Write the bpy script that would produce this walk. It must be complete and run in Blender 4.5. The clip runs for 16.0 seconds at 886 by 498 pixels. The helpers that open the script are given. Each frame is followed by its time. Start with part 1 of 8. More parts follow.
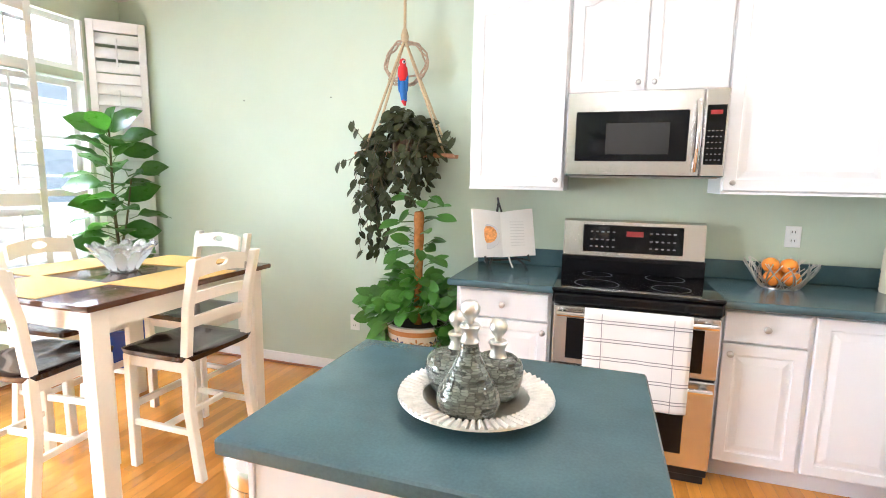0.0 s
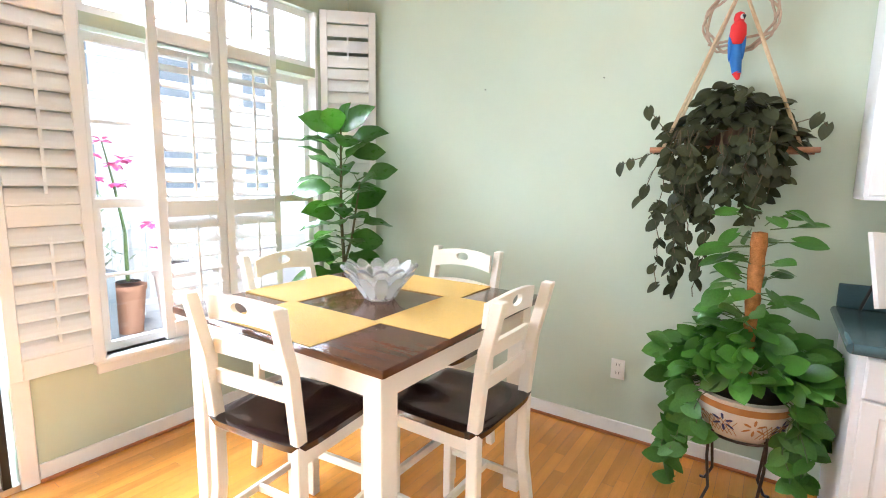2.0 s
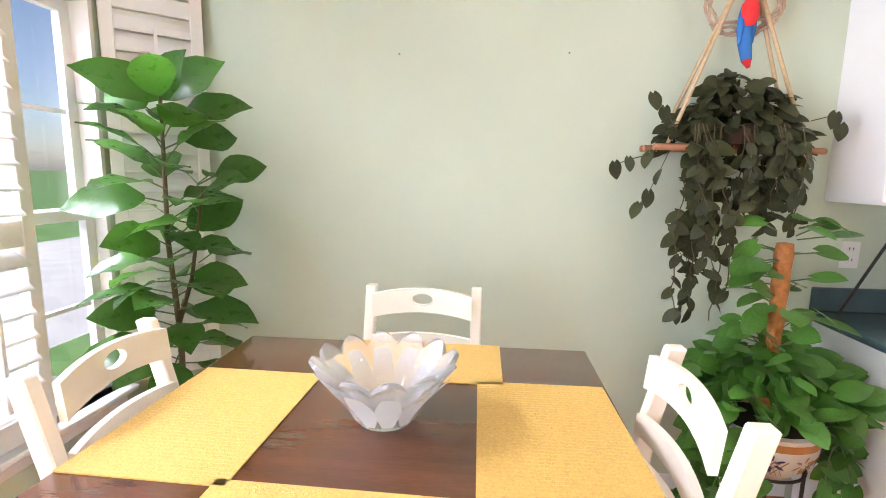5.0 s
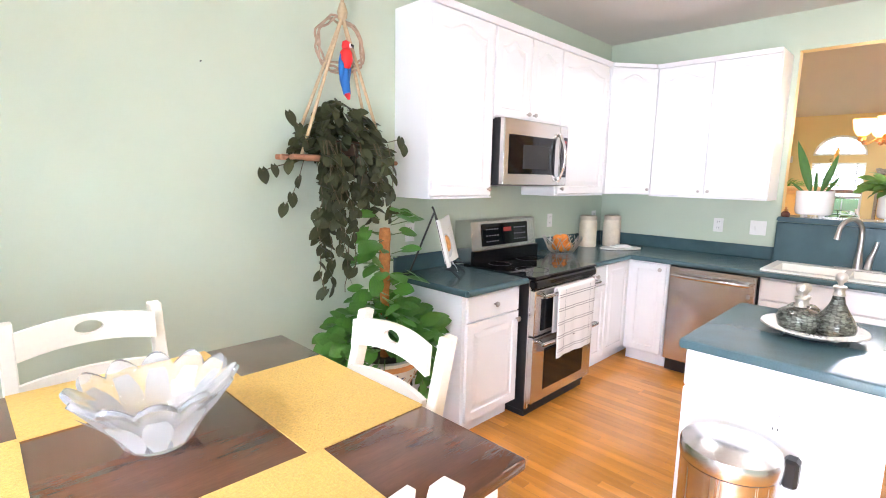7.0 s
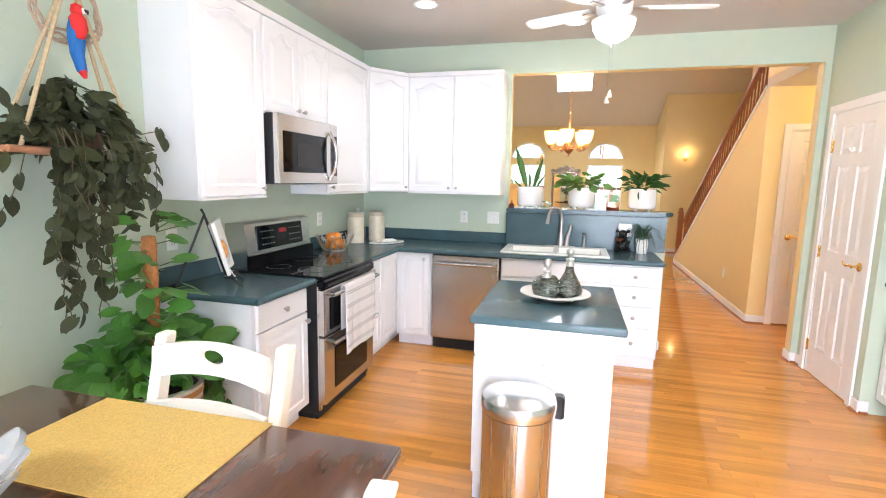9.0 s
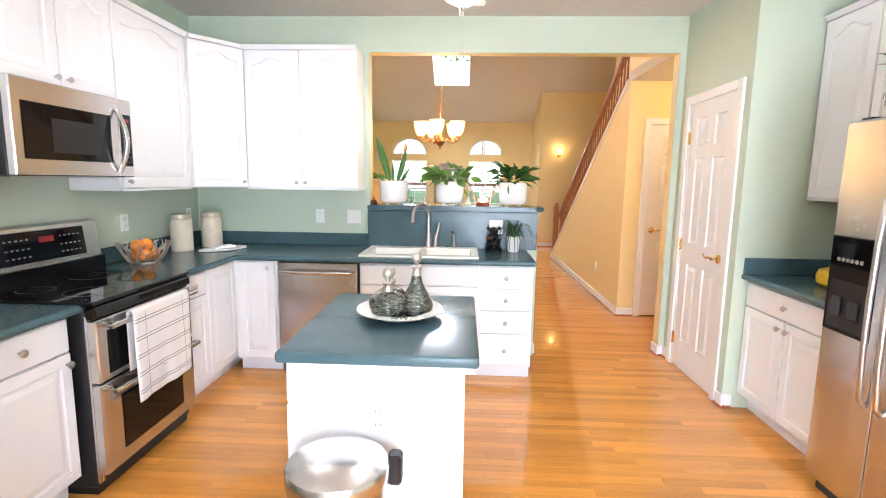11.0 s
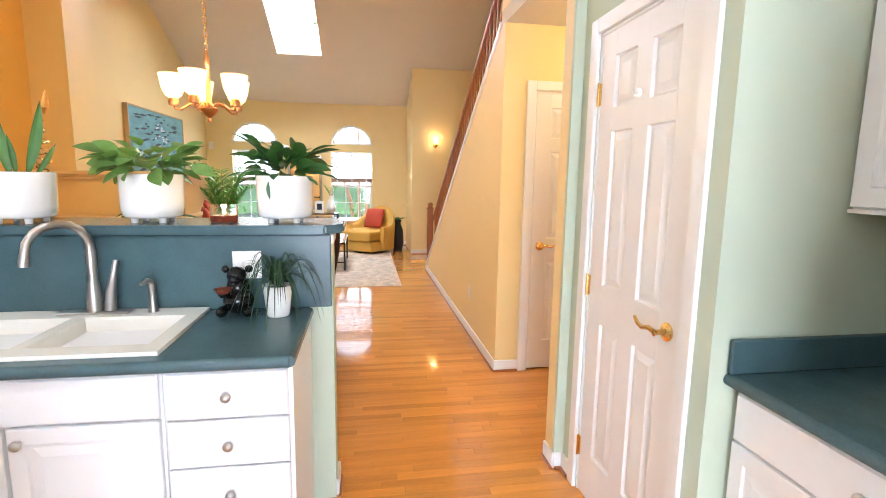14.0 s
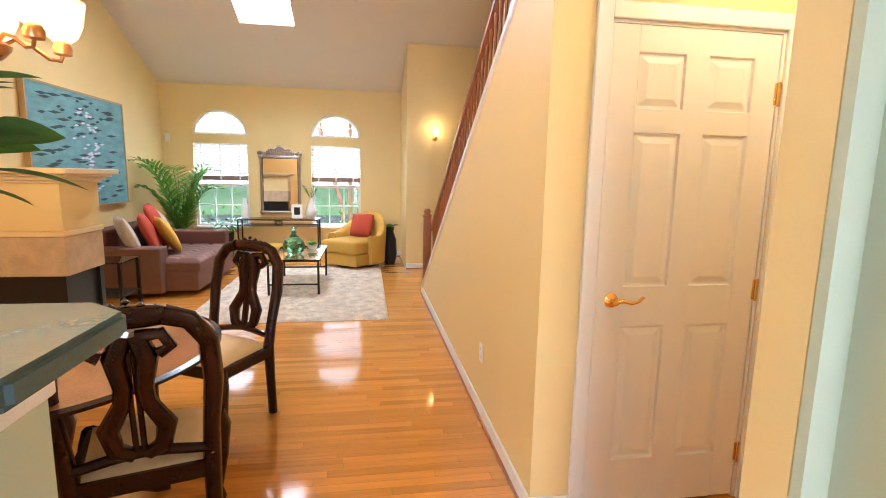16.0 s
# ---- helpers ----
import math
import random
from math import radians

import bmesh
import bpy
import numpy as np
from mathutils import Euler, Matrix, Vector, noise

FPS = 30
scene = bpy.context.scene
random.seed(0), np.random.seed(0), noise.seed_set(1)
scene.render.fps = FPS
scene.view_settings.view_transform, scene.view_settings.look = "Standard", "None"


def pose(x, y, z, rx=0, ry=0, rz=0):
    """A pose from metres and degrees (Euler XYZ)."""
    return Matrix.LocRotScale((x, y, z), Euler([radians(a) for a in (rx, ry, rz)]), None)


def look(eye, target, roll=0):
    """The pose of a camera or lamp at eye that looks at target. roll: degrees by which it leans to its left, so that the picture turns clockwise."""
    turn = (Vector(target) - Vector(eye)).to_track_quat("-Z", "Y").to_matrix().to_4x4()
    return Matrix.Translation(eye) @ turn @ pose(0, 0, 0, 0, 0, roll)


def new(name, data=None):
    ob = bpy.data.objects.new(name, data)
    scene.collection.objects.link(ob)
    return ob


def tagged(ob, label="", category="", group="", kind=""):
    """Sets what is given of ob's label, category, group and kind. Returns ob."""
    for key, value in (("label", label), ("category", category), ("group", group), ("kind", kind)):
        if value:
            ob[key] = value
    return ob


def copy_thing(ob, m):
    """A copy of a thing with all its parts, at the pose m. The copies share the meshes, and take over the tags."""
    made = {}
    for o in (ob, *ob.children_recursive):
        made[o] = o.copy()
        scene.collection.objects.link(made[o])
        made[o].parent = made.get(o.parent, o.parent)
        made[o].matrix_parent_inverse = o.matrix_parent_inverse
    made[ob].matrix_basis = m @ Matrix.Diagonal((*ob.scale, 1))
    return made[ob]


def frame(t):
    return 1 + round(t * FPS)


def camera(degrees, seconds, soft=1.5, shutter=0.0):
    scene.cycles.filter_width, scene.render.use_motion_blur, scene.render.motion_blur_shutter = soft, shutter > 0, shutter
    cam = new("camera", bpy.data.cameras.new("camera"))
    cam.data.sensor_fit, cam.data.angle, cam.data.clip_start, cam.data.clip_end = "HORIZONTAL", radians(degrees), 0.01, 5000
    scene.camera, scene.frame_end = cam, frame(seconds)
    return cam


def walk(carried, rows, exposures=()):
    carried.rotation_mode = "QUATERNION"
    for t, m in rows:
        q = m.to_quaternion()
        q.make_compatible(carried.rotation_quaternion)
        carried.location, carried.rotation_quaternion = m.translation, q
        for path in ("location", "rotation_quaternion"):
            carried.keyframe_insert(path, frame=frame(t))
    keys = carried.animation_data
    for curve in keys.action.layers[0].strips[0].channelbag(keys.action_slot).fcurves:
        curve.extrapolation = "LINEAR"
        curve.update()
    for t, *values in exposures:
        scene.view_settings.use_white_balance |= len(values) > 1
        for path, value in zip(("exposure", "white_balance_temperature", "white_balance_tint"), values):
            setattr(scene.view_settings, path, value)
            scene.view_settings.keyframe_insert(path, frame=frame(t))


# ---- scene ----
cam = camera(84.6, 16.0, soft=1.0)
PATH = [
    (0, (-0.084, 0.224, 1.432), (-0.693, 2.109, 1.157), 1.0),
    (0.5, (-0.313, 0.317, 1.445), (-1.098, 2.134, 1.156), 0.9),
    (1, (-0.58, 0.466, 1.447), (-1.517, 2.21, 1.163), 0.9),
    (1.5, (-0.839, 0.548, 1.438), (-1.886, 2.227, 1.153), 0.9),
    (2, (-1.1, 0.582, 1.448), (-2.213, 2.219, 1.163), 0.9),
    (2.5, (-1.333, 0.677, 1.424), (-2.474, 2.294, 1.139), 0.9),
    (3, (-1.548, 0.821, 1.434), (-2.684, 2.444, 1.156), 1.0),
    (3.2, (-1.6, 0.875, 1.436), (-2.742, 2.494, 1.156), 0.7),
    (5.3, (-2.35, 1.115, 1.492), (-2.316, 3.092, 1.19), 0.9),
    (5.5, (-2.4, 1.119, 1.497), (-2.228, 3.089, 1.195), 0.9),
    (6, (-2.51, 1.085, 1.495), (-1.834, 2.942, 1.191), 1.2),
    (6.5, (-2.637, 0.987, 1.521), (-1.555, 2.641, 1.217), 1.3),
    (7, (-2.749, 0.985, 1.521), (-1.347, 2.38, 1.228), 1.2),
    (7.5, (-2.828, 1.06, 1.502), (-1.197, 2.182, 1.226), 1.3),
    (8, (-2.877, 1.121, 1.509), (-1.102, 2.0, 1.232), 1.3),
    (8.5, (-2.901, 1.179, 1.514), (-1.035, 1.844, 1.237), 1.4),
    (9, (-2.887, 1.19, 1.517), (-0.974, 1.703, 1.238), 1.1),
    (9.2, (-2.875, 1.19, 1.513), (-0.949, 1.647, 1.236), 1.0),
    (11.5, (-2.037, 0.88, 1.472), (-0.057, 0.863, 1.191), 0.9),
    (12, (-1.753, 0.734, 1.461), (0.222, 0.601, 1.177), 0.9),
    (12.5, (-1.44, 0.612, 1.457), (0.526, 0.384, 1.17), 0.9),
    (13, (-1.073, 0.493, 1.462), (0.886, 0.206, 1.177), 1.1),
    (13.5, (-0.7, 0.356, 1.46), (1.254, 0.044, 1.174), 1.1),
    (14, (-0.344, 0.26, 1.476), (1.609, -0.06, 1.187), 0.9),
    (14.5, (0.03, 0.195, 1.502), (1.982, -0.122, 1.207), 0.7),
    (15, (0.447, 0.124, 1.464), (2.4, -0.197, 1.173), 0.8),
    (15.5, (0.845, 0.049, 1.458), (2.799, -0.269, 1.169), 0.9),
    (16, (1.254, -0.019, 1.486), (3.208, -0.331, 1.192), 1.1),
]
walk(cam, [(t, look(eye, target, roll)) for t, eye, target, roll in PATH], exposures=[(0, 1.25, 5750, 11), (1.5, 1.06, 5750, 12), (3, 0.86, 5750, 11), (5.5, 1.0, 6150, 22), (6.5, 1.08, 5850, 18), (8, 0.93, 5750, 14), (9, 0.89, 5750, 12), (13, 1.0, 5650, 12), (16, 0.96, 5500, 9)])

# ---- world and light ----
world = bpy.data.worlds.new("world")
scene.world = world
world.use_nodes = True
wn = world.node_tree.nodes
sky = wn.new("ShaderNodeTexSky")
sky.sky_type = "NISHITA"
sky.sun_disc = False
sky.sun_elevation, sky.sun_rotation = radians(51), radians(120)
wn["Background"].inputs[1].default_value = 0.06
world.node_tree.links.new(sky.outputs[0], wn["Background"].inputs[0])


def sun_lamp(strength, m, angle):
    d = bpy.data.lights.new("sun", "SUN")
    d.energy, d.angle, d.color = strength, radians(angle), (1.0, 0.96, 0.9)
    ob = new("sun", d)
    ob.matrix_world = m
    return ob


def area(name, power, m, sx, sy, color=(1, 1, 1)):
    d = bpy.data.lights.new(name, "AREA")
    d.shape, d.size, d.size_y, d.energy, d.color = "RECTANGLE", sx, sy, power, color
    ob = new(name, d)
    ob.matrix_world = m
    return ob


def point(name, power, loc, radius, color):
    d = bpy.data.lights.new(name, "POINT")
    d.energy, d.shadow_soft_size, d.color = power, radius, color
    ob = new(name, d)
    ob.location = loc
    return ob


def spot(name, power, loc, radius, color, angle=110):
    d = bpy.data.lights.new(name, "SPOT")
    d.energy, d.shadow_soft_size, d.color, d.spot_size, d.spot_blend = power, radius, color, radians(angle), 0.6
    ob = new(name, d)
    ob.location = loc
    return ob


# the place in numbers
NORTH, WEST, SOUTH, EAST = 3.33, -3.85, -1.47, 1.86
CEIL, HEAD = 2.80, 2.52
LNORTH, FAR, PORCH = 3.37, 10.25, 8.98
STAIR_Y = -0.73


def vault(x):
    return 2.95 + 0.42 * (FAR - x)


DAY, WARM = (0.93, 0.96, 1.0), (1.0, 0.72, 0.38)
sun_lamp(2.0, look((0, 0, 0), (-0.55, 0.32, -0.8)), 10)
area("sky_daylight", 340, look((-6.0, 1.6, 4.6), (-2.0, 1.6, 0.8)), 5.0, 2.4, DAY).data.spread = radians(80)
area("patio_daylight", 84, look((WEST - 0.13, 0.32, 1.1), (0, 0.32, 1.0)), 1.6, 1.9, DAY)
area("transom_daylight", 10, look((WEST - 0.13, 2.3, 2.39), (0, 2.3, 1.6)), 1.4, 0.36, DAY)
area("skylight_daylight", 85, look((8.2, 1.34, vault(8.2) + 0.42), (8.0, 1.34, 0)), 0.7, 1.0, DAY)
for wy in (0.505, 2.44):
    area("front_window_daylight", 2.4, look((FAR + 0.115, wy, 1.66), (0, wy, 1.5)), 0.84, 0.60, DAY)
    area("arched_light_daylight", 1.5, look((FAR + 0.115, wy, 2.31), (0, wy, 2.2)), 0.84, 0.40, DAY)
area("front_daylight", 650, look((FAR + 2.2, 1.4, 5.0), (8.5, 1.4, 0.3)), 4.0, 2.2, DAY)
for cx, cy in ((0.74, 2.33), (1.38, 1.26), (-0.9, 2.2), (-0.9, 0.0)):
    spot("recessed_lamp", 11, (cx, cy, CEIL - 0.03), 0.06, (1.0, 0.93, 0.82), 130)
point("fan_lamp", 13, (0.16, 1.035, 2.33), 0.08, (1.0, 0.92, 0.8))
CH = (3.31, 1.30)
for k in range(5):
    a = k * 2 * math.pi / 5 + 0.5
    point("chandelier_lamp", 8, (CH[0] + 0.21 * math.cos(a), CH[1] + 0.21 * math.sin(a), 2.08), 0.06, WARM)
point("sconce_lamp", 1.5, (PORCH - 0.12, -1.09, 2.2), 0.04, WARM)
# added warm fill that brightens the side hall, out of view and without a fixture
point("hall_fill", 11, (2.6, -1.6, 2.42), 0.08, WARM)


# ---- materials ----
def mat(name, color, rough=0.5, metal=0.0, var=0.06, scale=6.0, bump=0.05, fine=120.0, island=0.0, stretch=(1, 1, 1), spec=0.5, trans=0.0, coat=0.0, ior=1.45, rvar=0.08):
    m = bpy.data.materials.new(name)
    m.use_nodes = True
    nt = m.node_tree
    n, ln = nt.nodes, nt.links
    p = n["Principled BSDF"]
    p.inputs["Metallic"].default_value = metal
    p.inputs["Specular IOR Level"].default_value = spec
    p.inputs["Transmission Weight"].default_value = trans
    p.inputs["Coat Weight"].default_value = coat
    p.inputs["Coat Roughness"].default_value = 0.04
    p.inputs["IOR"].default_value = ior
    tc = n.new("ShaderNodeTexCoord")
    mp = n.new("ShaderNodeMapping")
    mp.inputs["Scale"].default_value = stretch
    ln.new(tc.outputs["Object"], mp.inputs[0])
    big = n.new("ShaderNodeTexNoise")
    big.inputs["Scale"].default_value = scale
    big.inputs["Detail"].default_value = 4
    small = n.new("ShaderNodeTexNoise")
    small.inputs["Scale"].default_value = fine
    small.inputs["Detail"].default_value = 3
    ln.new(mp.outputs[0], big.inputs[0])
    ln.new(mp.outputs[0], small.inputs[0])
    add = n.new("ShaderNodeMath")
    add.operation = "MULTIPLY_ADD"
    add.inputs[1].default_value = 0.6
    ln.new(small.outputs[0], add.inputs[0])
    ln.new(big.outputs[0], add.inputs[2])
    last = add
    if island:
        oi = n.new("ShaderNodeObjectInfo")
        gi = n.new("ShaderNodeNewGeometry")
        s2 = n.new("ShaderNodeMath")
        s2.operation = "ADD"
        ln.new(oi.outputs["Random"], s2.inputs[0])
        ln.new(gi.outputs["Random Per Island"], s2.inputs[1])
        fr = n.new("ShaderNodeMath")
        fr.operation = "FRACT"
        ln.new(s2.outputs[0], fr.inputs[0])
        a2 = n.new("ShaderNodeMath")
        a2.operation = "MULTIPLY_ADD"
        a2.inputs[1].default_value = island
        ln.new(fr.outputs[0], a2.inputs[0])
        ln.new(add.outputs[0], a2.inputs[2])
        last = a2
    ramp = n.new("ShaderNodeMapRange")
    ramp.inputs[1].default_value, ramp.inputs[2].default_value = 0.45, 1.15 + island
    ramp.inputs[3].default_value, ramp.inputs[4].default_value = 1 - var, 1 + var
    ln.new(last.outputs[0], ramp.inputs[0])
    mul = n.new("ShaderNodeVectorMath")
    mul.operation = "SCALE"
    mul.inputs[0].default_value = color[:3]
    ln.new(ramp.outputs[0], mul.inputs["Scale"])
    ln.new(mul.outputs[0], p.inputs["Base Color"])
    rr = n.new("ShaderNodeMapRange")
    rr.inputs[3].default_value, rr.inputs[4].default_value = max(0.02, rough - rvar * rough), min(1, rough + rvar * rough)
    ln.new(big.outputs[0], rr.inputs[0])
    ln.new(rr.outputs[0], p.inputs["Roughness"])
    if bump:
        b = n.new("ShaderNodeBump")
        b.inputs["Strength"].default_value = bump
        b.inputs["Distance"].default_value = 0.004
        ln.new(add.outputs[0], b.inputs["Height"])
        ln.new(b.outputs[0], p.inputs["Normal"])
    return m


def glow(name, color, strength):
    m = bpy.data.materials.new(name)
    m.use_nodes = True
    p = m.node_tree.nodes["Principled BSDF"]
    p.inputs["Base Color"].default_value = (*color, 1)
    p.inputs["Emission Color"].default_value = (*color, 1)
    p.inputs["Emission Strength"].default_value = strength
    return m


GREEN = mat("sage_paint", (0.515, 0.585, 0.46), 0.55, var=0.03, scale=3, bump=0.10, fine=260)
# deeper orange than YELLOW, for the living room's north wall up to x = 5.2
ORANGE = mat("orange_wall", (0.82, 0.50, 0.12), 0.55, var=0.03, scale=2, bump=0.08, fine=260)
YELLOW = mat("yellow_paint", (0.79, 0.615, 0.285), 0.55, var=0.03, scale=2, bump=0.08, fine=260)
VAULTED = mat("vault_paint", (0.68, 0.60, 0.50), 0.8, var=0.02, scale=3, bump=0.10, fine=200)
CEILING = mat("ceiling_paint", (0.62, 0.585, 0.535), 0.8, var=0.02, scale=3, bump=0.10, fine=200)
WHITE = mat("white_trim_paint", (0.80, 0.79, 0.77), 0.35, var=0.02, scale=4, bump=0.02)
CABWHITE = mat("cabinet_white", (0.82, 0.815, 0.82), 0.32, var=0.015, scale=3, bump=0.015)
DOORWHITE = mat("door_white", (0.80, 0.78, 0.76), 0.38, var=0.02, scale=3, bump=0.03, fine=60, stretch=(6, 6, 1))
TEAL = mat("teal_countertop", (0.062, 0.112, 0.128), 0.22, var=0.22, scale=7, bump=0.02, fine=160)
OAK = mat("oak_floor", (0.64, 0.268, 0.045), 0.09, var=0.34, scale=2.2, bump=0.02, fine=26, island=0.75, stretch=(14, 1, 1), coat=0.5, rvar=0.25)
JOINT = mat("floor_joint", (0.20, 0.10, 0.035), 0.6, var=0.2)
STEEL = mat("brushed_steel", (0.62, 0.60, 0.58), 0.26, 1.0, var=0.03, scale=3, bump=0.012, fine=60, stretch=(0.6, 1, 24))
STEELV = mat("brushed_steel_upright", (0.60, 0.58, 0.56), 0.27, 1.0, var=0.02, scale=2, bump=0.003, fine=50, stretch=(24, 24, 0.5))
CHROME = mat("polished_metal", (0.72, 0.71, 0.70), 0.12, 1.0, var=0.03)
NICKEL = mat("brushed_nickel", (0.52, 0.49, 0.46), 0.3, 1.0, var=0.05)
BRASS = mat("brass", (0.80, 0.55, 0.20), 0.18, 1.0, var=0.06)
COPPER = mat("aged_copper_brass", (0.62, 0.34, 0.16), 0.3, 1.0, var=0.15)
BLACKGLASS = mat("black_glass", (0.005, 0.005, 0.006), 0.05, var=0.1, bump=0.0, spec=0.3)
BLACK = mat("black_plastic", (0.012, 0.012, 0.013), 0.4, var=0.15)
CREAM = mat("cream_paint", (0.80, 0.745, 0.63), 0.4, var=0.035, scale=6, bump=0.04, fine=90)
ESPRESSO = mat("espresso_wood", (0.085, 0.033, 0.015), 0.15, var=0.35, scale=3, bump=0.012, fine=40, stretch=(1, 9, 9), coat=0.3)
SEATWOOD = mat("dark_seat_wood", (0.022, 0.010, 0.008), 0.16, var=0.35, scale=3, bump=0.01, fine=40, stretch=(1, 9, 9), coat=0.3)
MAHOG = mat("mahogany", (0.024, 0.006, 0.004), 0.24, var=0.35, scale=8, bump=0.02, coat=0.1, spec=0.35)
REDOAK = mat("stair_oak", (0.36, 0.12, 0.035), 0.3, var=0.2, scale=3, stretch=(1, 8, 8), coat=0.2)
CERAMIC = mat("white_ceramic", (0.82, 0.80, 0.76), 0.2, var=0.03, scale=10, bump=0.02)
SINKWHITE = mat("sink_enamel", (0.83, 0.80, 0.73), 0.22, var=0.02, bump=0.0)
PLASTIC = mat("white_plastic", (0.80, 0.79, 0.76), 0.4, var=0.02)
SOIL = mat("soil", (0.03, 0.02, 0.014), 0.95, var=0.4, scale=60, bump=0.6)
GLASS = mat("clear_glass", (1, 1, 1), 0.02, var=0.0, trans=1.0, bump=0.0, ior=1.45, rvar=0)


# ---- shapes ----
def part(name, bm, material, parent=None, label="", smooth=None):
    me = bpy.data.meshes.new(name)
    bmesh.ops.recalc_face_normals(bm, faces=bm.faces[:])
    bm.to_mesh(me)
    bm.free()
    me.materials.append(material)
    if smooth is not None:
        me.shade_smooth()
        if smooth < 180:
            me.set_sharp_from_angle(angle=radians(smooth))
    ob = new(name, me)
    if parent is not None:
        ob.parent = parent
    if label:
        ob["label"] = label
    return ob


def thing(name, m, label="", category="", group="", kind=""):
    ob = new(name)
    ob.empty_display_size = 0.1
    ob.matrix_basis = m if isinstance(m, Matrix) else Matrix.Translation(m)
    return tagged(ob, label, category, group, kind)


def box(x0, y0, z0, x1, y1, z1, bevel=0.0, bm=None, seg=1):
    b = bm or bmesh.new()
    r = bmesh.ops.create_cube(b, size=1, matrix=Matrix.LocRotScale(((x0 + x1) / 2, (y0 + y1) / 2, (z0 + z1) / 2), None, (abs(x1 - x0), abs(y1 - y0), abs(z1 - z0))))
    if bevel:
        es = {e for v in r["verts"] for e in v.link_edges}
        bmesh.ops.bevel(b, geom=list(es), offset=bevel, segments=seg, affect="EDGES", profile=0.6)
    return b


def lathe(profile, seg=24, bm=None, m=None, close=False):
    b = bm or bmesh.new()
    m = m or Matrix()
    rings = []
    for r, z in profile:
        if r < 1e-5:
            rings.append([b.verts.new(m @ Vector((0, 0, z)))])
        else:
            rings.append([b.verts.new(m @ Vector((r * math.cos(i * 2 * math.pi / seg), r * math.sin(i * 2 * math.pi / seg), z))) for i in range(seg)])
    for a, c in zip(rings, rings[1:]):
        for i in range(seg):
            j = (i + 1) % seg
            q = [a[i % len(a)], a[j % len(a)], c[j % len(c)], c[i % len(c)]]
            u = []
            for v in q:
                if v not in u:
                    u.append(v)
            if len(u) > 2:
                b.faces.new(u)
    return b


def tube(pts, r, seg=8, bm=None, cap=True):
    b = bm or bmesh.new()
    pts = [Vector(p) for p in pts]
    rad = r if isinstance(r, (list, tuple)) else [r] * len(pts)
    rings, up = [], None
    for i, p in enumerate(pts):
        d = (pts[min(i + 1, len(pts) - 1)] - pts[max(i - 1, 0)]).normalized()
        if up is None:
            up = Vector((0, 0, 1)) if abs(d.z) < 0.9 else Vector((1, 0, 0))
        s = d.cross(up).normalized()
        up = s.cross(d).normalized()
        rings.append([b.verts.new(p + rad[i] * (s * math.cos(k * 2 * math.pi / seg) + up * math.sin(k * 2 * math.pi / seg))) for k in range(seg)])
    for a, c in zip(rings, rings[1:]):
        for k in range(seg):
            b.faces.new((a[k], a[(k + 1) % seg], c[(k + 1) % seg], c[k]))
    if cap:
        b.faces.new(rings[0][::-1])
        b.faces.new(rings[-1])
    return b


def arc(p, q, bend, n=8):
    """Points from p to q that bow by the vector bend."""
    p, q, bend = Vector(p), Vector(q), Vector(bend)
    return [p.lerp(q, i / n) + bend * math.sin(math.pi * i / n) for i in range(n + 1)]


def prism(poly, axis, a, c, bm=None, bevel=0.0):
    """A flat outline carried along an axis from a to c. The outline is in the two other axes, in order."""
    b = bm or bmesh.new()

    def at(u, v, w):
        return {"x": (w, u, v), "y": (u, w, v), "z": (u, v, w)}[axis]
    lo = [b.verts.new(at(u, v, a)) for u, v in poly]
    hi = [b.verts.new(at(u, v, c)) for u, v in poly]
    b.faces.new(lo)
    b.faces.new(hi)
    n = len(poly)
    for i in range(n):
        b.faces.new((lo[i], lo[(i + 1) % n], hi[(i + 1) % n], hi[i]))
    if bevel:
        bmesh.ops.bevel(b, geom=b.edges[:], offset=bevel, segments=2, affect="EDGES")
    return b


def raised(x0, z0, x1, z1, y, t, margin=0.055, arch=0.0, bm=None, lip=0.003, depth=0.008):
    """A door or drawer front that looks towards -y, its back at y, with a raised field; the field's head may be arched."""
    b = bm or bmesh.new()
    loops = [(0, y, 0), (0, y - t + lip, 0), (lip, y - t, 0)]
    if margin:
        loops += [(margin, y - t, 1), (margin + 0.005, y - t + depth, 1), (margin + 0.014, y - t + depth, 1), (margin + 0.042, y - t + 0.001, 1)]
    n = 14
    rings = []
    for d, yy, cur in loops:
        pts = [(x0 + d, z0 + d), (x1 - d, z0 + d)]
        for i in range(n + 1):
            u = 1 - 2 * i / n
            zz = z1 - d
            if cur and arch:
                zz -= arch * (1 - 0.5 * (1 + math.cos(math.pi * min(1, abs(u) * 1.25)))) if abs(u) < 0.8 else arch
            pts.append(((x0 + x1) / 2 + u * ((x1 - x0) / 2 - d), zz))
        rings.append([b.verts.new((px, yy, pz)) for px, pz in pts])
    for a, c in zip(rings, rings[1:]):
        for i in range(len(a)):
            j = (i + 1) % len(a)
            b.faces.new((a[i], a[j], c[j], c[i]))
    b.faces.new(rings[-1])
    b.faces.new(rings[0][::-1])
    return b


def knob(parent, x, y, z, r=0.016):
    return part("knob", lathe([(0.006, 0), (0.006, 0.014), (r, 0.018), (r, 0.026), (r * 0.6, 0.032), (0, 0.033)], 12, m=Matrix.Translation((x, y, z)) @ pose(0, 0, 0, 90)), NICKEL, parent, "brushed nickel knob", smooth=40)


def wall(name, boxes, material, label, category="wall"):
    b = bmesh.new()
    for q in boxes:
        box(*q, bm=b)
    return tagged(part(name, b, material), label, category, kind="structure")


# ---- setting ----
T = 0.12
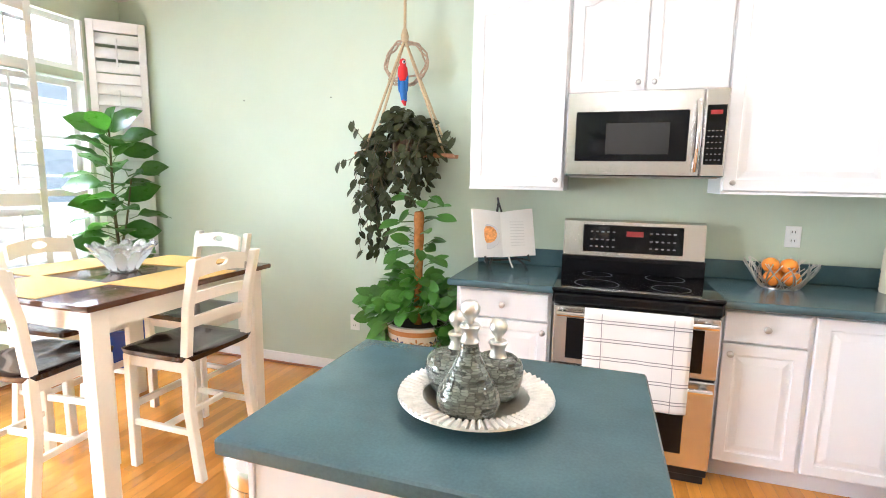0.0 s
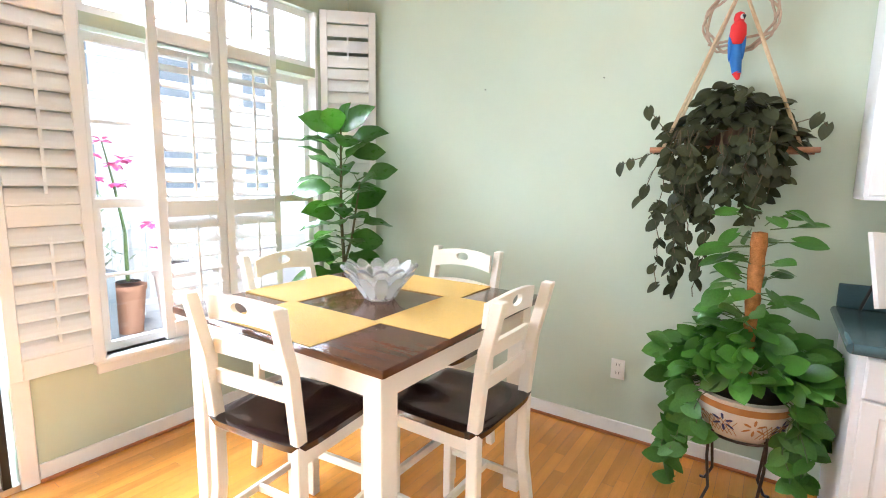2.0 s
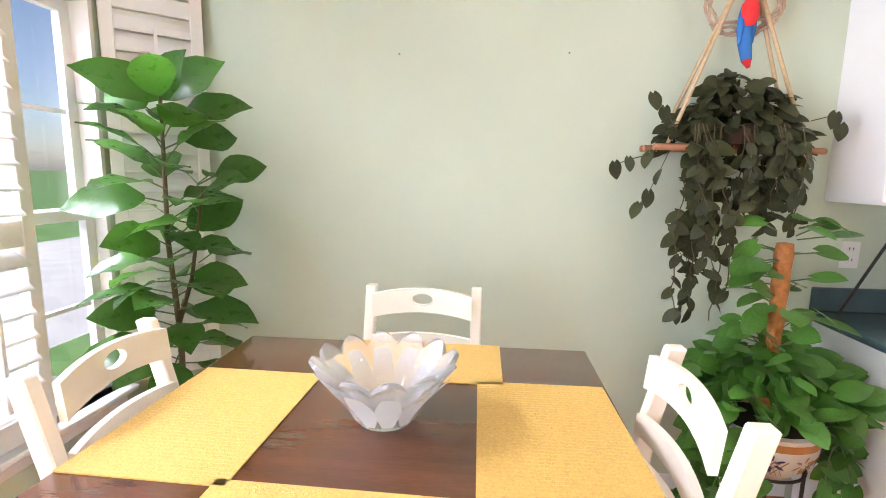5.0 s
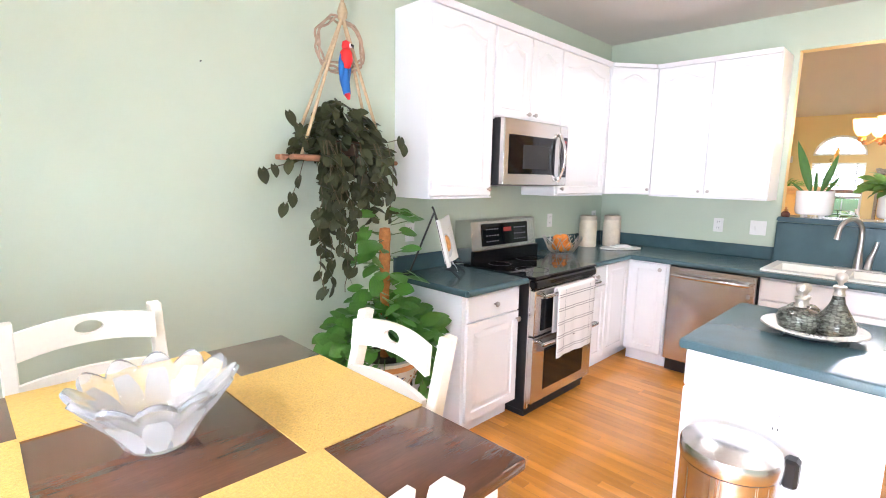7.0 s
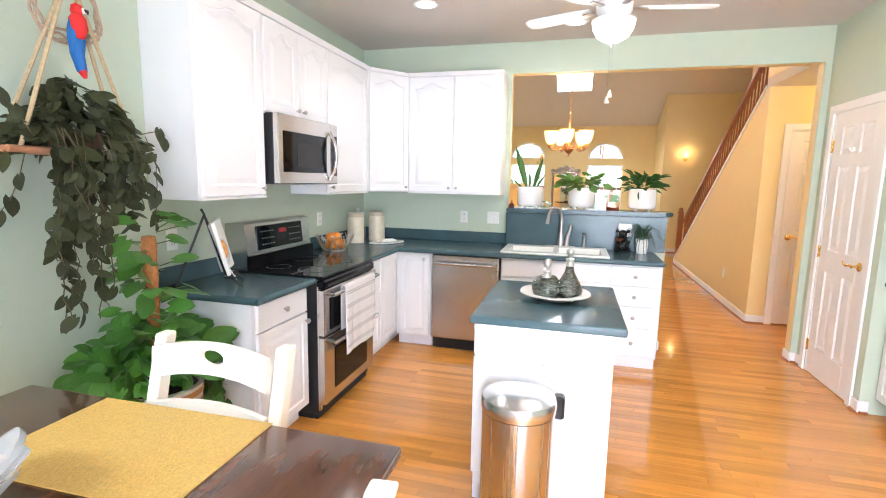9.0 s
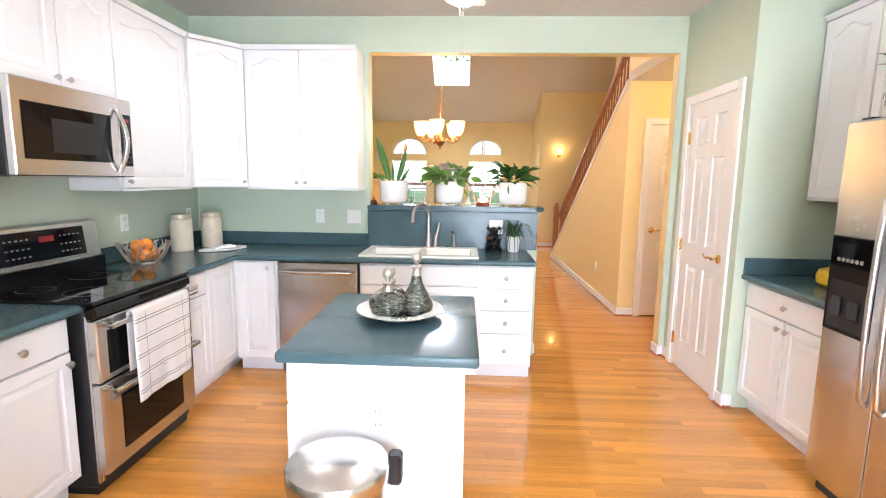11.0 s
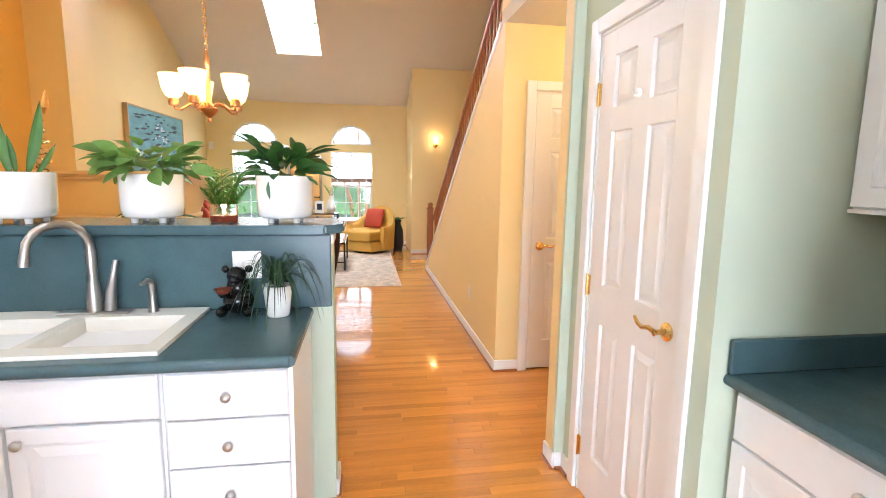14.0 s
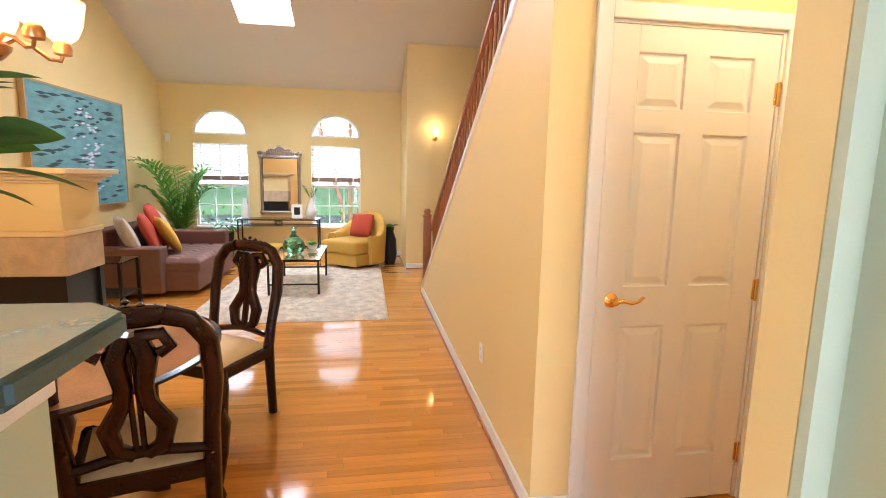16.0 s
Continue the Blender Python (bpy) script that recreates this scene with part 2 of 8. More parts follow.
# west wall with the window bay and the patio door
WY0, WY1, WZ0, WZ1 = 1.57, 3.02, 0.53, 2.57
PY0, PY1, PZ1 = -0.55, 1.20, 2.08
wall("wall_west", [(WEST - T, SOUTH, 0, WEST, PY0, CEIL), (WEST - T, PY0, PZ1, WEST, PY1, CEIL), (WEST - T, PY1, 0, WEST, WY0, CEIL),
                   (WEST - T, WY0, 0, WEST, WY1, WZ0), (WEST - T, WY0, WZ1, WEST, WY1, CEIL), (WEST - T, WY1, 0, WEST, NORTH + T, CEIL)], GREEN, "sage green painted wall with tall windows")
wall("wall_north", [(WEST, NORTH, 0, EAST, NORTH + T, CEIL)], GREEN, "sage green painted kitchen wall")
wall("wall_south", [(WEST, SOUTH - T, 0, 0.94, SOUTH, CEIL)], GREEN, "sage green painted wall behind the fridge")
JN, JS = 1.818, -0.695
wall("wall_east", [(EAST, JN, 0, EAST + 0.02, NORTH + T, CEIL), (EAST, JS, HEAD, EAST + 0.02, JN, CEIL), (EAST, STAIR_Y - 0.015, 0, EAST + 0.02, JS, CEIL)], GREEN, "sage green wall with a wide opening to the living room")
PX = 0.885
PDX0, PDX1, PDZ = 1.02, 1.70, 2.09
PY = -0.745
wall("wall_pantry", [(PX, PY - 0.1, 0, PDX0, PY, CEIL), (PDX0, PY - 0.1, PDZ, PDX1, PY, CEIL), (PDX1, PY - 0.1, 0, EAST + 0.02, PY, CEIL),
                     (PX, SOUTH - T, 0, PX + 0.1, PY - 0.1, CEIL), (PX + 0.1, SOUTH - T, 0, EAST + 0.02, SOUTH, CEIL)], GREEN, "sage green walls of the corner pantry")
wall("ceiling", [(WEST - T, SOUTH - T, CEIL, EAST + 0.02, NORTH + T, CEIL + 0.1)], CEILING, "flat off-white kitchen ceiling", "ceiling")

# living room shell
LX = EAST + 0.023
wall("wall_living_west", [(LX, JN, 0, LX + 0.095, LNORTH, vault(LX)), (LX, JS, HEAD, LX + 0.095, JN, vault(LX)), (LX, -0.745, 0, LX + 0.095, JS, vault(LX)), (LX, -2.6, 0, LX + 0.095, -0.745, 2.56)], YELLOW, "warm yellow living room wall round the opening")
wall("wall_living_north", [(5.2, LNORTH, 0, FAR + T, LNORTH + T, 6.6)], YELLOW, "warm yellow living room wall")
wall("wall_dining_north", [(LX, LNORTH, 0, 5.2, LNORTH + T, 6.6)], ORANGE, "deep orange stretch of the north wall in the dining area")
# far wall with two windows under arched lights
AW = [(0.075, 0.935), (1.995, 2.885)]
SILL, LOWTOP, ARCH0 = 0.56, 1.98, 2.13


def far_wall():
    b = bmesh.new()
    ys = [-0.67, AW[0][0], AW[0][1], AW[1][0], AW[1][1], LNORTH + T]
    for i in (0, 2, 4):
        box(FAR, ys[i], 0, FAR + T, ys[i + 1], 3.02, bm=b)
    for y0, y1 in AW:
        box(FAR, y0, 0, FAR + T, y1, SILL, bm=b)
        box(FAR, y0, LOWTOP, FAR + T, y1, ARCH0, bm=b)
        n, r, c = 16, (y1 - y0) / 2, (y0 + y1) / 2
        for k in range(n):
            a0, a1 = math.pi * k / n, math.pi * (k + 1) / n
            p0 = (c + r * math.cos(a0), ARCH0 + 0.93 * r * math.sin(a0))
            p1 = (c + r * math.cos(a1), ARCH0 + 0.93 * r * math.sin(a1))
            prism([p0, p1, (p1[0], 3.02), (p0[0], 3.02)], "x", FAR, FAR + T, bm=b)
    return tagged(part("wall_far", b, YELLOW), "warm yellow wall with two arched windows", "wall", kind="structure")


far_wall()
wall("wall_foyer", [(PORCH, -2.6, 0, PORCH + 0.1, -0.65, 3.47), (PORCH + 0.1, -0.67, 0, FAR, -0.65, 3.47)], YELLOW, "warm yellow foyer wall with a sconce")
wall("wall_stairwell", [(LX + 0.095, -2.6 - T, 0, PORCH + 0.1, -2.6, 6.6)], YELLOW, "warm yellow wall behind the stairs")


def vault_ceiling():
    b = bmesh.new()
    S0, S1, Y0, Y1 = 7.55, 8.80, 0.97, 1.71
    t = 0.12

    def slab(x0, x1, y0, y1):
        prism([(x0, vault(x0)), (x1, vault(x1)), (x1, vault(x1) + t), (x0, vault(x0) + t)], "y", y0, y1, bm=b)
    slab(LX, S0, -2.72, LNORTH + T)
    slab(S1, FAR + T, -2.72, LNORTH + T)
    slab(S0, S1, -2.72, Y0)
    slab(S0, S1, Y1, LNORTH + T)
    ob = tagged(part("ceiling_vault", b, VAULTED), "sloping beige living room ceiling with a skylight", "ceiling", kind="structure")
    w = bmesh.new()
    for y0, y1 in ((Y0 - 0.03, Y0), (Y1, Y1 + 0.03)):
        prism([(S0, vault(S0) + t), (S1, vault(S1) + t), (S1, vault(S1) + 0.5), (S0, vault(S0) + 0.5)], "y", y0, y1, bm=w)
    for x0, x1 in ((S0 - 0.03, S0), (S1, S1 + 0.03)):
        prism([(x0, vault(x0) + t), (x1, vault(x1) + t), (x1, vault(x1) + 0.5), (x0, vault(x0) + 0.5)], "y", Y0 - 0.03, Y1 + 0.03, bm=w)
    sk = thing("skylight", (0, 0, 0), "white skylight shaft open to a bright sky", "skylight", kind="structure")
    part("shaft", w, WHITE, sk)


vault_ceiling()
# stairs: triangular wall, rail and balusters
SX0, SX1 = 3.14, 7.35


def stair_z(x):
    return 0.06 + 0.605 * (SX1 - x)


HALLX = 3.14
STAIRTOP = 2.60
wall("wall_hall", [(HALLX, -0.97, 0, HALLX + 0.1, STAIR_Y, 2.56), (HALLX, -1.75, 2.11, HALLX + 0.1, -0.97, 2.56), (HALLX, -2.6, 0, HALLX + 0.1, -1.75, 2.56)], YELLOW, "warm yellow hall wall round a closet door")
b = prism([(HALLX + 0.1, 0), (SX1, 0), (SX1, 0.06), (HALLX + 0.1, stair_z(HALLX + 0.1))], "y", STAIR_Y - 0.1, STAIR_Y)
tagged(part("wall_stairs", b, YELLOW), "warm yellow triangular wall under the stairs", "wall", kind="structure")
wall("ceiling_hall", [(LX + 0.095, -2.6, 2.56, HALLX + 0.1, STAIR_Y - 0.002, 2.66)], CEILING, "low ceiling of the side hall", "ceiling")
wall("wall_upper_hall", [(LX + 0.095, STAIR_Y - 0.1, 2.66, HALLX + 0.1, STAIR_Y, 6.3)], YELLOW, "warm yellow wall above the side hall")

# floor: sub-floor sheet, boards follow at the end
wall("floor", [(WEST - T, -2.72, -0.1, FAR + T, LNORTH + T, -0.004)], JOINT, "oak strip floor", "floor")


def baseboard(name, runs):
    th = thing(name, (0, 0, 0), "white painted baseboard with an oak shoe moulding", "baseboard", kind="structure")
    for x0, y0, x1, y1, nx, ny in runs:
        for nm, d, h, m in (("board", 0.014, 0.09, WHITE), ("shoe", 0.024, 0.018, REDOAK)):
            bb = box(min(x0, x1, x0 + nx * d, x1 + nx * d), min(y0, y1, y0 + ny * d, y1 + ny * d), 0.0 if nm == "shoe" else 0.003,
                     max(x0, x1, x0 + nx * d, x1 + nx * d), max(y0, y1, y0 + ny * d, y1 + ny * d), h, 0.004)
            part(nm, bb, m, th)


baseboard("baseboard", [(WEST, NORTH, -0.84, NORTH, 0, -1), (WEST, PY1 + 0.07, WEST, NORTH, 1, 0), (PX, -0.80, PX, PY, -1, 0), (PX - 0.014, PY, PDX0 - 0.065, PY, 0, 1), (PDX1 + 0.065, PY, EAST, PY, 0, 1),
                        (EAST, PY + 0.014, EAST, JS, -1, 0), (EAST - 0.014, JS, LX + 0.095, JS, 0, 1), (1.775, 0.395, 1.93, 0.395, 0, -1)])
baseboard("baseboard_living", [(HALLX, STAIR_Y, SX1, STAIR_Y, 0, 1), (HALLX, STAIR_Y + 0.014, HALLX, -0.905, -1, 0), (PORCH, -1.6, PORCH, -0.65, -1, 0), (FAR, -0.65, FAR, LNORTH, -1, 0), (LX + 0.095, LNORTH, FAR, LNORTH, 0, -1)])


def casing(name, w, h, m, cw=0.065, label="white painted door casing"):
    th = thing(name, m, label, "door frame", kind="structure")
    part("jamb_side", box(-cw, -0.018, 0, 0, 0, h + cw, 0.004), WHITE, th)
    part("jamb_side", box(w, -0.018, 0, w + cw, 0, h + cw, 0.004), WHITE, th)
    part("head", box(0, -0.018, h, w, 0, h + cw, 0.004), WHITE, th)
    part("reveal", box(0, 0.0, h - 0.012, w, 0.1, h, bm=box(0, 0, 0, 0.012, 0.1, h, bm=box(w - 0.012, 0, 0, w, 0.1, h))), WHITE, th)
    return th


def lever(parent, x, y, z, side):
    th = part("door_handle", lathe([(0, 0.0), (0.032, 0.0), (0.032, 0.006), (0.022, 0.012), (0.010, 0.016), (0.010, 0.045), (0.013, 0.05), (0, 0.055)], 20, m=Matrix.Translation((x, y, z)) @ pose(0, 0, 0, 90)), BRASS, parent, "polished brass lever handle", smooth=40)
    pts = [(x, y - 0.045, z), (x + side * 0.035, y - 0.05, z + 0.008), (x + side * 0.07, y - 0.05, z - 0.004), (x + side * 0.10, y - 0.05, z + 0.004), (x + side * 0.125, y - 0.048, z + 0.022)]
    part("lever", tube(pts, [0.009, 0.009, 0.008, 0.007, 0.006], 8), BRASS, th, smooth=60)
    return th


def six_panel_door(name, w, h, m, label, handle_left, hinge_left, hook=False):
    th = thing(name, m, label, "door", kind="structure")
    b = bmesh.new()
    s, mid = 0.115, 0.10
    xs = [(s, (w - mid) / 2), ((w + mid) / 2, w - s)]
    zs = [(0.22, 0.85), (1.02, 1.67), (1.76, h - 0.10)]
    t = 0.035
    box(0, -t, 0, s, 0, h, 0.002, bm=b)
    box(w - s, -t, 0, w, 0, h, 0.002, bm=b)
    box(xs[0][1], -t, 0, xs[1][0], 0, h, bm=b)
    zz = [0] + [q for p in zs for q in p] + [h]
    for i in range(0, len(zz), 2):
        for x0, x1 in xs:
            box(x0, -t, zz[i], x1, 0, zz[i + 1], bm=b)
    part("frame", b, DOORWHITE, th)
    for x0, x1 in xs:
        for z0, z1 in zs:
            part("panel", raised(x0, z0, x1, z1, -0.006, t - 0.006, 0.002, lip=0.0005, depth=0.012), DOORWHITE, th)
    lever(th, 0.065 if handle_left else w - 0.065, -t, 0.965, 1 if handle_left else -1)
    hx = -0.004 if hinge_left else w + 0.004
    for z in (0.22, 1.0, h - 0.24):
        hb = box(hx - 0.014, -t - 0.006, z - 0.045, hx + 0.014, -t + 0.004, z + 0.045, 0.002)
        lathe([(0, -0.05), (0.006, -0.05), (0.006, 0.05), (0, 0.05)], 8, bm=hb, m=Matrix.Translation((hx, -t - 0.008, z)))
        part("hinge", hb, BRASS, th, "brass hinge")
    if hook:
        part("hook", tube([(w / 2 - 0.02, -t, 1.78), (w / 2 - 0.02, -t - 0.02, 1.78), (w / 2 - 0.02, -t - 0.03, 1.80)], 0.005, 6, bm=lathe([(0, 0), (0.016, 0.0), (0.014, 0.01), (0, 0.012)], 12, m=Matrix.Translation((w / 2 - 0.02, -t, 1.79)) @ pose(0, 0, 0, 90))), PLASTIC, th)
    return th


casing("door_1_casing", PDX1 - PDX0, PDZ, pose(PDX1, PY, 0, 0, 0, 180))
six_panel_door("door_1", PDX1 - PDX0 - 0.03, PDZ - 0.02, pose(PDX1 - 0.015, PY - 0.038, 0.008, 0, 0, 180), "white six-panel pantry door with brass lever, shut", False, True, True)
casing("door_2_casing", 0.78, 2.11, pose(HALLX, -0.97, 0, 0, 0, -90))
six_panel_door("door_2", 0.75, 2.085, pose(HALLX + 0.04, -0.985, 0.012, 0, 0, -90), "white six-panel closet door with brass lever, shut", True, False)


# ---- windows ----
def sash_bars(b, y0, y1, z0, z1, x, nx, nz, w=0.018, fr=0.045, d=0.035):
    box(x, y0, z0, x + d, y0 + fr, z1, bm=b)
    box(x, y1 - fr, z0, x + d, y1, z1, bm=b)
    box(x, y0 + fr, z0, x + d, y1 - fr, z0 + fr, bm=b)
    box(x, y0 + fr, z1 - fr, x + d, y1 - fr, z1, bm=b)
    for i in range(1, nx):
        c = y0 + fr + (y1 - y0 - 2 * fr) * i / nx
        box(x + 0.008, c - w / 2, z0 + fr, x + d - 0.008, c + w / 2, z1 - fr, bm=b)
    for i in range(1, nz):
        c = z0 + fr + (z1 - z0 - 2 * fr) * i / nz
        box(x + 0.010, y0 + fr, c - w / 2, x + d - 0.010, y1 - fr, c + w / 2, bm=b)


def pane(parent, y0, y1, z0, z1, x):
    ob = part("pane", box(x, y0, z0, x + 0.004, y1, z1), GLASS, parent, "clear glass pane")
    ob.visible_shadow = False
    return ob


def kitchen_window():
    th = thing("window_1", (0, 0, 0), "white double-hung windows with transoms above a white sill", "window", kind="structure")
    mid = (WY0 + WY1) / 2
    x = WEST - 0.085
    for y0, y1 in ((WY0, mid - 0.03), (mid + 0.03, WY1)):
        for z0, z1, nx, nz, dx in ((WZ0 + 0.002, 1.32, 2, 2, 0.0), (1.28, 2.13, 2, 2, -0.03), (2.20, WZ1, 2, 1, 0.0)):
            b = bmesh.new()
            sash_bars(b, y0 + 0.02, y1 - 0.02, z0, z1, x + dx, nx, nz)
            part("window_frame", b, WHITE, th)
            pane(th, y0 + 0.06, y1 - 0.06, z0 + 0.04, z1 - 0.04, x + dx + 0.015)
    part("mullion", box(WEST - 0.1, mid - 0.03, WZ0, WEST - 0.002, mid + 0.03, WZ1), GREEN, th)
    part("transom_bar", box(WEST - 0.1, WY0, 2.135, WEST - 0.001, WY1, 2.195), GREEN, th)
    part("window_sill", box(WEST - 0.1, WY0 - 0.05, WZ0 - 0.025, WEST + 0.05, WY1 + 0.03, WZ0, 0.005), WHITE, th)
    part("apron", box(WEST, WY0 - 0.03, WZ0 - 0.085, WEST + 0.014, WY1, WZ0 - 0.025, 0.004), WHITE, th)
    for y0 in (WY0, WY1 - 0.02):
        part("lining", box(WEST - 0.1, y0, WZ0, WEST + 0.004, y0 + 0.02, WZ1), WHITE, th)


kitchen_window()


def shutter(m, w, label, louver_tilt=35, rod=True):
    """A plantation shutter panel: local x across, z up from its foot."""
    th = thing("shutter_panel", m, label, "shutter", group="plantation shutters on the kitchen window")
    h, st, t = 2.06, 0.05, 0.028
    part("stile", box(0, 0, 0, st, t, h, 0.003), WHITE, th)
    part("stile", box(w - st, 0, 0, w, t, h, 0.003), WHITE, th)
    rails = [(0, 0.09), (0.68, 0.77), (1.60, 1.67), (h - 0.08, h)]
    for z0, z1 in rails:
        part("rail", box(st, 0.001, z0, w - st, t - 0.001, z1, 0.002), WHITE, th)
    prof = [(math.cos(a) * 0.044, math.sin(a) * 0.0065) for a in [i * 2 * math.pi / 10 for i in range(10)]]
    ca, sa = math.cos(radians(louver_tilt)), math.sin(radians(louver_tilt))
    me = None
    for (_, z0), (z1, _) in zip(rails, rails[1:]):
        n = int((z1 - z0) / 0.079)
        for i in range(n):
            z = z0 + (z1 - z0) * (i + 0.5) / n
            if me is None:
                lb = prism([(p * ca - q * sa, p * sa + q * ca) for p, q in prof], "x", st, w - st)
                lo = part("louver", lb, WHITE, th)
                me = lo.data
            else:
                lo = new("louver", me)
                lo.parent = th
            lo.location = (0, t / 2, z)
        if rod:
            part("tilt_rod", box(w / 2 - 0.006, -0.036, z0 + 0.05, w / 2 + 0.006, -0.026, z1 - 0.05), WHITE, th)
    return th


PW = 0.385
SHZ = 0.535
# the pair that stays across the middle of the window, and the ones folded aside
shutter(pose(WEST + 0.012, 1.885, SHZ, 0, 0, 90) @ pose(0, -0.0, 0), 0.39, "white louvred shutter panel, closed across the window")
shutter(pose(WEST + 0.012, 2.28, SHZ, 0, 0, 90), 0.39, "white louvred shutter panel, closed across the window")
shutter(pose(WEST + 0.05, 1.195, SHZ, 0, 0, 90), 0.37, "white louvred shutter panel folded against the wall", 66)
shutter(pose(WEST + 0.085, 1.185, SHZ, 0, 0, 90), 0.37, "white louvred shutter panel folded over another", 66, False)
shutter(pose(WEST + 0.02, 3.03, SHZ, 0, 0, 43), 0.385, "white louvred shutter panel swung open to the corner", 76)


def patio_door():
    th = thing("window_2", (0, 0, 0), "white framed sliding glass patio door", "glass door", kind="structure")
    mid = (PY0 + PY1) / 2
    for y0, y1, x in ((PY0, mid + 0.04, WEST - 0.10), (mid - 0.04, PY1, WEST - 0.06)):
        b = bmesh.new()
        sash_bars(b, y0 + 0.03, y1 - 0.03, 0.03, PZ1 - 0.03, x, 1, 1, fr=0.08)
        part("door_frame", b, WHITE, th)
        pane(th, y0 + 0.1, y1 - 0.1, 0.1, PZ1 - 0.1, x + 0.015)
    part("track", box(WEST - 0.1, PY0, 0, WEST + 0.01, PY1, 0.03), NICKEL, th, "metal track")
    part("screen_edge", box(WEST - 0.02, PY1 - 0.06, 0.03, WEST + 0.005, PY1 - 0.03, PZ1 - 0.03), BLACK, th)
    for y0 in (PY0 - 0.07, PY1):
        part("casing", box(WEST, y0, 0, WEST + 0.018, y0 + 0.07, PZ1 + 0.07, 0.004), WHITE, th)
    part("casing", box(WEST, PY0, PZ1, WEST + 0.018, PY1, PZ1 + 0.07, 0.004), WHITE, th)


patio_door()


def arched_window(name, y0, y1):
    th = thing(name, (0, 0, 0), "white double-hung window under an arched light", "window", kind="structure")
    x = FAR + 0.03
    b = bmesh.new()
    m = (SILL + LOWTOP) / 2
    sash_bars(b, y0, y1, SILL, m + 0.02, x, 3, 2)
    sash_bars(b, y0, y1, m - 0.02, LOWTOP, x + 0.04, 3, 2)
    part("window_frame", b, WHITE, th)
    c, r = (y0 + y1) / 2, (y1 - y0) / 2
    a = bmesh.new()
    pts = [(x + 0.02, c + r * 0.95 * math.cos(k * math.pi / 20), ARCH0 + r * 0.88 * math.sin(k * math.pi / 20)) for k in range(21)]
    tube(pts, 0.028, 6, bm=a)
    tube([(x + 0.02, c + r * 0.36 * math.cos(k * math.pi / 10), ARCH0 + r * 0.34 * math.sin(k * math.pi / 10)) for k in range(11)], 0.010, 5, bm=a)
    for k in range(1, 5):
        an = math.pi * k / 5
        tube([(x + 0.02, c + r * 0.36 * math.cos(an), ARCH0 + r * 0.34 * math.sin(an)), (x + 0.02, c + r * 0.95 * math.cos(an), ARCH0 + r * 0.88 * math.sin(an))], 0.010, 5, bm=a)
    box(x, y0, ARCH0, x + 0.04, y1, ARCH0 + 0.035, bm=a)
    part("arched_frame", a, WHITE, th)
    pane(th, y0 + 0.03, y1 - 0.03, SILL + 0.03, LOWTOP - 0.03, x + 0.06)
    part("window_sill", box(FAR - 0.05, y0 - 0.04, SILL - 0.03, FAR + 0.03, y1 + 0.04, SILL, 0.004), WHITE, th)
    bl = thing("window_blind", (0, 0, 0), "white slatted blind drawn half up", "blind", "blinds")
    sl = None
    n = 11
    for i in range(n):
        z = LOWTOP - 0.03 - i * 0.048
        if sl is None:
            s0 = part("slat", box(FAR - 0.035, y0 + 0.01, -0.0015, FAR + 0.012, y1 - 0.01, 0.0015), WHITE, bl)
            sl = s0.data
        else:
            s0 = new("slat", sl)
            s0.parent = bl
        s0.matrix_basis = Matrix.Translation((0, 0, z)) @ Matrix.Translation((FAR, 0, 0)) @ pose(0, 0, 0, 0, 28) @ Matrix.Translation((-FAR, 0, 0))
    part("bottom_rail", box(FAR - 0.035, y0 + 0.01, LOWTOP - 0.03 - n * 0.048 - 0.07, FAR + 0.012, y1 - 0.01, LOWTOP - 0.03 - n * 0.048 + 0.01, 0.004), mat("blind_rail_taupe", (0.30, 0.20, 0.15), 0.6, var=0.1), bl, "taupe bottom rail")
    for f in (0.15, 0.5, 0.85):
        yy = y0 + (y1 - y0) * f
        part("tape", box(FAR - 0.04, yy - 0.012, LOWTOP - 0.62, FAR - 0.037, yy + 0.012, LOWTOP), CERAMIC, bl)


arched_window("window_3", *AW[0])
arched_window("window_4", *AW[1])


# ---- kitchen cabinets ----
def base_cabinet(m, w, fronts, label, d=0.60, h=0.875, group="white base cabinets"):
    """fronts: (kind, x0, z0, x1, z1, knob x, knob z)."""
    th = thing("base_cabinet", m, label, "cabinet", group)
    part("body", box(0, -d + 0.02, 0.105, w, -0.002, h, 0.001), CABWHITE, th)
    part("toe_kick", box(0, -d + 0.085, 0, w, -0.02, 0.105), CABWHITE, th)
    for kind, x0, z0, x1, z1, kx, kz in fronts:
        g = 0.004
        if kind == "door":
            f = part("door", raised(x0 + g, z0 + g, x1 - g, z1 - g, -d + 0.018, 0.02, 0.05), CABWHITE, th)
        else:
            f = part("drawer_front", raised(x0 + g, z0 + g, x1 - g, z1 - g, -d + 0.018, 0.02, 0, lip=0.006), CABWHITE, th)
        if kx is not None:
            knob(f, kx, -d - 0.002, kz)
    return th


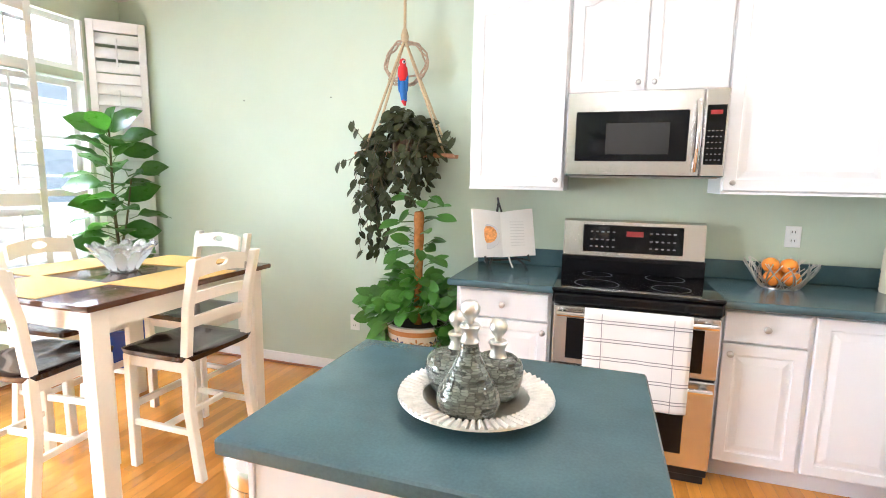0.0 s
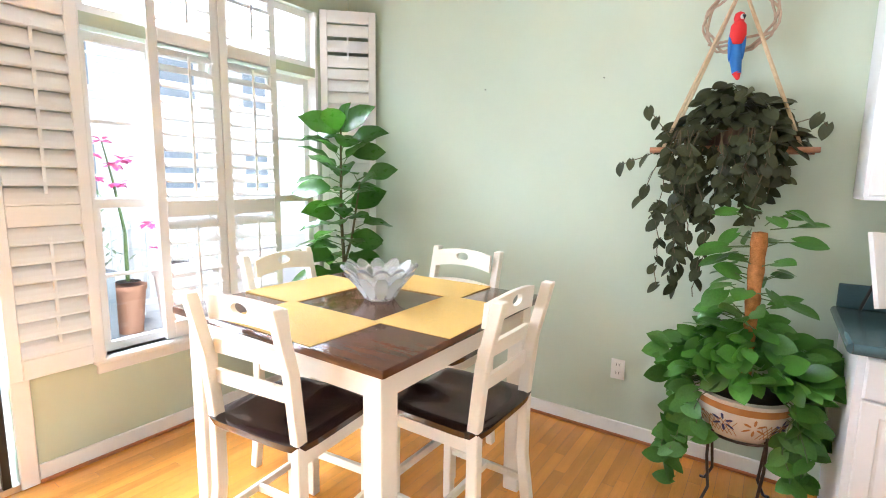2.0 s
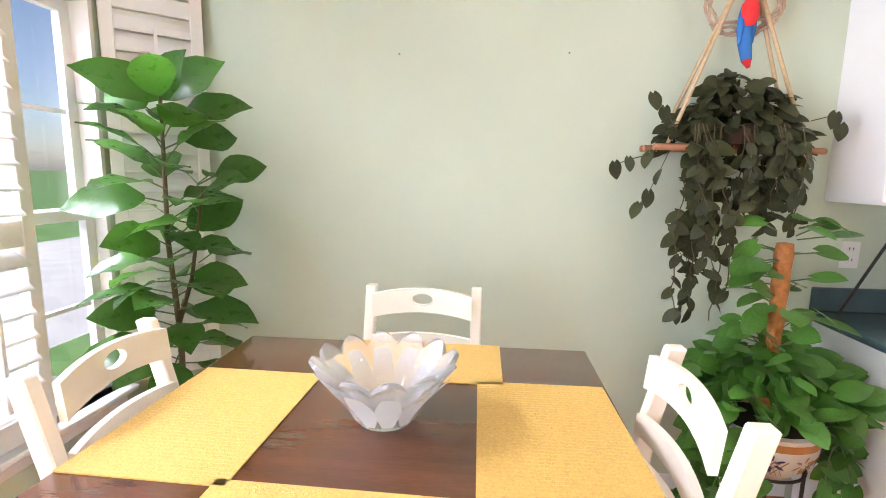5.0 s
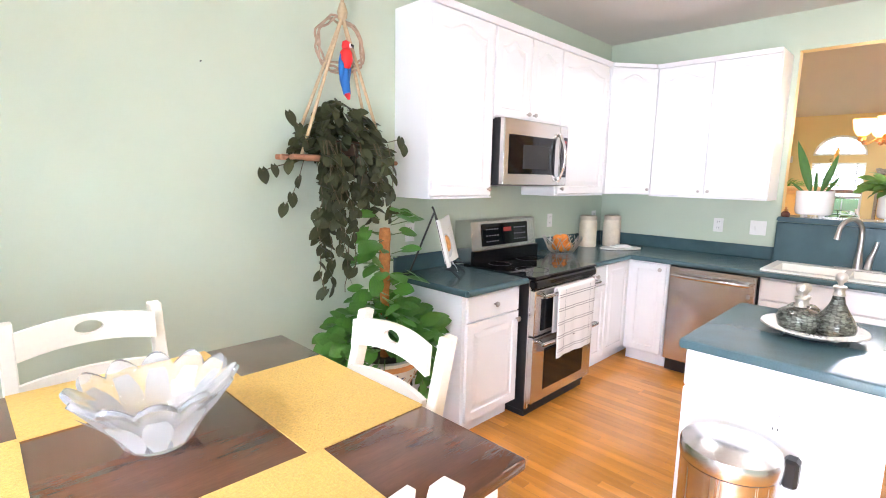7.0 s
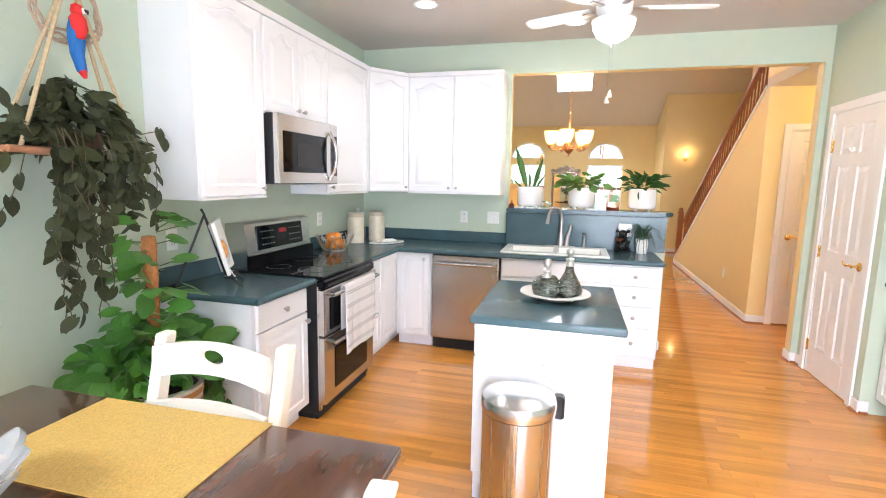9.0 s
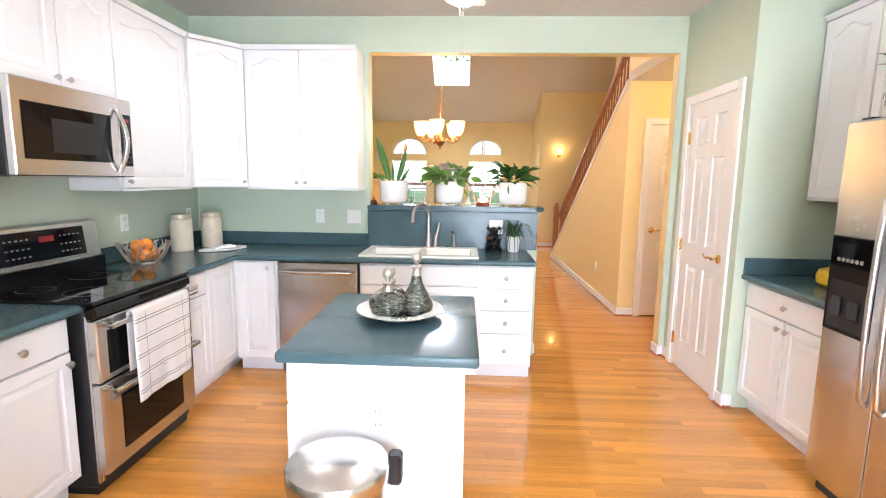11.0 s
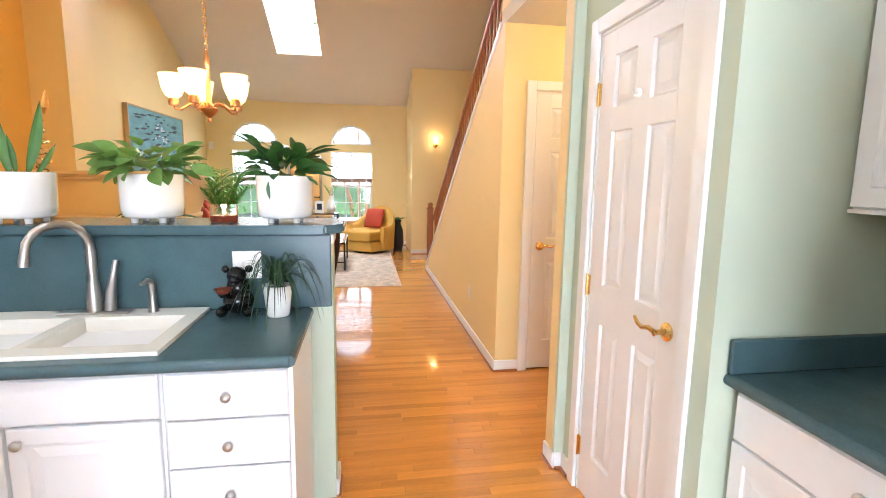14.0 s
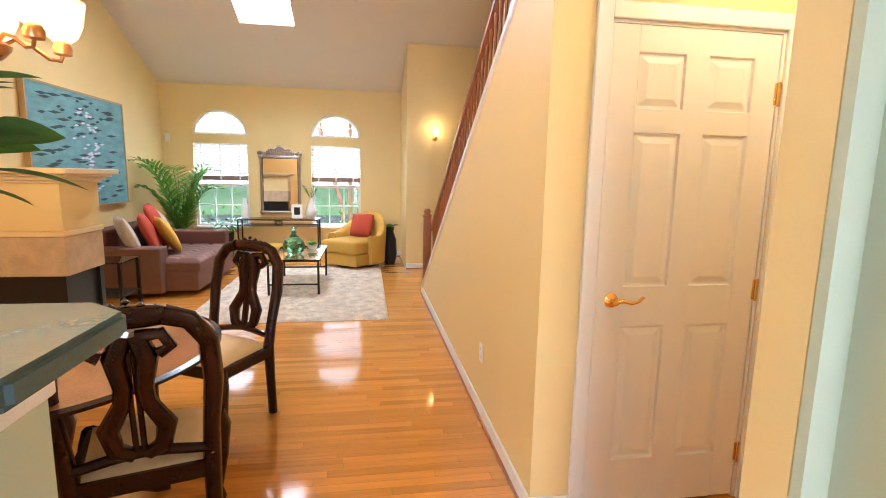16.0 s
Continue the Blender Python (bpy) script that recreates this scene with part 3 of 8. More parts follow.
def upper_cabinet(m, w, z0, z1, doors, label, d=0.31, arch=0.045):
    th = thing("upper_cabinet", m, label, "cabinet", "white upper cabinets")
    part("body", box(0, -d, z0, w, -0.002, z1, 0.001), CABWHITE, th)
    part("crown", prism([(-d - 0.024, z1), (-0.002, z1), (-0.002, z1 + 0.03), (-d - 0.045, z1 + 0.03)], "x", -0.0, w), CABWHITE, th)
    part("light_rail", box(0.001, -d - 0.018, z0 - 0.012, w - 0.001, -0.004, z0), CABWHITE, th)
    for x0, x1, kx in doors:
        f = part("door", raised(x0 + 0.003, z0 + 0.006, x1 - 0.003, z1 - 0.006, -d - 0.002, 0.02, 0.055, arch), CABWHITE, th)
        knob(f, kx, -d - 0.022, z0 + 0.045, 0.014)
    return th


CF = 0.875
D0, D1 = 0.71, 0.865
# north run
base_cabinet(pose(-0.815, NORTH, 0), 0.515, [("drawer", 0.02, D0, 0.505, D1, 0.26, 0.79), ("door", 0.02, 0.115, 0.505, D0, 0.475, 0.66)], "white cabinet with drawer and raised-panel door beside the range")
base_cabinet(pose(0.485, NORTH, 0), 0.36, [("drawer", 0.005, D0, 0.355, D1, 0.18, 0.79), ("door", 0.005, 0.115, 0.355, D0, 0.04, 0.66)], "white cabinet with drawer and raised-panel door")
base_cabinet(pose(0.845, NORTH, 0), 1.01, [("door", 0.01, 0.115, 0.40, D1, None, None)], "white corner cabinet with raised-panel door")
# east run, fronts to the west
EF = EAST - 0.05
base_cabinet(pose(EF, 2.725, 0, 0, 0, -90), 0.325, [("door", 0.03, 0.115, 0.315, D1, 0.27, 0.82)], "white narrow cabinet beside the dishwasher")
base_cabinet(pose(EF, 1.775, 0, 0, 0, -90), 0.885, [("drawer", 0.005, D0, 0.88, D1, None, None), ("door", 0.005, 0.115, 0.44, D0, 0.40, 0.665), ("door", 0.445, 0.115, 0.88, D0, 0.485, 0.665)], "white sink cabinet with two raised-panel doors")
zz = [0.115, 0.36, 0.535, 0.70, 0.865]
base_cabinet(pose(EF, 0.888, 0, 0, 0, -90), 0.395, [("drawer", 0.005, zz[i], 0.385, zz[i + 1], 0.195, (zz[i] + zz[i + 1]) / 2) for i in range(4)], "white cabinet with four drawers at the counter's end")
# south side, fronts to the north
base_cabinet(pose(PX - 0.004, SOUTH, 0, 0, 0, 180), 0.82, [("drawer", 0.01, D0, 0.81, D1, 0.41, 0.79), ("door", 0.01, 0.115, 0.405, D0, 0.37, 0.66), ("door", 0.41, 0.115, 0.81, D0, 0.445, 0.66)], "white cabinet with wide drawer and two doors beside the fridge", d=0.64)
U0, U1 = 1.405, 2.455
upper_cabinet(pose(-0.83, NORTH, 0), 0.54, U0, U1, [(0.01, 0.53, 0.495)], "tall white upper cabinet with an arched raised panel")
upper_cabinet(pose(-0.288, NORTH, 0), 0.765, 1.905, U1, [(0.004, 0.381, 0.345), (0.383, 0.761, 0.42)], "short white upper cabinet above the microwave")
upper_cabinet(pose(0.479, NORTH, 0), 0.73, U0, U1, [(0.005, 0.72, 0.045)], "white upper cabinet with an arched raised panel")
upper_cabinet(pose(EAST, 2.735, 0, 0, 0, -90), 0.88, U0, U1, [(0.005, 0.437, 0.405), (0.443, 0.875, 0.475)], "white upper cabinet with two arched doors")
upper_cabinet(pose(PX - 0.004, SOUTH, 0, 0, 0, 180), 0.82, U0, U1 + 0.0, [(0.005, 0.407, 0.36), (0.413, 0.815, 0.46)], "white upper cabinet beside the fridge")


def corner_upper():
    """The diagonal unit between the two runs of upper cabinets."""
    a, c = Vector((1.211, 3.0)), Vector((1.53, 2.737))
    d = c - a
    w = d.length
    th = thing("upper_cabinet", (0, 0, 0), "white diagonal corner upper cabinet", "cabinet", "white upper cabinets")
    k = 0.002
    poly = [(a.x, NORTH - k), (a.x, a.y), (c.x, c.y), (EAST - k, c.y), (EAST - k, NORTH - k)]
    part("body", prism(poly, "z", U0, U1), CABWHITE, th)
    part("crown", prism([(a.x, NORTH - k), (a.x, a.y - 0.03), (c.x - 0.03, c.y), (EAST - k, c.y), (EAST - k, NORTH - k)], "z", U1 + 0.001, U1 + 0.03), CABWHITE, th)
    m = Matrix.Translation((a.x, a.y, 0)) @ Matrix.Rotation(math.atan2(d.y, d.x), 4, "Z")
    f = part("door", raised(0.005, U0 + 0.006, w - 0.005, U1 - 0.006, -0.003, 0.02, 0.05, 0.045), CABWHITE, th)
    f.matrix_basis = m
    knob(f, w - 0.04, -0.023, U0 + 0.045, 0.014)


corner_upper()


# ---- counters ----
def worktop(name, pieces, label, splash=(), edge=()):
    th = thing(name, (0, 0, 0), label, "countertop")
    b = bmesh.new()
    for q in pieces:
        box(*q, bm=b)
    part("top", b, TEAL, th)
    for q in edge:
        part("rounded_edge", tube(*q, seg=10), TEAL, th, smooth=60)
    for q in splash:
        part("backsplash", box(*q, 0.004), TEAL, th)
    return th


C0, C1 = 0.877, 0.915
FY, FX = 2.675, 1.16
worktop("countertop", [(-0.838, FY + 0.018, C0, -0.292, NORTH - 0.003, C1)], "teal solid-surface counter beside the range",
        [(-0.838, NORTH - 0.022, C1, -0.292, NORTH - 0.003, 1.02)], [(((-0.838, FY + 0.019, 0.896), (-0.292, FY + 0.019, 0.896)), 0.019), (((-0.838, FY + 0.019, 0.896), (-0.838, NORTH - 0.01, 0.896)), 0.019)])
SKX0, SKX1, SKY0, SKY1 = 1.29, 1.70, 0.93, 1.75
worktop("countertop", [(0.474, FY + 0.018, C0, EAST - 0.003, NORTH - 0.003, C1), (FX + 0.018, SKY1, C0, EAST - 0.003, FY + 0.018, C1), (FX + 0.018, SKY0, C0, SKX0, SKY1, C1),
                       (SKX1, SKY0, C0, EAST - 0.09, SKY1, C1), (FX + 0.018, 0.495, C0, EAST - 0.09, SKY0, C1)], "teal solid-surface corner counter round the sink",
        [(0.474, NORTH - 0.022, C1, EAST - 0.02, NORTH - 0.003, 1.02), (EAST - 0.022, JN, C1, EAST - 0.003, NORTH - 0.022, 1.02), (1.762, 0.40, C1, 1.776, JN, 1.23)],
        [(((0.474, FY + 0.019, 0.896), (FX + 0.019, FY + 0.019, 0.896)), 0.019), (((FX + 0.019, FY + 0.019, 0.896), (FX + 0.019, 0.495, 0.896)), 0.019), (((FX + 0.019, 0.495, 0.896), (1.76, 0.495, 0.896)), 0.019)])
worktop("countertop", [(0.07, SOUTH + 0.003, C0, PX - 0.003, -0.81, C1)], "teal solid-surface counter beside the fridge",
        [(0.07, SOUTH + 0.003, C1, PX - 0.022, SOUTH + 0.022, 1.02), (PX - 0.022, SOUTH + 0.003, C1, PX - 0.003, -0.80, 1.02)], [(((0.07, -0.81, 0.896), (PX - 0.004, -0.81, 0.896)), 0.019)])
# half wall and bar
wall("wall_bar", [(1.777, 0.395, 0, 1.93, JN, 1.232)], GREEN, "sage green half wall that carries the bar")
th = thing("bar_top", (0, 0, 0), "teal solid-surface bar ledge on a half wall", "bar ledge")
bb = prism([(1.725, 0.42), (1.79, 0.345), (2.05, 0.345), (2.115, 0.42), (2.115, JN - 0.002), (1.725, JN - 0.002)], "z", 1.234, 1.272, bevel=0.008)
part("top", bb, TEAL, th)
part("trim", box(1.768, 0.388, 1.19, 1.94, 0.41, 1.231, 0.004), WHITE, th)


def sink():
    th = thing("kitchen_sink", (0, 0, 0), "cream white double-bowl drop-in sink", "sink")
    x0, x1, y0, y1, z = 1.225, 1.755, 0.895, 1.785, C1 + 0.001
    b = bmesh.new()
    mid = 1.33
    bowls = [(1.30, 1.64, 0.95, mid - 0.02), (1.30, 1.64, mid + 0.02, 1.73)]
    h = 0.014
    for q in ((x0, y0, 1.30, y1), (1.64, y0, x1, y1), (1.30, y0, 1.64, 0.95), (1.30, mid - 0.02, 1.64, mid + 0.02), (1.30, 1.73, 1.64, y1)):
        box(q[0], q[1], z, q[2], q[3], z + h, bm=b)
    part("rim", b, SINKWHITE, th)
    for a0, a1, c0, c1 in bowls:
        w = bmesh.new()
        rings = []
        for ins, zz2 in ((0, z + h), (0.004, z + h - 0.01), (0.012, z - 0.14), (0.05, z - 0.17)):
            rings.append([w.verts.new(p) for p in ((a0 + ins, c0 + ins, zz2), (a1 - ins, c0 + ins, zz2), (a1 - ins, c1 - ins, zz2), (a0 + ins, c1 - ins, zz2))])
        for r, s in zip(rings, rings[1:]):
            for i in range(4):
                w.faces.new((r[i], r[(i + 1) % 4], s[(i + 1) % 4], s[i]))
        w.faces.new(rings[-1])
        part("bowl", w, SINKWHITE, th)
        part("drain", lathe([(0.04, z - 0.168), (0.038, z - 0.165), (0.015, z - 0.167), (0, z - 0.167)], 16, m=Matrix.Translation(((a0 + a1) / 2, (c0 + c1) / 2, 0))), CHROME, th)
    g = thing("sink_grid", (0, 0, 0), "chrome wire rack standing in the sink bowl", "dish rack")
    b = bmesh.new()
    for i in range(7):
        y = 0.99 + i * 0.05
        tube([(1.33, y, 0.80), (1.33, y, 0.80 + 0.06), (1.33, y, 0.80), (1.61, y, 0.80), (1.61, y, 0.86)], 0.0025, 5, bm=b)
    for x in (1.33, 1.61):
        tube([(x, 0.98, 0.86), (x, 1.30, 0.86)], 0.003, 5, bm=b)
        tube([(x, 0.98, 0.80), (x, 1.30, 0.80)], 0.003, 5, bm=b)
    part("wire_rack", b, CHROME, g)
    f = thing("kitchen_faucet", pose(1.70, 1.30, C1 + 0.016) @ Matrix.Scale(1.1, 4), "brushed steel gooseneck kitchen faucet", "faucet")
    part("base_plate", box(-0.028, -0.12, 0, 0.028, 0.12, 0.008, 0.004), NICKEL, f)
    part("body", lathe([(0, 0), (0.026, 0), (0.024, 0.05), (0.019, 0.11), (0.016, 0.12)], 16), NICKEL, f, smooth=50)
    pts = [(0, 0, 0.1), (0, 0, 0.22)] + [(-0.085 + 0.085 * math.cos(a), 0.0 + 0.05 * (1 - math.cos(a)), 0.24 + 0.085 * math.sin(a)) for a in [i * math.pi / 8 for i in range(9)]] + [(-0.172, 0.105, 0.20)]
    part("spout", tube(pts, [0.016] * 2 + [0.014] * 9 + [0.017], 12), NICKEL, f, smooth=60)
    part("handle", tube([(0, -0.05, 0.01), (0, -0.055, 0.08), (-0.01, -0.07, 0.13), (0.0, -0.08, 0.19)], [0.02, 0.017, 0.012, 0.010], 10), NICKEL, f, smooth=60)
    s = thing("soap_dispenser", (1.70, 1.09, C1 + 0.016), "brushed steel soap dispenser pump", "soap dispenser")
    part("stem", tube([(0, 0, 0), (0, 0, 0.03), (0, 0, 0.09), (0, 0, 0.115)], [0.02, 0.014, 0.012, 0.016], 12), NICKEL, s, smooth=60)
    part("nozzle", tube([(0, 0, 0.115), (-0.02, 0.01, 0.13), (-0.05, 0.02, 0.12)], [0.014, 0.011, 0.007], 8), NICKEL, s, smooth=60)


sink()


# ---- appliances ----
def bar_handle(parent, p, q, out, r=0.011, sag=0.0):
    p, q, out = Vector(p), Vector(q), Vector(out)
    a = (q - p) * 0.05
    return part("handle", tube([p + a, p + a * 0.6 + out * 0.7, *[p.lerp(q, i / 8) + out * (1 + sag * math.sin(math.pi * i / 8)) for i in range(9)], q - a * 0.6 + out * 0.7, q - a], r, 8), CHROME, parent, "polished bar handle", smooth=60)


KEYGREY = mat("key_print_grey", (0.16, 0.16, 0.16), 0.5, var=0.1)
RINGGREY = mat("burner_grey", (0.035, 0.035, 0.037), 0.3, var=0.1)


def kitchen_range():
    w = 0.752
    th = thing("kitchen_range", pose(-0.285, NORTH - 0.01, 0), "stainless double-oven range with a black glass cooktop", "range")
    d = 0.66
    part("body", box(0, -d + 0.02, 0.04, w, 0, 0.905, 0.003), BLACK, th)
    part("side_trim", box(0.003, -d + 0.01, 0.06, 0.035, -d + 0.02, 0.86), STEELV, th)
    ct = part("cooktop", box(-0.008, -d - 0.03, 0.905, w + 0.008, -0.09, 0.927, 0.006), BLACKGLASS, th, "black ceramic cooktop")
    for bx, by, r in ((0.2, -0.52, 0.11), (0.55, -0.52, 0.09), (0.2, -0.25, 0.08), (0.55, -0.25, 0.10)):
        part("burner_ring", lathe([(r, 0.9275), (r, 0.9282), (r - 0.004, 0.9282), (r - 0.004, 0.9275)], 40, m=Matrix.Translation((bx, by, 0))), RINGGREY, ct)
    part("front_lip", box(-0.004, -d - 0.035, 0.845, w + 0.004, -d + 0.02, 0.903, 0.012), BLACKGLASS, th)
    for z0, z1, nm in ((0.545, 0.84, "upper_oven_door"), (0.10, 0.535, "lower_oven_door")):
        dd = part(nm, box(0.004, -d - 0.03, z0, w - 0.004, -d + 0.019, z1, 0.006), STEEL, th, "stainless oven door")
        if z0 < 0.3:
            part("window", box(0.13, -d - 0.034, z0 + 0.07, w - 0.13, -d - 0.028, z1 - 0.09, 0.002), BLACKGLASS, dd, "dark oven window")
        else:
            part("window", box(0.07, -d - 0.034, z0 + 0.03, w - 0.07, -d - 0.028, z1 - 0.06, 0.002), BLACKGLASS, dd, "dark oven window")
        bar_handle(dd, (0.03, -d - 0.03, z1 - 0.03), (w - 0.03, -d - 0.03, z1 - 0.03), (0, -0.05, 0), 0.014)
    part("kick", box(0.01, -d + 0.03, 0.0, w - 0.01, -0.02, 0.095), BLACK, th)
    bk = part("backguard", prism([(-0.175, 0.929), (-0.168, 0.99), (-0.165, 1.0), (-0.140, 1.218), (-0.11, 1.230), (0, 1.222), (0, 0.929)], "x", 0.0, w), STEEL, th, "stainless control backguard")
    part("lower_panel", box(-0.002, -0.186, 0.929, w + 0.002, -0.155, 1.022, 0.003), BLACKGLASS, bk)
    m = pose(0, -0.152, 1.122, -6.5)
    cp = part("control_panel", box(0.11, -0.008, -0.078, w - 0.11, 0.004, 0.078, 0.004), BLACKGLASS, bk, "black touch control panel")
    cp.matrix_basis = m
    ds = part("display", box(0.345, -0.010, 0.016, 0.435, -0.007, 0.046), glow("red_display", (0.20, 0.008, 0.008), 0.08), cp, "dim red clock display")
    keys = bmesh.new()
    for x in [0.15 + i * 0.03 for i in range(5)] + [0.47 + i * 0.03 for i in range(5)]:
        for z in (-0.05, -0.01, 0.035):
            box(x, -0.0095, z, x + 0.014, -0.0078, z + 0.007, bm=keys)
    part("key_marks", keys, KEYGREY, cp, "small grey key labels")


kitchen_range()


def tea_towel():
    th = thing("dish_towel", (0, 0, 0), "white dish towel with grey stripes over the oven handle", "towel")
    m = mat("towel_cotton", (0.80, 0.78, 0.76), 0.9, var=0.04, bump=0.4, fine=300)
    dk = mat("towel_stripe", (0.25, 0.24, 0.25), 0.9, var=0.1, bump=0.4, fine=300)
    b, s = bmesh.new(), bmesh.new()
    x0, x1, yf = -0.13, 0.335, NORTH - 0.01 - 0.66 - 0.03 - 0.05 - 0.019
    nx, nz = 24, 30
    grid = []
    for j in range(nz + 1):
        row = []
        z = 0.832 - 0.44 * j / nz
        for i in range(nx + 1):
            u = i / nx
            y = yf - 0.006 * math.sin(u * 9 + j * 0.05) * (j / nz) - 0.004 * math.sin(u * 23) * (j / nz)
            row.append(b.verts.new((x0 + (x1 - x0) * u + 0.01 * (j / nz) * math.sin(u * 3), y, z)))
        grid.append(row)
    for j in range(nz):
        for i in range(nx):
            b.faces.new((grid[j][i], grid[j][i + 1], grid[j + 1][i + 1], grid[j + 1][i]))
    prev = grid[0]
    for k in range(1, 7):
        a = math.pi * k / 6
        row = [b.verts.new((v.co.x, yf + 0.019 - 0.019 * math.cos(a), 0.832 + 0.019 * math.sin(a))) for v in grid[0]]
        for i in range(nx):
            b.faces.new((prev[i], prev[i + 1], row[i + 1], row[i]))
        prev = row
    row = [b.verts.new((v.co.x, yf + 0.038, 0.55)) for v in grid[0]]
    for i in range(nx):
        b.faces.new((prev[i], prev[i + 1], row[i + 1], row[i]))
    for j in (2, 3, 8, 9, 14, 15, 20, 21, 26, 27):
        for i in range(nx):
            q = [grid[j][i].co, grid[j][i + 1].co, grid[j][i + 1].co - Vector((0, 0, 0.004)), grid[j][i].co - Vector((0, 0, 0.004))]
            s.faces.new([s.verts.new(v - Vector((0, 0.0035, 0))) for v in q])
    for i in (4, 20):
        for j in range(nz):
            q = [grid[j][i].co, grid[j + 1][i].co, grid[j + 1][i].co + Vector((0.003, 0, 0)), grid[j][i].co + Vector((0.003, 0, 0))]
            s.faces.new([s.verts.new(v - Vector((0, 0.0035, 0))) for v in q])
    c = part("cloth", b, m, th, smooth=180)
    md = c.modifiers.new("thickness", "SOLIDIFY")
    md.thickness = 0.004
    part("stripes", s, dk, th, "grey woven stripes")


tea_towel()


def microwave():
    w, h, d = 0.757, 0.425, 0.40
    th = thing("microwave_oven", pose(-0.285, NORTH - 0.003, 1.475), "stainless microwave mounted over the range", "microwave")
    part("body", box(0, -d + 0.03, 0, w, 0, h, 0.003), BLACK, th)
    dr = part("door", box(0.002, -d - 0.01, 0.0, 0.645, -d + 0.03, h, 0.006), STEEL, th, "stainless microwave door")
    part("window", box(0.05, -d - 0.014, 0.075, 0.585, -d - 0.006, h - 0.10, 0.003), BLACKGLASS, dr, "dark glass window")
    part("inner_window", box(0.20, -d - 0.0155, 0.11, 0.50, -d - 0.013, h - 0.16), BLACK, dr)
    part("handle", tube(arc((0.622, -d - 0.02, 0.03), (0.622, -d - 0.02, h - 0.06), (0, -0.05, 0), 10), 0.014, 8), CHROME, dr, "curved polished handle", smooth=60)
    cp = part("control_panel", box(0.648, -d - 0.008, 0.0, w, -d + 0.03, h, 0.006), STEEL, th)
    part("keypad", box(0.66, -d - 0.011, 0.06, w - 0.012, -d - 0.005, h - 0.08, 0.002), BLACKGLASS, cp, "black keypad")
    part("display", box(0.675, -d - 0.0125, h - 0.125, w - 0.03, -d - 0.0105, h - 0.105), glow("red_clock", (0.25, 0.01, 0.01), 0.15), cp)
    k = bmesh.new()
    for i in range(4):
        for j in range(6):
            box(0.67 + i * 0.018, -d - 0.0125, 0.08 + j * 0.028, 0.678 + i * 0.018, -d - 0.0105, 0.085 + j * 0.028, bm=k)
    part("key_marks", k, KEYGREY, cp)
    part("vent", box(0.02, -d + 0.04, -0.006, w - 0.02, -0.05, 0), NICKEL, th)


microwave()


def dishwasher():
    w = 0.605
    th = thing("dishwasher", pose(EF, 2.39, 0, 0, 0, -90), "stainless dishwasher built in under the counter", "dishwasher")
    part("body", box(0.003, -0.57, 0.1, w - 0.003, 0, 0.872), BLACK, th)
    d = part("door", box(0.006, -0.615, 0.115, w - 0.006, -0.571, 0.868, 0.006), STEEL, th, "brushed stainless door")
    bar_handle(d, (0.04, -0.615, 0.80), (w - 0.04, -0.615, 0.80), (0, -0.045, 0), 0.013, 0.25)
    part("label_plate", box(w - 0.06, -0.617, 0.70, w - 0.035, -0.614, 0.73), NICKEL, d)
    part("kick", box(0.006, -0.54, 0, w - 0.006, -0.02, 0.098), BLACK, th)


dishwasher()


def fridge():
    th = thing("refrigerator", pose(0.045, SOUTH + 0.02, 0, 0, 0, 180), "stainless side-by-side fridge with a black dispenser", "refrigerator")
    w, h, d = 0.905, 1.77, 0.66
    grey = mat("fridge_side", (0.23, 0.22, 0.21), 0.5, var=0.05)
    part("body", box(0, -d, 0.03, w, 0, h - 0.01, 0.004), grey, th)
    part("kick_grille", box(0.02, -d - 0.02, 0.0, w - 0.02, -0.05, 0.07), BLACK, th)
    sp = 0.335
    for x0, x1, nm in ((0.003, sp - 0.003, "freezer_door"), (sp + 0.003, w - 0.003, "fridge_door")):
        b = box(x0, -d - 0.075, 0.075, x1, -d - 0.004, h, 0.014, seg=3)
        dd = part(nm, b, STEEL, th, "brushed stainless door", smooth=40)
        hx = x1 - 0.03 if nm == "freezer_door" else x0 + 0.045
        part("handle", tube([(hx, -d - 0.075, 0.55), (hx, -d - 0.100, 0.58), (hx, -d - 0.112, 0.75), (hx, -d - 0.116, 1.0), (hx, -d - 0.112, 1.25), (hx, -d - 0.100, 1.43), (hx, -d - 0.075, 1.46)], [0.011, 0.012, 0.012, 0.012, 0.012, 0.012, 0.011], 10), NICKEL, dd, "long curved steel handle", smooth=60)
        if nm == "freezer_door":
            fr = part("dispenser", box(0.014, -d - 0.082, 0.82, 0.275, -d - 0.072, 1.26, 0.004), BLACKGLASS, dd, "black water and ice dispenser")
            part("recess", box(0.034, -d - 0.085, 0.84, 0.255, -d - 0.081, 1.06, 0.002), BLACK, fr)
            part("paddle", box(0.065, -d - 0.100, 0.90, 0.120, -d - 0.084, 0.985, 0.007, bm=box(0.165, -d - 0.100, 0.90, 0.220, -d - 0.084, 0.985, 0.007)), RINGGREY, fr)
            kb = bmesh.new()
            for i in range(6):
                lathe([(0, 0), (0.010, 0), (0.009, 0.004), (0, 0.005)], 12, bm=kb, m=Matrix.Translation((0.068 + i * 0.026, -d - 0.081, 1.155)) @ pose(0, 0, 0, 90))
            part("buttons", kb, NICKEL, fr)
    for hx in (0.05, w - 0.09):
        part("hinge_cover", box(hx, -d - 0.05, h - 0.009, hx + 0.06, -d + 0.06, h + 0.012, 0.004), BLACK, th)


fridge()


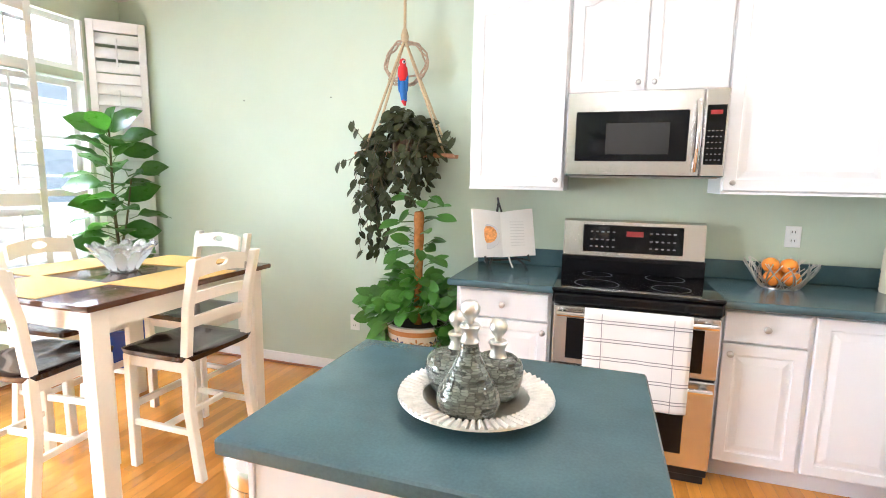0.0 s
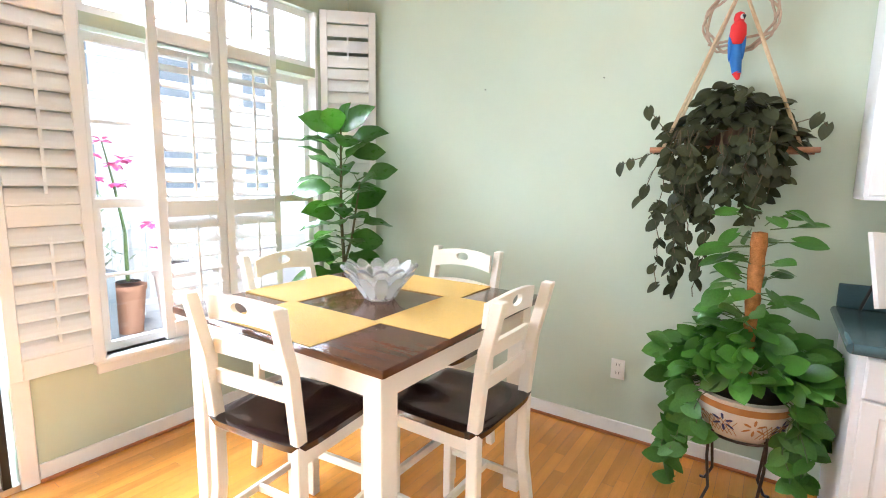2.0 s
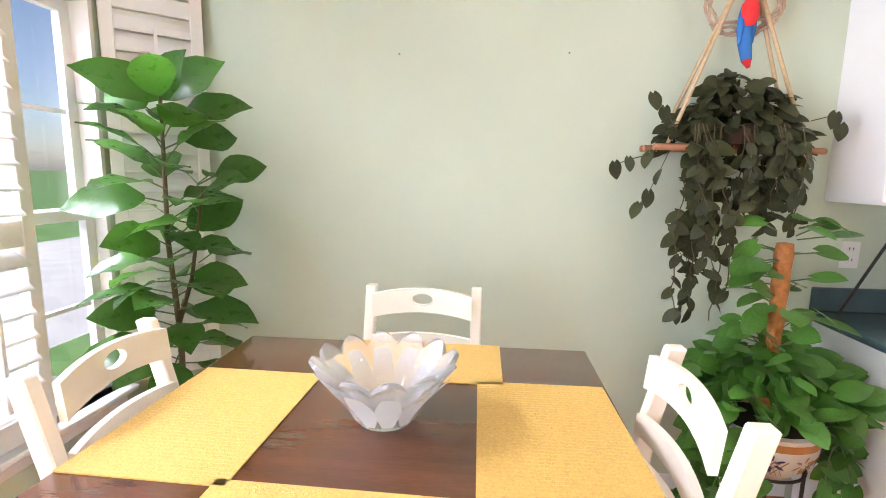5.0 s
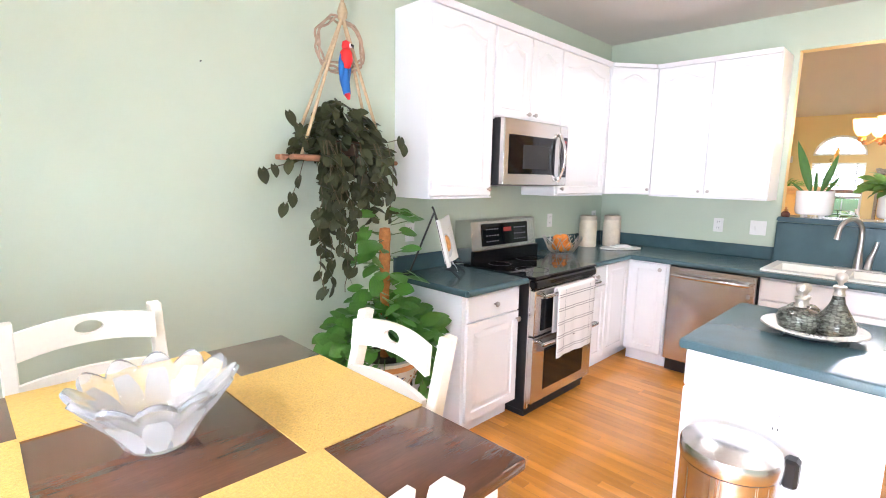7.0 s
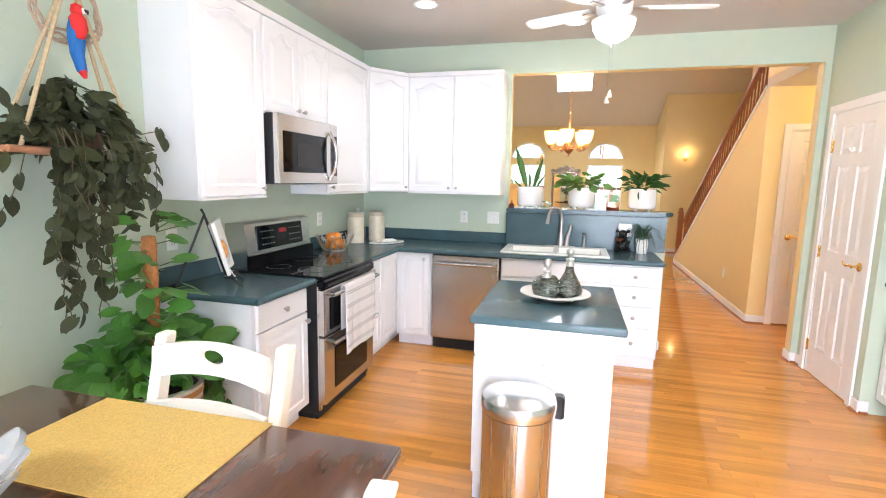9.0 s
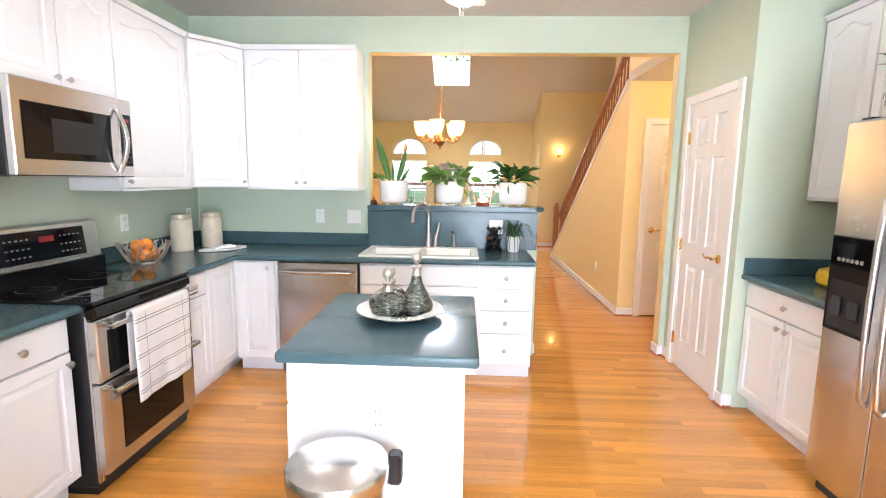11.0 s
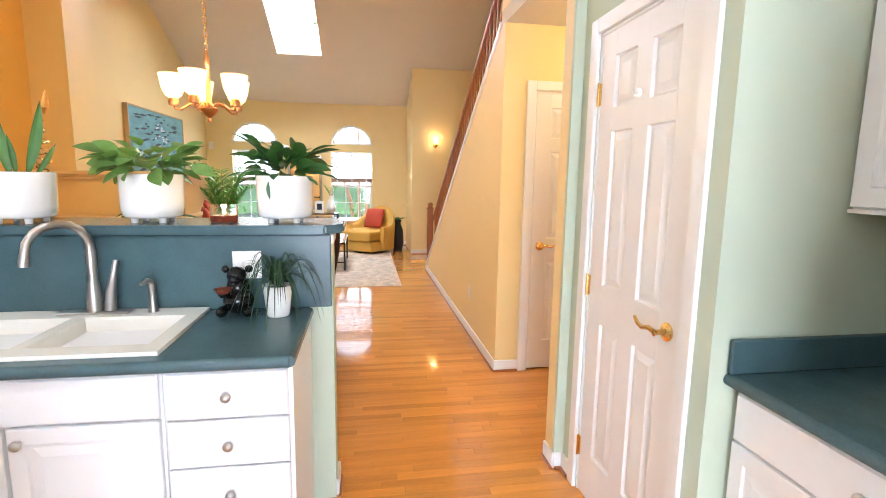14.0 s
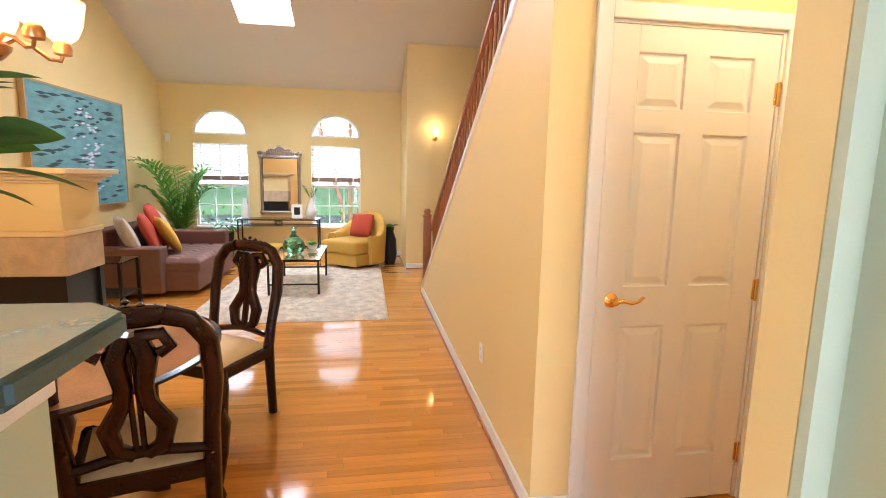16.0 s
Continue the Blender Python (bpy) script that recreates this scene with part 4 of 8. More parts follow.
# ---- island ----
IX0, IX1, IY0, IY1 = -0.795, 0.062, 0.947, 1.62
th = thing("kitchen_island", (0, 0, 0), "white kitchen island cabinet with panelled sides", "island")
part("body", box(IX0 + 0.06, IY0 + 0.05, 0.1, IX1 - 0.05, IY1 - 0.03, 0.877, 0.002), CABWHITE, th)
part("toe_kick", box(IX0 + 0.07, IY0 + 0.07, 0, IX1 - 0.06, IY1 - 0.09, 0.1), CABWHITE, th)
part("end_panel", box(IX0 + 0.045, IY0 + 0.045, 0.0, IX0 + 0.06, IY1 - 0.025, 0.877, 0.002), CABWHITE, th)
part("end_panel", box(IX1 - 0.05, IY0 + 0.045, 0.0, IX1 - 0.035, IY1 - 0.025, 0.877, 0.002), CABWHITE, th)
for x0, x1 in ((IX0 + 0.075, -0.37), (-0.365, IX1 - 0.065)):
    f = part("door", raised(x1 - (x1 - x0), 0.115, x1, 0.70, 0, 0.02, 0.05), CABWHITE, th)
    f.matrix_basis = pose(x0 + x1, IY1 - 0.028, 0, 0, 0, 180)
    g = part("drawer_front", raised(x0, 0.71, x1, 0.865, 0, 0.02, 0, lip=0.006), CABWHITE, th)
    g.matrix_basis = pose(x0 + x1, IY1 - 0.028, 0, 0, 0, 180)
    knob(g, (x0 + x1) / 2, -0.022, 0.79)
th = thing("island_countertop", (0, 0, 0), "teal solid-surface island top with rounded edge", "countertop")
b = box(IX0, IY0, 0.879, IX1, IY1, 0.918, 0.013, seg=3)
part("top", b, TEAL, th, smooth=35)


# ---- dining table and chairs ----
TX0, TX1, TY0, TY1, TZ = -3.04, -1.935, 1.53, 2.628, 0.932
th = thing("dining_table", (0, 0, 0), "counter-height table with dark top and cream legs", "table")
part("tabletop", box(TX0, TY0, TZ - 0.028, TX1, TY1, TZ, 0.007, seg=2), ESPRESSO, th, "dark espresso wood top", smooth=35)
q = 0.055
for nm, bx in (("apron", (TX0 + q, TY0 + q, TX1 - q, TY0 + q + 0.022)), ("apron", (TX0 + q, TY1 - q - 0.022, TX1 - q, TY1 - q)), ("apron", (TX0 + q, TY0 + q + 0.022, TX0 + q + 0.022, TY1 - q - 0.022)), ("apron", (TX1 - q - 0.022, TY0 + q + 0.022, TX1 - q, TY1 - q - 0.022))):
    part(nm, box(bx[0], bx[1], TZ - 0.125, bx[2], bx[3], TZ - 0.029), CREAM, th)
for x in (TX0 + 0.04, TX1 - 0.115):
    for y in (TY0 + 0.04, TY1 - 0.115):
        part("leg", box(x, y, 0, x + 0.075, y + 0.075, TZ - 0.029, 0.004), CREAM, th)


def dining_chair(m, label):
    """Faces +y: the back stands at y = 0, the seat reaches to y = 0.42."""
    th = thing("dining_chair", m, label, "chair", "chairs round the dining table")
    w, sh = 0.432, 0.615
    for sx in (-1, 1):
        pts = [(sx * (w / 2 - 0.02), 0.035 - 0.05, 0), (sx * (w / 2 - 0.02), 0.035, 0.35), (sx * (w / 2 - 0.02), 0.035, sh), (sx * (w / 2 - 0.02), 0.01, 0.85), (sx * (w / 2 - 0.02), -0.045, 1.07)]
        b = bmesh.new()
        rings = []
        for p in pts:
            rings.append([b.verts.new((p[0] + dx * 0.019, p[1] + dy * 0.022, p[2])) for dx, dy in ((-1, -1), (1, -1), (1, 1), (-1, 1))])
        for r, s in zip(rings, rings[1:]):
            for i in range(4):
                b.faces.new((r[i], r[(i + 1) % 4], s[(i + 1) % 4], s[i]))
        b.faces.new(rings[0])
        b.faces.new(rings[-1])
        bmesh.ops.bevel(b, geom=b.edges[:], offset=0.004, segments=1, affect="EDGES")
        part("back_leg", b, CREAM, th)
        part("front_leg", box(sx * (w / 2 - 0.02) - 0.02, 0.37, 0, sx * (w / 2 - 0.02) + 0.02, 0.41, sh - 0.03, 0.004), CREAM, th)
        part("stretcher", box(sx * (w / 2 - 0.02) - 0.01, 0.035, 0.22, sx * (w / 2 - 0.02) + 0.01, 0.375, 0.25, 0.003), CREAM, th)
        part("side_rail", box(sx * (w / 2 - 0.02) - 0.011, 0.05, sh - 0.085, sx * (w / 2 - 0.02) + 0.011, 0.375, sh - 0.03), CREAM, th)
    part("stretcher", box(-w / 2 + 0.03, 0.38, 0.30, w / 2 - 0.03, 0.40, 0.335, 0.003), CREAM, th)
    part("stretcher", box(-w / 2 + 0.03, 0.19, 0.22, w / 2 - 0.03, 0.21, 0.25, 0.003), CREAM, th)
    part("front_rail", box(-w / 2 + 0.04, 0.378, sh - 0.085, w / 2 - 0.04, 0.40, sh - 0.03), CREAM, th)

    # dished wooden seat
    b = bmesh.new()
    n = 16
    top, bot = [], []
    for i in range(n + 1):
        ra, rb = [], []
        for j in range(n + 1):
            u, v = 2 * i / n - 1, 2 * j / n - 1
            rx = 1 - 0.06 * abs(v) ** 6
            x, y = u * rx * (w / 2 + 0.012), 0.215 + v * (1 - 0.06 * abs(u) ** 6) * 0.215
            dish = -0.016 * (1 - u ** 4) * (1 - v ** 4) + 0.008 * math.exp(-(u * 5) ** 2) * max(0, v)
            edge = -0.012 * max(abs(u), abs(v)) ** 14
            ra.append(b.verts.new((x, y, sh + 0.008 + dish + edge)))
            rb.append(b.verts.new((x * 0.97, 0.215 + (y - 0.215) * 0.97, sh - 0.03)))
        top.append(ra)
        bot.append(rb)
    for i in range(n):
        for j in range(n):
            b.faces.new((top[i][j], top[i + 1][j], top[i + 1][j + 1], top[i][j + 1]))
    rim_t = [top[i][0] for i in range(n)] + [top[n][j] for j in range(n)] + [top[i][n] for i in range(n, 0, -1)] + [top[0][j] for j in range(n, 0, -1)]
    rim_b = [bot[i][0] for i in range(n)] + [bot[n][j] for j in range(n)] + [bot[i][n] for i in range(n, 0, -1)] + [bot[0][j] for j in range(n, 0, -1)]
    for i in range(len(rim_t)):
        k = (i + 1) % len(rim_t)
        b.faces.new((rim_t[i], rim_t[k], rim_b[k], rim_b[i]))
    b.faces.new(rim_b)
    part("seat", b, SEATWOOD, th, "dark dished wooden seat", smooth=50)

    def slat(name, z, h, bow, hole=False):
        """A back slat that bows backwards; the top one has an oval grip hole."""
        b = bmesh.new()
        n, wi, t = 20, w / 2 - 0.036, 0.018
        y0 = 0.035 - 0.08 * max(0, (z - sh)) ** 1.0 * 0.4 - 0.02 * max(0, z - 0.85) / 0.2

        def at(u, v, k):
            return (u * wi, y0 - bow * (1 - u * u) + k * t - 0.10 * v * h, z + v * h + (0.02 * (1 - u * u) if hole else 0.012 * (1 - u * u)))
        if not hole:
            rows = [[[b.verts.new(at(2 * i / n - 1, v, k)) for i in range(n + 1)] for v in (0, 1)] for k in (0, 1)]
            for i in range(n):
                for k in (0, 1):
                    b.faces.new((rows[k][0][i], rows[k][0][i + 1], rows[k][1][i + 1], rows[k][1][i]))
                for v in (0, 1):
                    b.faces.new((rows[0][v][i], rows[0][v][i + 1], rows[1][v][i + 1], rows[1][v][i]))
            for e in (0, n):
                b.faces.new((rows[0][0][e], rows[0][1][e], rows[1][1][e], rows[1][0][e]))
        else:
            m = 40
            out, inn = [], []
            for q in range(m):
                a = 2 * math.pi * q / m
                cx, cz = math.cos(a), math.sin(a)
                s = 1 / max(abs(cx), abs(cz))
                ou, ov = cx * s, 0.5 + 0.5 * cz * s
                iu, iv = cx * 0.038 / wi, 0.55 + cz * 0.021 / h
                out.append([b.verts.new(at(ou, ov, k)) for k in (0, 1)])
                inn.append([b.verts.new(at(iu, iv, k)) for k in (0, 1)])
            mids = []
            for q in range(m):
                a = 2 * math.pi * q / m
                cx, cz = math.cos(a), math.sin(a)
                s = 1 / max(abs(cx), abs(cz))
                mids.append([b.verts.new(at(0.5 * (cx * s + cx * 0.038 / wi), 0.5 * (0.5 + 0.5 * cz * s + 0.55 + cz * 0.021 / h), k)) for k in (0, 1)])
            for q in range(m):
                r = (q + 1) % m
                for k in (0, 1):
                    b.faces.new((out[q][k], out[r][k], mids[r][k], mids[q][k]))
                    b.faces.new((mids[q][k], mids[r][k], inn[r][k], inn[q][k]))
                b.faces.new((out[q][0], out[r][0], out[r][1], out[q][1]))
                b.faces.new((inn[q][0], inn[r][0], inn[r][1], inn[q][1]))
        return part(name, b, CREAM, th, smooth=40)
    slat("top_rail", 0.965, 0.085, 0.02, True)
    slat("back_slat", 0.845, 0.052, 0.02)
    slat("back_slat", 0.735, 0.050, 0.02)
    return th


c1 = dining_chair(pose(-2.47, 1.465, 0, 0, 0, 6), "cream dining chair with dark wooden seat, pushed in")
for x, y, r in ((-1.83, 2.11, 90), (-2.485, 2.815, 180), (-3.143, 2.143, -87)):
    copy_thing(c1, pose(x, y, 0, 0, 0, r))


# ---- plants ----
def leaf_mesh(name, material, width=0.5, heart=0.0, droop=0.25, fold=0.18, n=8, wave=0.0):
    """One leaf of length 1 along +y, its stalk at the origin, its face up."""
    b = bmesh.new()
    rows = []
    for i in range(n + 1):
        t = i / n
        w = width * 0.5 * (math.sin(math.pi * min(1, t * 0.97 + 0.03) ** (0.72 if heart else 0.95))) ** (0.75 if heart else 0.9)
        y = t - (heart * 0.16 * (1 - t) ** 3)
        z = -droop * t * t
        row = []
        for s in (-1, -0.5, 0, 0.5, 1):
            back = -heart * 0.22 * abs(s) * (1 - t) ** 4 if heart else 0
            row.append(b.verts.new((s * w, y + back, z + fold * w * abs(s) * 1.2 + wave * math.sin(t * 14 + s * 3) * abs(s))))
        rows.append(row)
    for r, s in zip(rows, rows[1:]):
        for k in range(4):
            b.faces.new((r[k], r[k + 1], s[k + 1], s[k]))
    bmesh.ops.remove_doubles(b, verts=b.verts[:], dist=0.0005)
    me = bpy.data.meshes.new(name)
    bmesh.ops.recalc_face_normals(b, faces=b.faces[:])
    b.to_mesh(me)
    b.free()
    me.materials.append(material)
    me.shade_smooth()
    return me


def leaf_mat(name, color, rough=0.4, var=0.35, through_light=0.22):
    m = mat(name, color, rough, var=var, scale=9, bump=0.15, fine=40, island=0.7)
    p = m.node_tree.nodes["Principled BSDF"]
    p.inputs["Subsurface Weight"].default_value = 0.0
    t = m.node_tree.nodes.new("ShaderNodeBsdfTranslucent")
    t.inputs[0].default_value = (color[0] * 1.8, color[1] * 2.0, color[2], 1)
    mx = m.node_tree.nodes.new("ShaderNodeMixShader")
    mx.inputs[0].default_value = through_light
    m.node_tree.links.new(p.outputs[0], mx.inputs[1])
    m.node_tree.links.new(t.outputs[0], mx.inputs[2])
    m.node_tree.links.new(mx.outputs[0], m.node_tree.nodes["Material Output"].inputs[0])
    return m


def leaf_pose(pos, way, size, up=(0, 0, 1), roll=0.0):
    way = Vector(way).normalized()
    x = way.cross(Vector(up))
    if x.length < 0.05:
        x = way.cross(Vector((1, 0, 0)))
    x.normalize()
    z = x.cross(way)
    r = Matrix((x, way, z)).transposed().to_4x4() @ Matrix.Rotation(roll, 4, "Y")
    return Matrix.Translation(pos) @ r @ Matrix.Diagonal((size, size, size, 1))


def put_leaf(parent, me, pos, way, size, up=(0, 0, 1), roll=0.0):
    ob = new("leaf", me)
    ob.parent = parent
    ob.matrix_basis = leaf_pose(pos, way, size, up, roll)
    return ob


def leaf_mass(parent, me, poses):
    """The inner leaves that nobody could count, joined."""
    co = [v.co for v in me.vertices]
    quads = [tuple(p.vertices) for p in me.polygons]
    verts, faces = [], []
    for m in poses:
        k = len(verts)
        verts += [m @ c for c in co]
        faces += [tuple(i + k for i in q) for q in quads]
    mass = bpy.data.meshes.new("foliage")
    mass.from_pydata(verts, [], faces)
    mass.materials.append(me.materials[0])
    mass.shade_smooth()
    ob = new("foliage", mass)
    ob.parent = parent
    return tagged(ob, kind="stuff")


rnd = random.Random(7)
FIDDLE = leaf_mat("fiddle_leaf_green", (0.045, 0.125, 0.022), 0.28, 0.5, 0.36)
VINE = leaf_mat("dark_vine_green", (0.042, 0.048, 0.020), 0.45, 0.65, 0.12)
VINE.node_tree.nodes["Principled BSDF"].inputs["Specular IOR Level"].default_value = 0.3
POTHOS = leaf_mat("pothos_green", (0.066, 0.185, 0.028), 0.30, 0.6, 0.18)
DEEP = leaf_mat("deep_green", (0.036, 0.105, 0.026), 0.40, 0.5)
FRESH = leaf_mat("fresh_green", (0.12, 0.28, 0.04), 0.4)
STEM = mat("plant_stem", (0.10, 0.075, 0.035), 0.7, var=0.3, bump=0.3)
GSTEM = mat("green_stem", (0.10, 0.16, 0.05), 0.5, var=0.2)
ROPE = mat("jute_rope", (0.52, 0.40, 0.24), 0.9, var=0.2, scale=60, bump=0.5, fine=300)
BRANCH = mat("stripped_branch", (0.42, 0.19, 0.10), 0.6, var=0.3, scale=20, bump=0.3)
TWIG = mat("twig_wreath", (0.42, 0.31, 0.22), 0.8, var=0.3, scale=30, bump=0.4)


def fiddle_fig():
    th = thing("fiddle_leaf_fig", (-3.50, 2.90, 0), "tall fiddle-leaf fig in a blue pot by the window", "plant")
    blue = mat("cobalt_glaze", (0.02, 0.06, 0.30), 0.2, var=0.2)
    part("pot", lathe([(0, 0), (0.12, 0), (0.15, 0.14), (0.165, 0.28), (0.17, 0.30), (0.155, 0.30), (0.145, 0.26), (0, 0.25)], 24), blue, th, "cobalt blue glazed pot", smooth=50)
    part("soil", lathe([(0.146, 0.262), (0.08, 0.268), (0, 0.266)], 16), SOIL, th)
    part("trunk", tube([(0, 0, 0.25), (0.01, 0.01, 0.8), (-0.01, 0, 1.2), (0.0, 0.0, 1.76)], [0.014, 0.012, 0.010, 0.006], 8), STEM, th, smooth=60)
    part("branch", tube([(0, 0.01, 0.85), (0.06, 0.03, 1.05), (0.11, 0.06, 1.42)], [0.010, 0.008, 0.005], 6), STEM, th, smooth=60)
    me = leaf_mesh("leaf", FIDDLE, 0.66, 0, 0.22, 0.14, 8, 0.025)
    n = 58
    for i in range(n):
        f = i / n
        z = 0.72 + 1.0 * f
        a = i * 2.4 + 0.4
        lift = -0.15 + 0.75 * f + rnd.uniform(-0.35, 0.35)
        side = i % 3 == 0 and 0.40 < f < 0.85
        o = Vector((0.07 + 0.04 * f, 0.04, 0)) if side else Vector((0, 0, 0))
        if side:
            z = min(z, 1.45)
        way = Vector((math.cos(a), math.sin(a) - 0.15, lift))
        p = o + Vector((0, 0, z)) + way.normalized() * 0.075
        part("leaf_stalk", tube([o + Vector((0, 0, z - 0.02)), p], 0.003, 4), GSTEM, th)
        put_leaf(th, me, p, way, rnd.uniform(0.19, 0.29) * (1.0 - 0.08 * f), up=(0.25 + rnd.uniform(-0.5, 0.5), -0.35, 0.9), roll=rnd.uniform(-0.5, 0.5))
    for wx, wy, wz, s in ((0.75, 0.2, 0.65, 0.27), (-0.5, -0.6, 0.35, 0.28), (-0.7, 0.1, 0.45, 0.26), (0.5, -0.4, 0.6, 0.22)):
        put_leaf(th, me, (0, 0, 1.75), (wx, wy, wz), s, up=(0.5, -0.8, 0.7))


fiddle_fig()


def hanging_plant():
    cx, cy = -1.305, 3.16
    th = thing("hanging_planter", (0, 0, 0), "dark trailing vine on a rope-hung branch shelf", "hanging plant")
    part("rope", tube([(cx, cy, CEIL - 0.02), (cx, cy, 2.34)], 0.009, 6), ROPE, th, "jute rope")
    part("ceiling_hook", lathe([(0, CEIL - 0.03), (0.012, CEIL - 0.03), (0.02, CEIL), (0, CEIL)], 10, m=Matrix.Translation((cx, cy, 0))), NICKEL, th)
    part("knot", lathe([(0, 2.27), (0.022, 2.29), (0.026, 2.32), (0.014, 2.36), (0, 2.37)], 10, m=Matrix.Translation((cx, cy, 0))), ROPE, th, smooth=60)
    L, R = Vector((-1.62, 3.17, 1.60)), Vector((-0.985, 3.21, 1.59))
    for e in (L, R):
        for dy in (-0.055, 0.055):
            part("rope", tube([(cx, cy, 2.30), (e.x + (0.05 if e is L else -0.05), e.y + dy, 1.605)], 0.008, 6), ROPE, th)
    for dy in (-0.07, -0.02, 0.03, 0.075):
        part("shelf_stick", tube([L + Vector((rnd.uniform(-0.02, 0.02), dy, 0)), L.lerp(R, 0.5) + Vector((0, dy, 0.006)), R + Vector((rnd.uniform(-0.02, 0.02), dy, 0))], [0.013, 0.015, 0.012], 8), BRANCH, th, "stripped reddish branch", smooth=60)
    # hoop of twigs
    for k in range(3):
        pts = []
        for i in range(33):
            a = i * 2 * math.pi / 32
            r = 0.135 + 0.012 * math.sin(a * 3 + k * 2)
            pts.append((cx + r * math.cos(a), cy + 0.02 + 0.010 * math.sin(a * 5 + k), 2.16 + r * 0.95 * math.sin(a) + 0.008 * math.sin(7 * a + k)))
        part("hoop_twig", tube(pts, 0.006, 5), TWIG, th, smooth=60)
    part("perch", tube([(cx - 0.12, cy + 0.02, 2.07), (cx + 0.12, cy + 0.02, 2.09)], 0.006, 6), TWIG, th)
    pot = part("pot", lathe([(0, 1.615), (0.09, 1.615), (0.10, 1.69), (0.095, 1.69), (0, 1.68)], 20, m=Matrix.Translation((cx, 3.19, 0))), mat("brown_pot", (0.10, 0.06, 0.04), 0.7), th)
    me = leaf_mesh("leaf", VINE, 0.80, 1.0, 0.25, 0.10, 7)
    inner = []
    for i in range(360):
        a, r = rnd.uniform(0, 2 * math.pi), rnd.random() ** 0.5
        x = cx + 0.27 * r * math.cos(a)
        y = 3.17 + 0.13 * r * math.sin(a)
        z = 1.62 + 0.27 * (1 - r * r) * rnd.random() ** 0.35 + rnd.uniform(-0.04, 0.03)
        q = ((x, y, z), (math.cos(a), math.sin(a) * 0.7 - 0.35, rnd.uniform(-0.9, 0.25)), rnd.uniform(0.048, 0.072), (rnd.uniform(-0.6, 0.6), rnd.uniform(-1.0, 0.1), 0.8), rnd.uniform(-0.6, 0.6))
        if i < 150:
            put_leaf(th, me, *q)
        else:
            inner.append(leaf_pose(*q))
    for i in range(34):
        long = i < 9
        x0 = cx + (rnd.uniform(-0.20, 0.02) if long else rnd.uniform(-0.16, 0.20))
        y0 = 3.05 + rnd.uniform(-0.05, 0.12)
        ln = rnd.uniform(0.45, 0.72) if long else rnd.uniform(0.14, 0.34)
        pts = [Vector((x0, y0, 1.68)), Vector((x0 + rnd.uniform(-0.02, 0.02), y0 - 0.04, 1.60))]
        drift = rnd.uniform(-0.003, 0.007)
        for j in range(int(ln / 0.042)):
            pts.append(pts[-1] + Vector((drift + rnd.uniform(-0.016, 0.016), rnd.uniform(-0.012, 0.012), -0.042)))
        pts = [Vector((p.x, min(p.y, 3.29), p.z)) for p in pts]
        part("vine", tube(pts, 0.0022, 4), STEM, th)
        for j, p in enumerate(pts[1:]):
            for s in (-1, 1):
                if rnd.random() < (0.42 if long and j > 8 else 0.62):
                    q = (p, (s * rnd.uniform(0.3, 1), rnd.uniform(-0.9, 0.1), rnd.uniform(-1.4, -0.2)), rnd.uniform(0.040, 0.064), (rnd.uniform(-0.8, 0.8), -1.0, rnd.uniform(0, 0.8)), rnd.uniform(-0.7, 0.7))
                    if long or i % 4 == 0:
                        put_leaf(th, me, *q)
                    else:
                        inner.append(leaf_pose(*q))
    leaf_mass(th, me, inner)
    # loose tendrils that reach out along the wall
    for pts in (((-1.56, 3.12, 1.62), (-1.64, 3.10, 1.57), (-1.71, 3.11, 1.55), (-1.76, 3.12, 1.53)), ((-1.55, 3.12, 1.60), (-1.60, 3.09, 1.50), (-1.63, 3.10, 1.42), (-1.66, 3.12, 1.37)), ((-1.54, 3.10, 1.66), (-1.60, 3.08, 1.74), (-1.64, 3.09, 1.79)), ((-1.06, 3.10, 1.70), (-0.99, 3.08, 1.72), (-0.96, 3.09, 1.68))):
        part("vine", tube(pts, 0.0022, 4), STEM, th)
        for p in pts[1:]:
            put_leaf(th, me, p, (rnd.uniform(-0.6, 0.2), -0.5, -0.8), rnd.uniform(0.05, 0.062), roll=rnd.uniform(-0.5, 0.5))
    # toy parrot on the perch
    red, bl = mat("parrot_red", (0.62, 0.02, 0.02), 0.7, bump=0.3), mat("parrot_blue", (0.02, 0.14, 0.42), 0.7, bump=0.3)
    pr = thing("toy_parrot", pose(cx, cy - 0.03, 2.066, 0, 0, 12) @ Matrix.Scale(0.82, 4), "red and blue toy parrot on the hoop's perch", "toy bird")
    part("body", lathe([(0, -0.03), (0.025, -0.02), (0.04, 0.02), (0.036, 0.07), (0.022, 0.09), (0, 0.095)], 14), red, pr, smooth=180)
    part("head", lathe([(0, 0.08), (0.02, 0.085), (0.027, 0.105), (0.022, 0.13), (0, 0.142)], 14), red, pr, smooth=180)
    part("face", lathe([(0, 0), (0.014, 0.003), (0.012, 0.010), (0, 0.013)], 10, m=Matrix.Translation((0.012, -0.020, 0.108)) @ pose(0, 0, 0, 90)), PLASTIC, pr)
    part("beak", tube([(0.014, -0.024, 0.112), (0.018, -0.04, 0.106), (0.016, -0.043, 0.09)], [0.009, 0.007, 0.002], 8), BLACK, pr)
    for s in (-1, 1):
        part("wing", lathe([(0, -0.11), (0.012, -0.09), (0.022, -0.03), (0.020, 0.02), (0.008, 0.06), (0, 0.065)], 10, m=Matrix.Translation((s * 0.03, 0.012, 0)) @ Matrix.Diagonal((0.55, 1, 1, 1))), bl, pr, "blue felt wing", smooth=180)
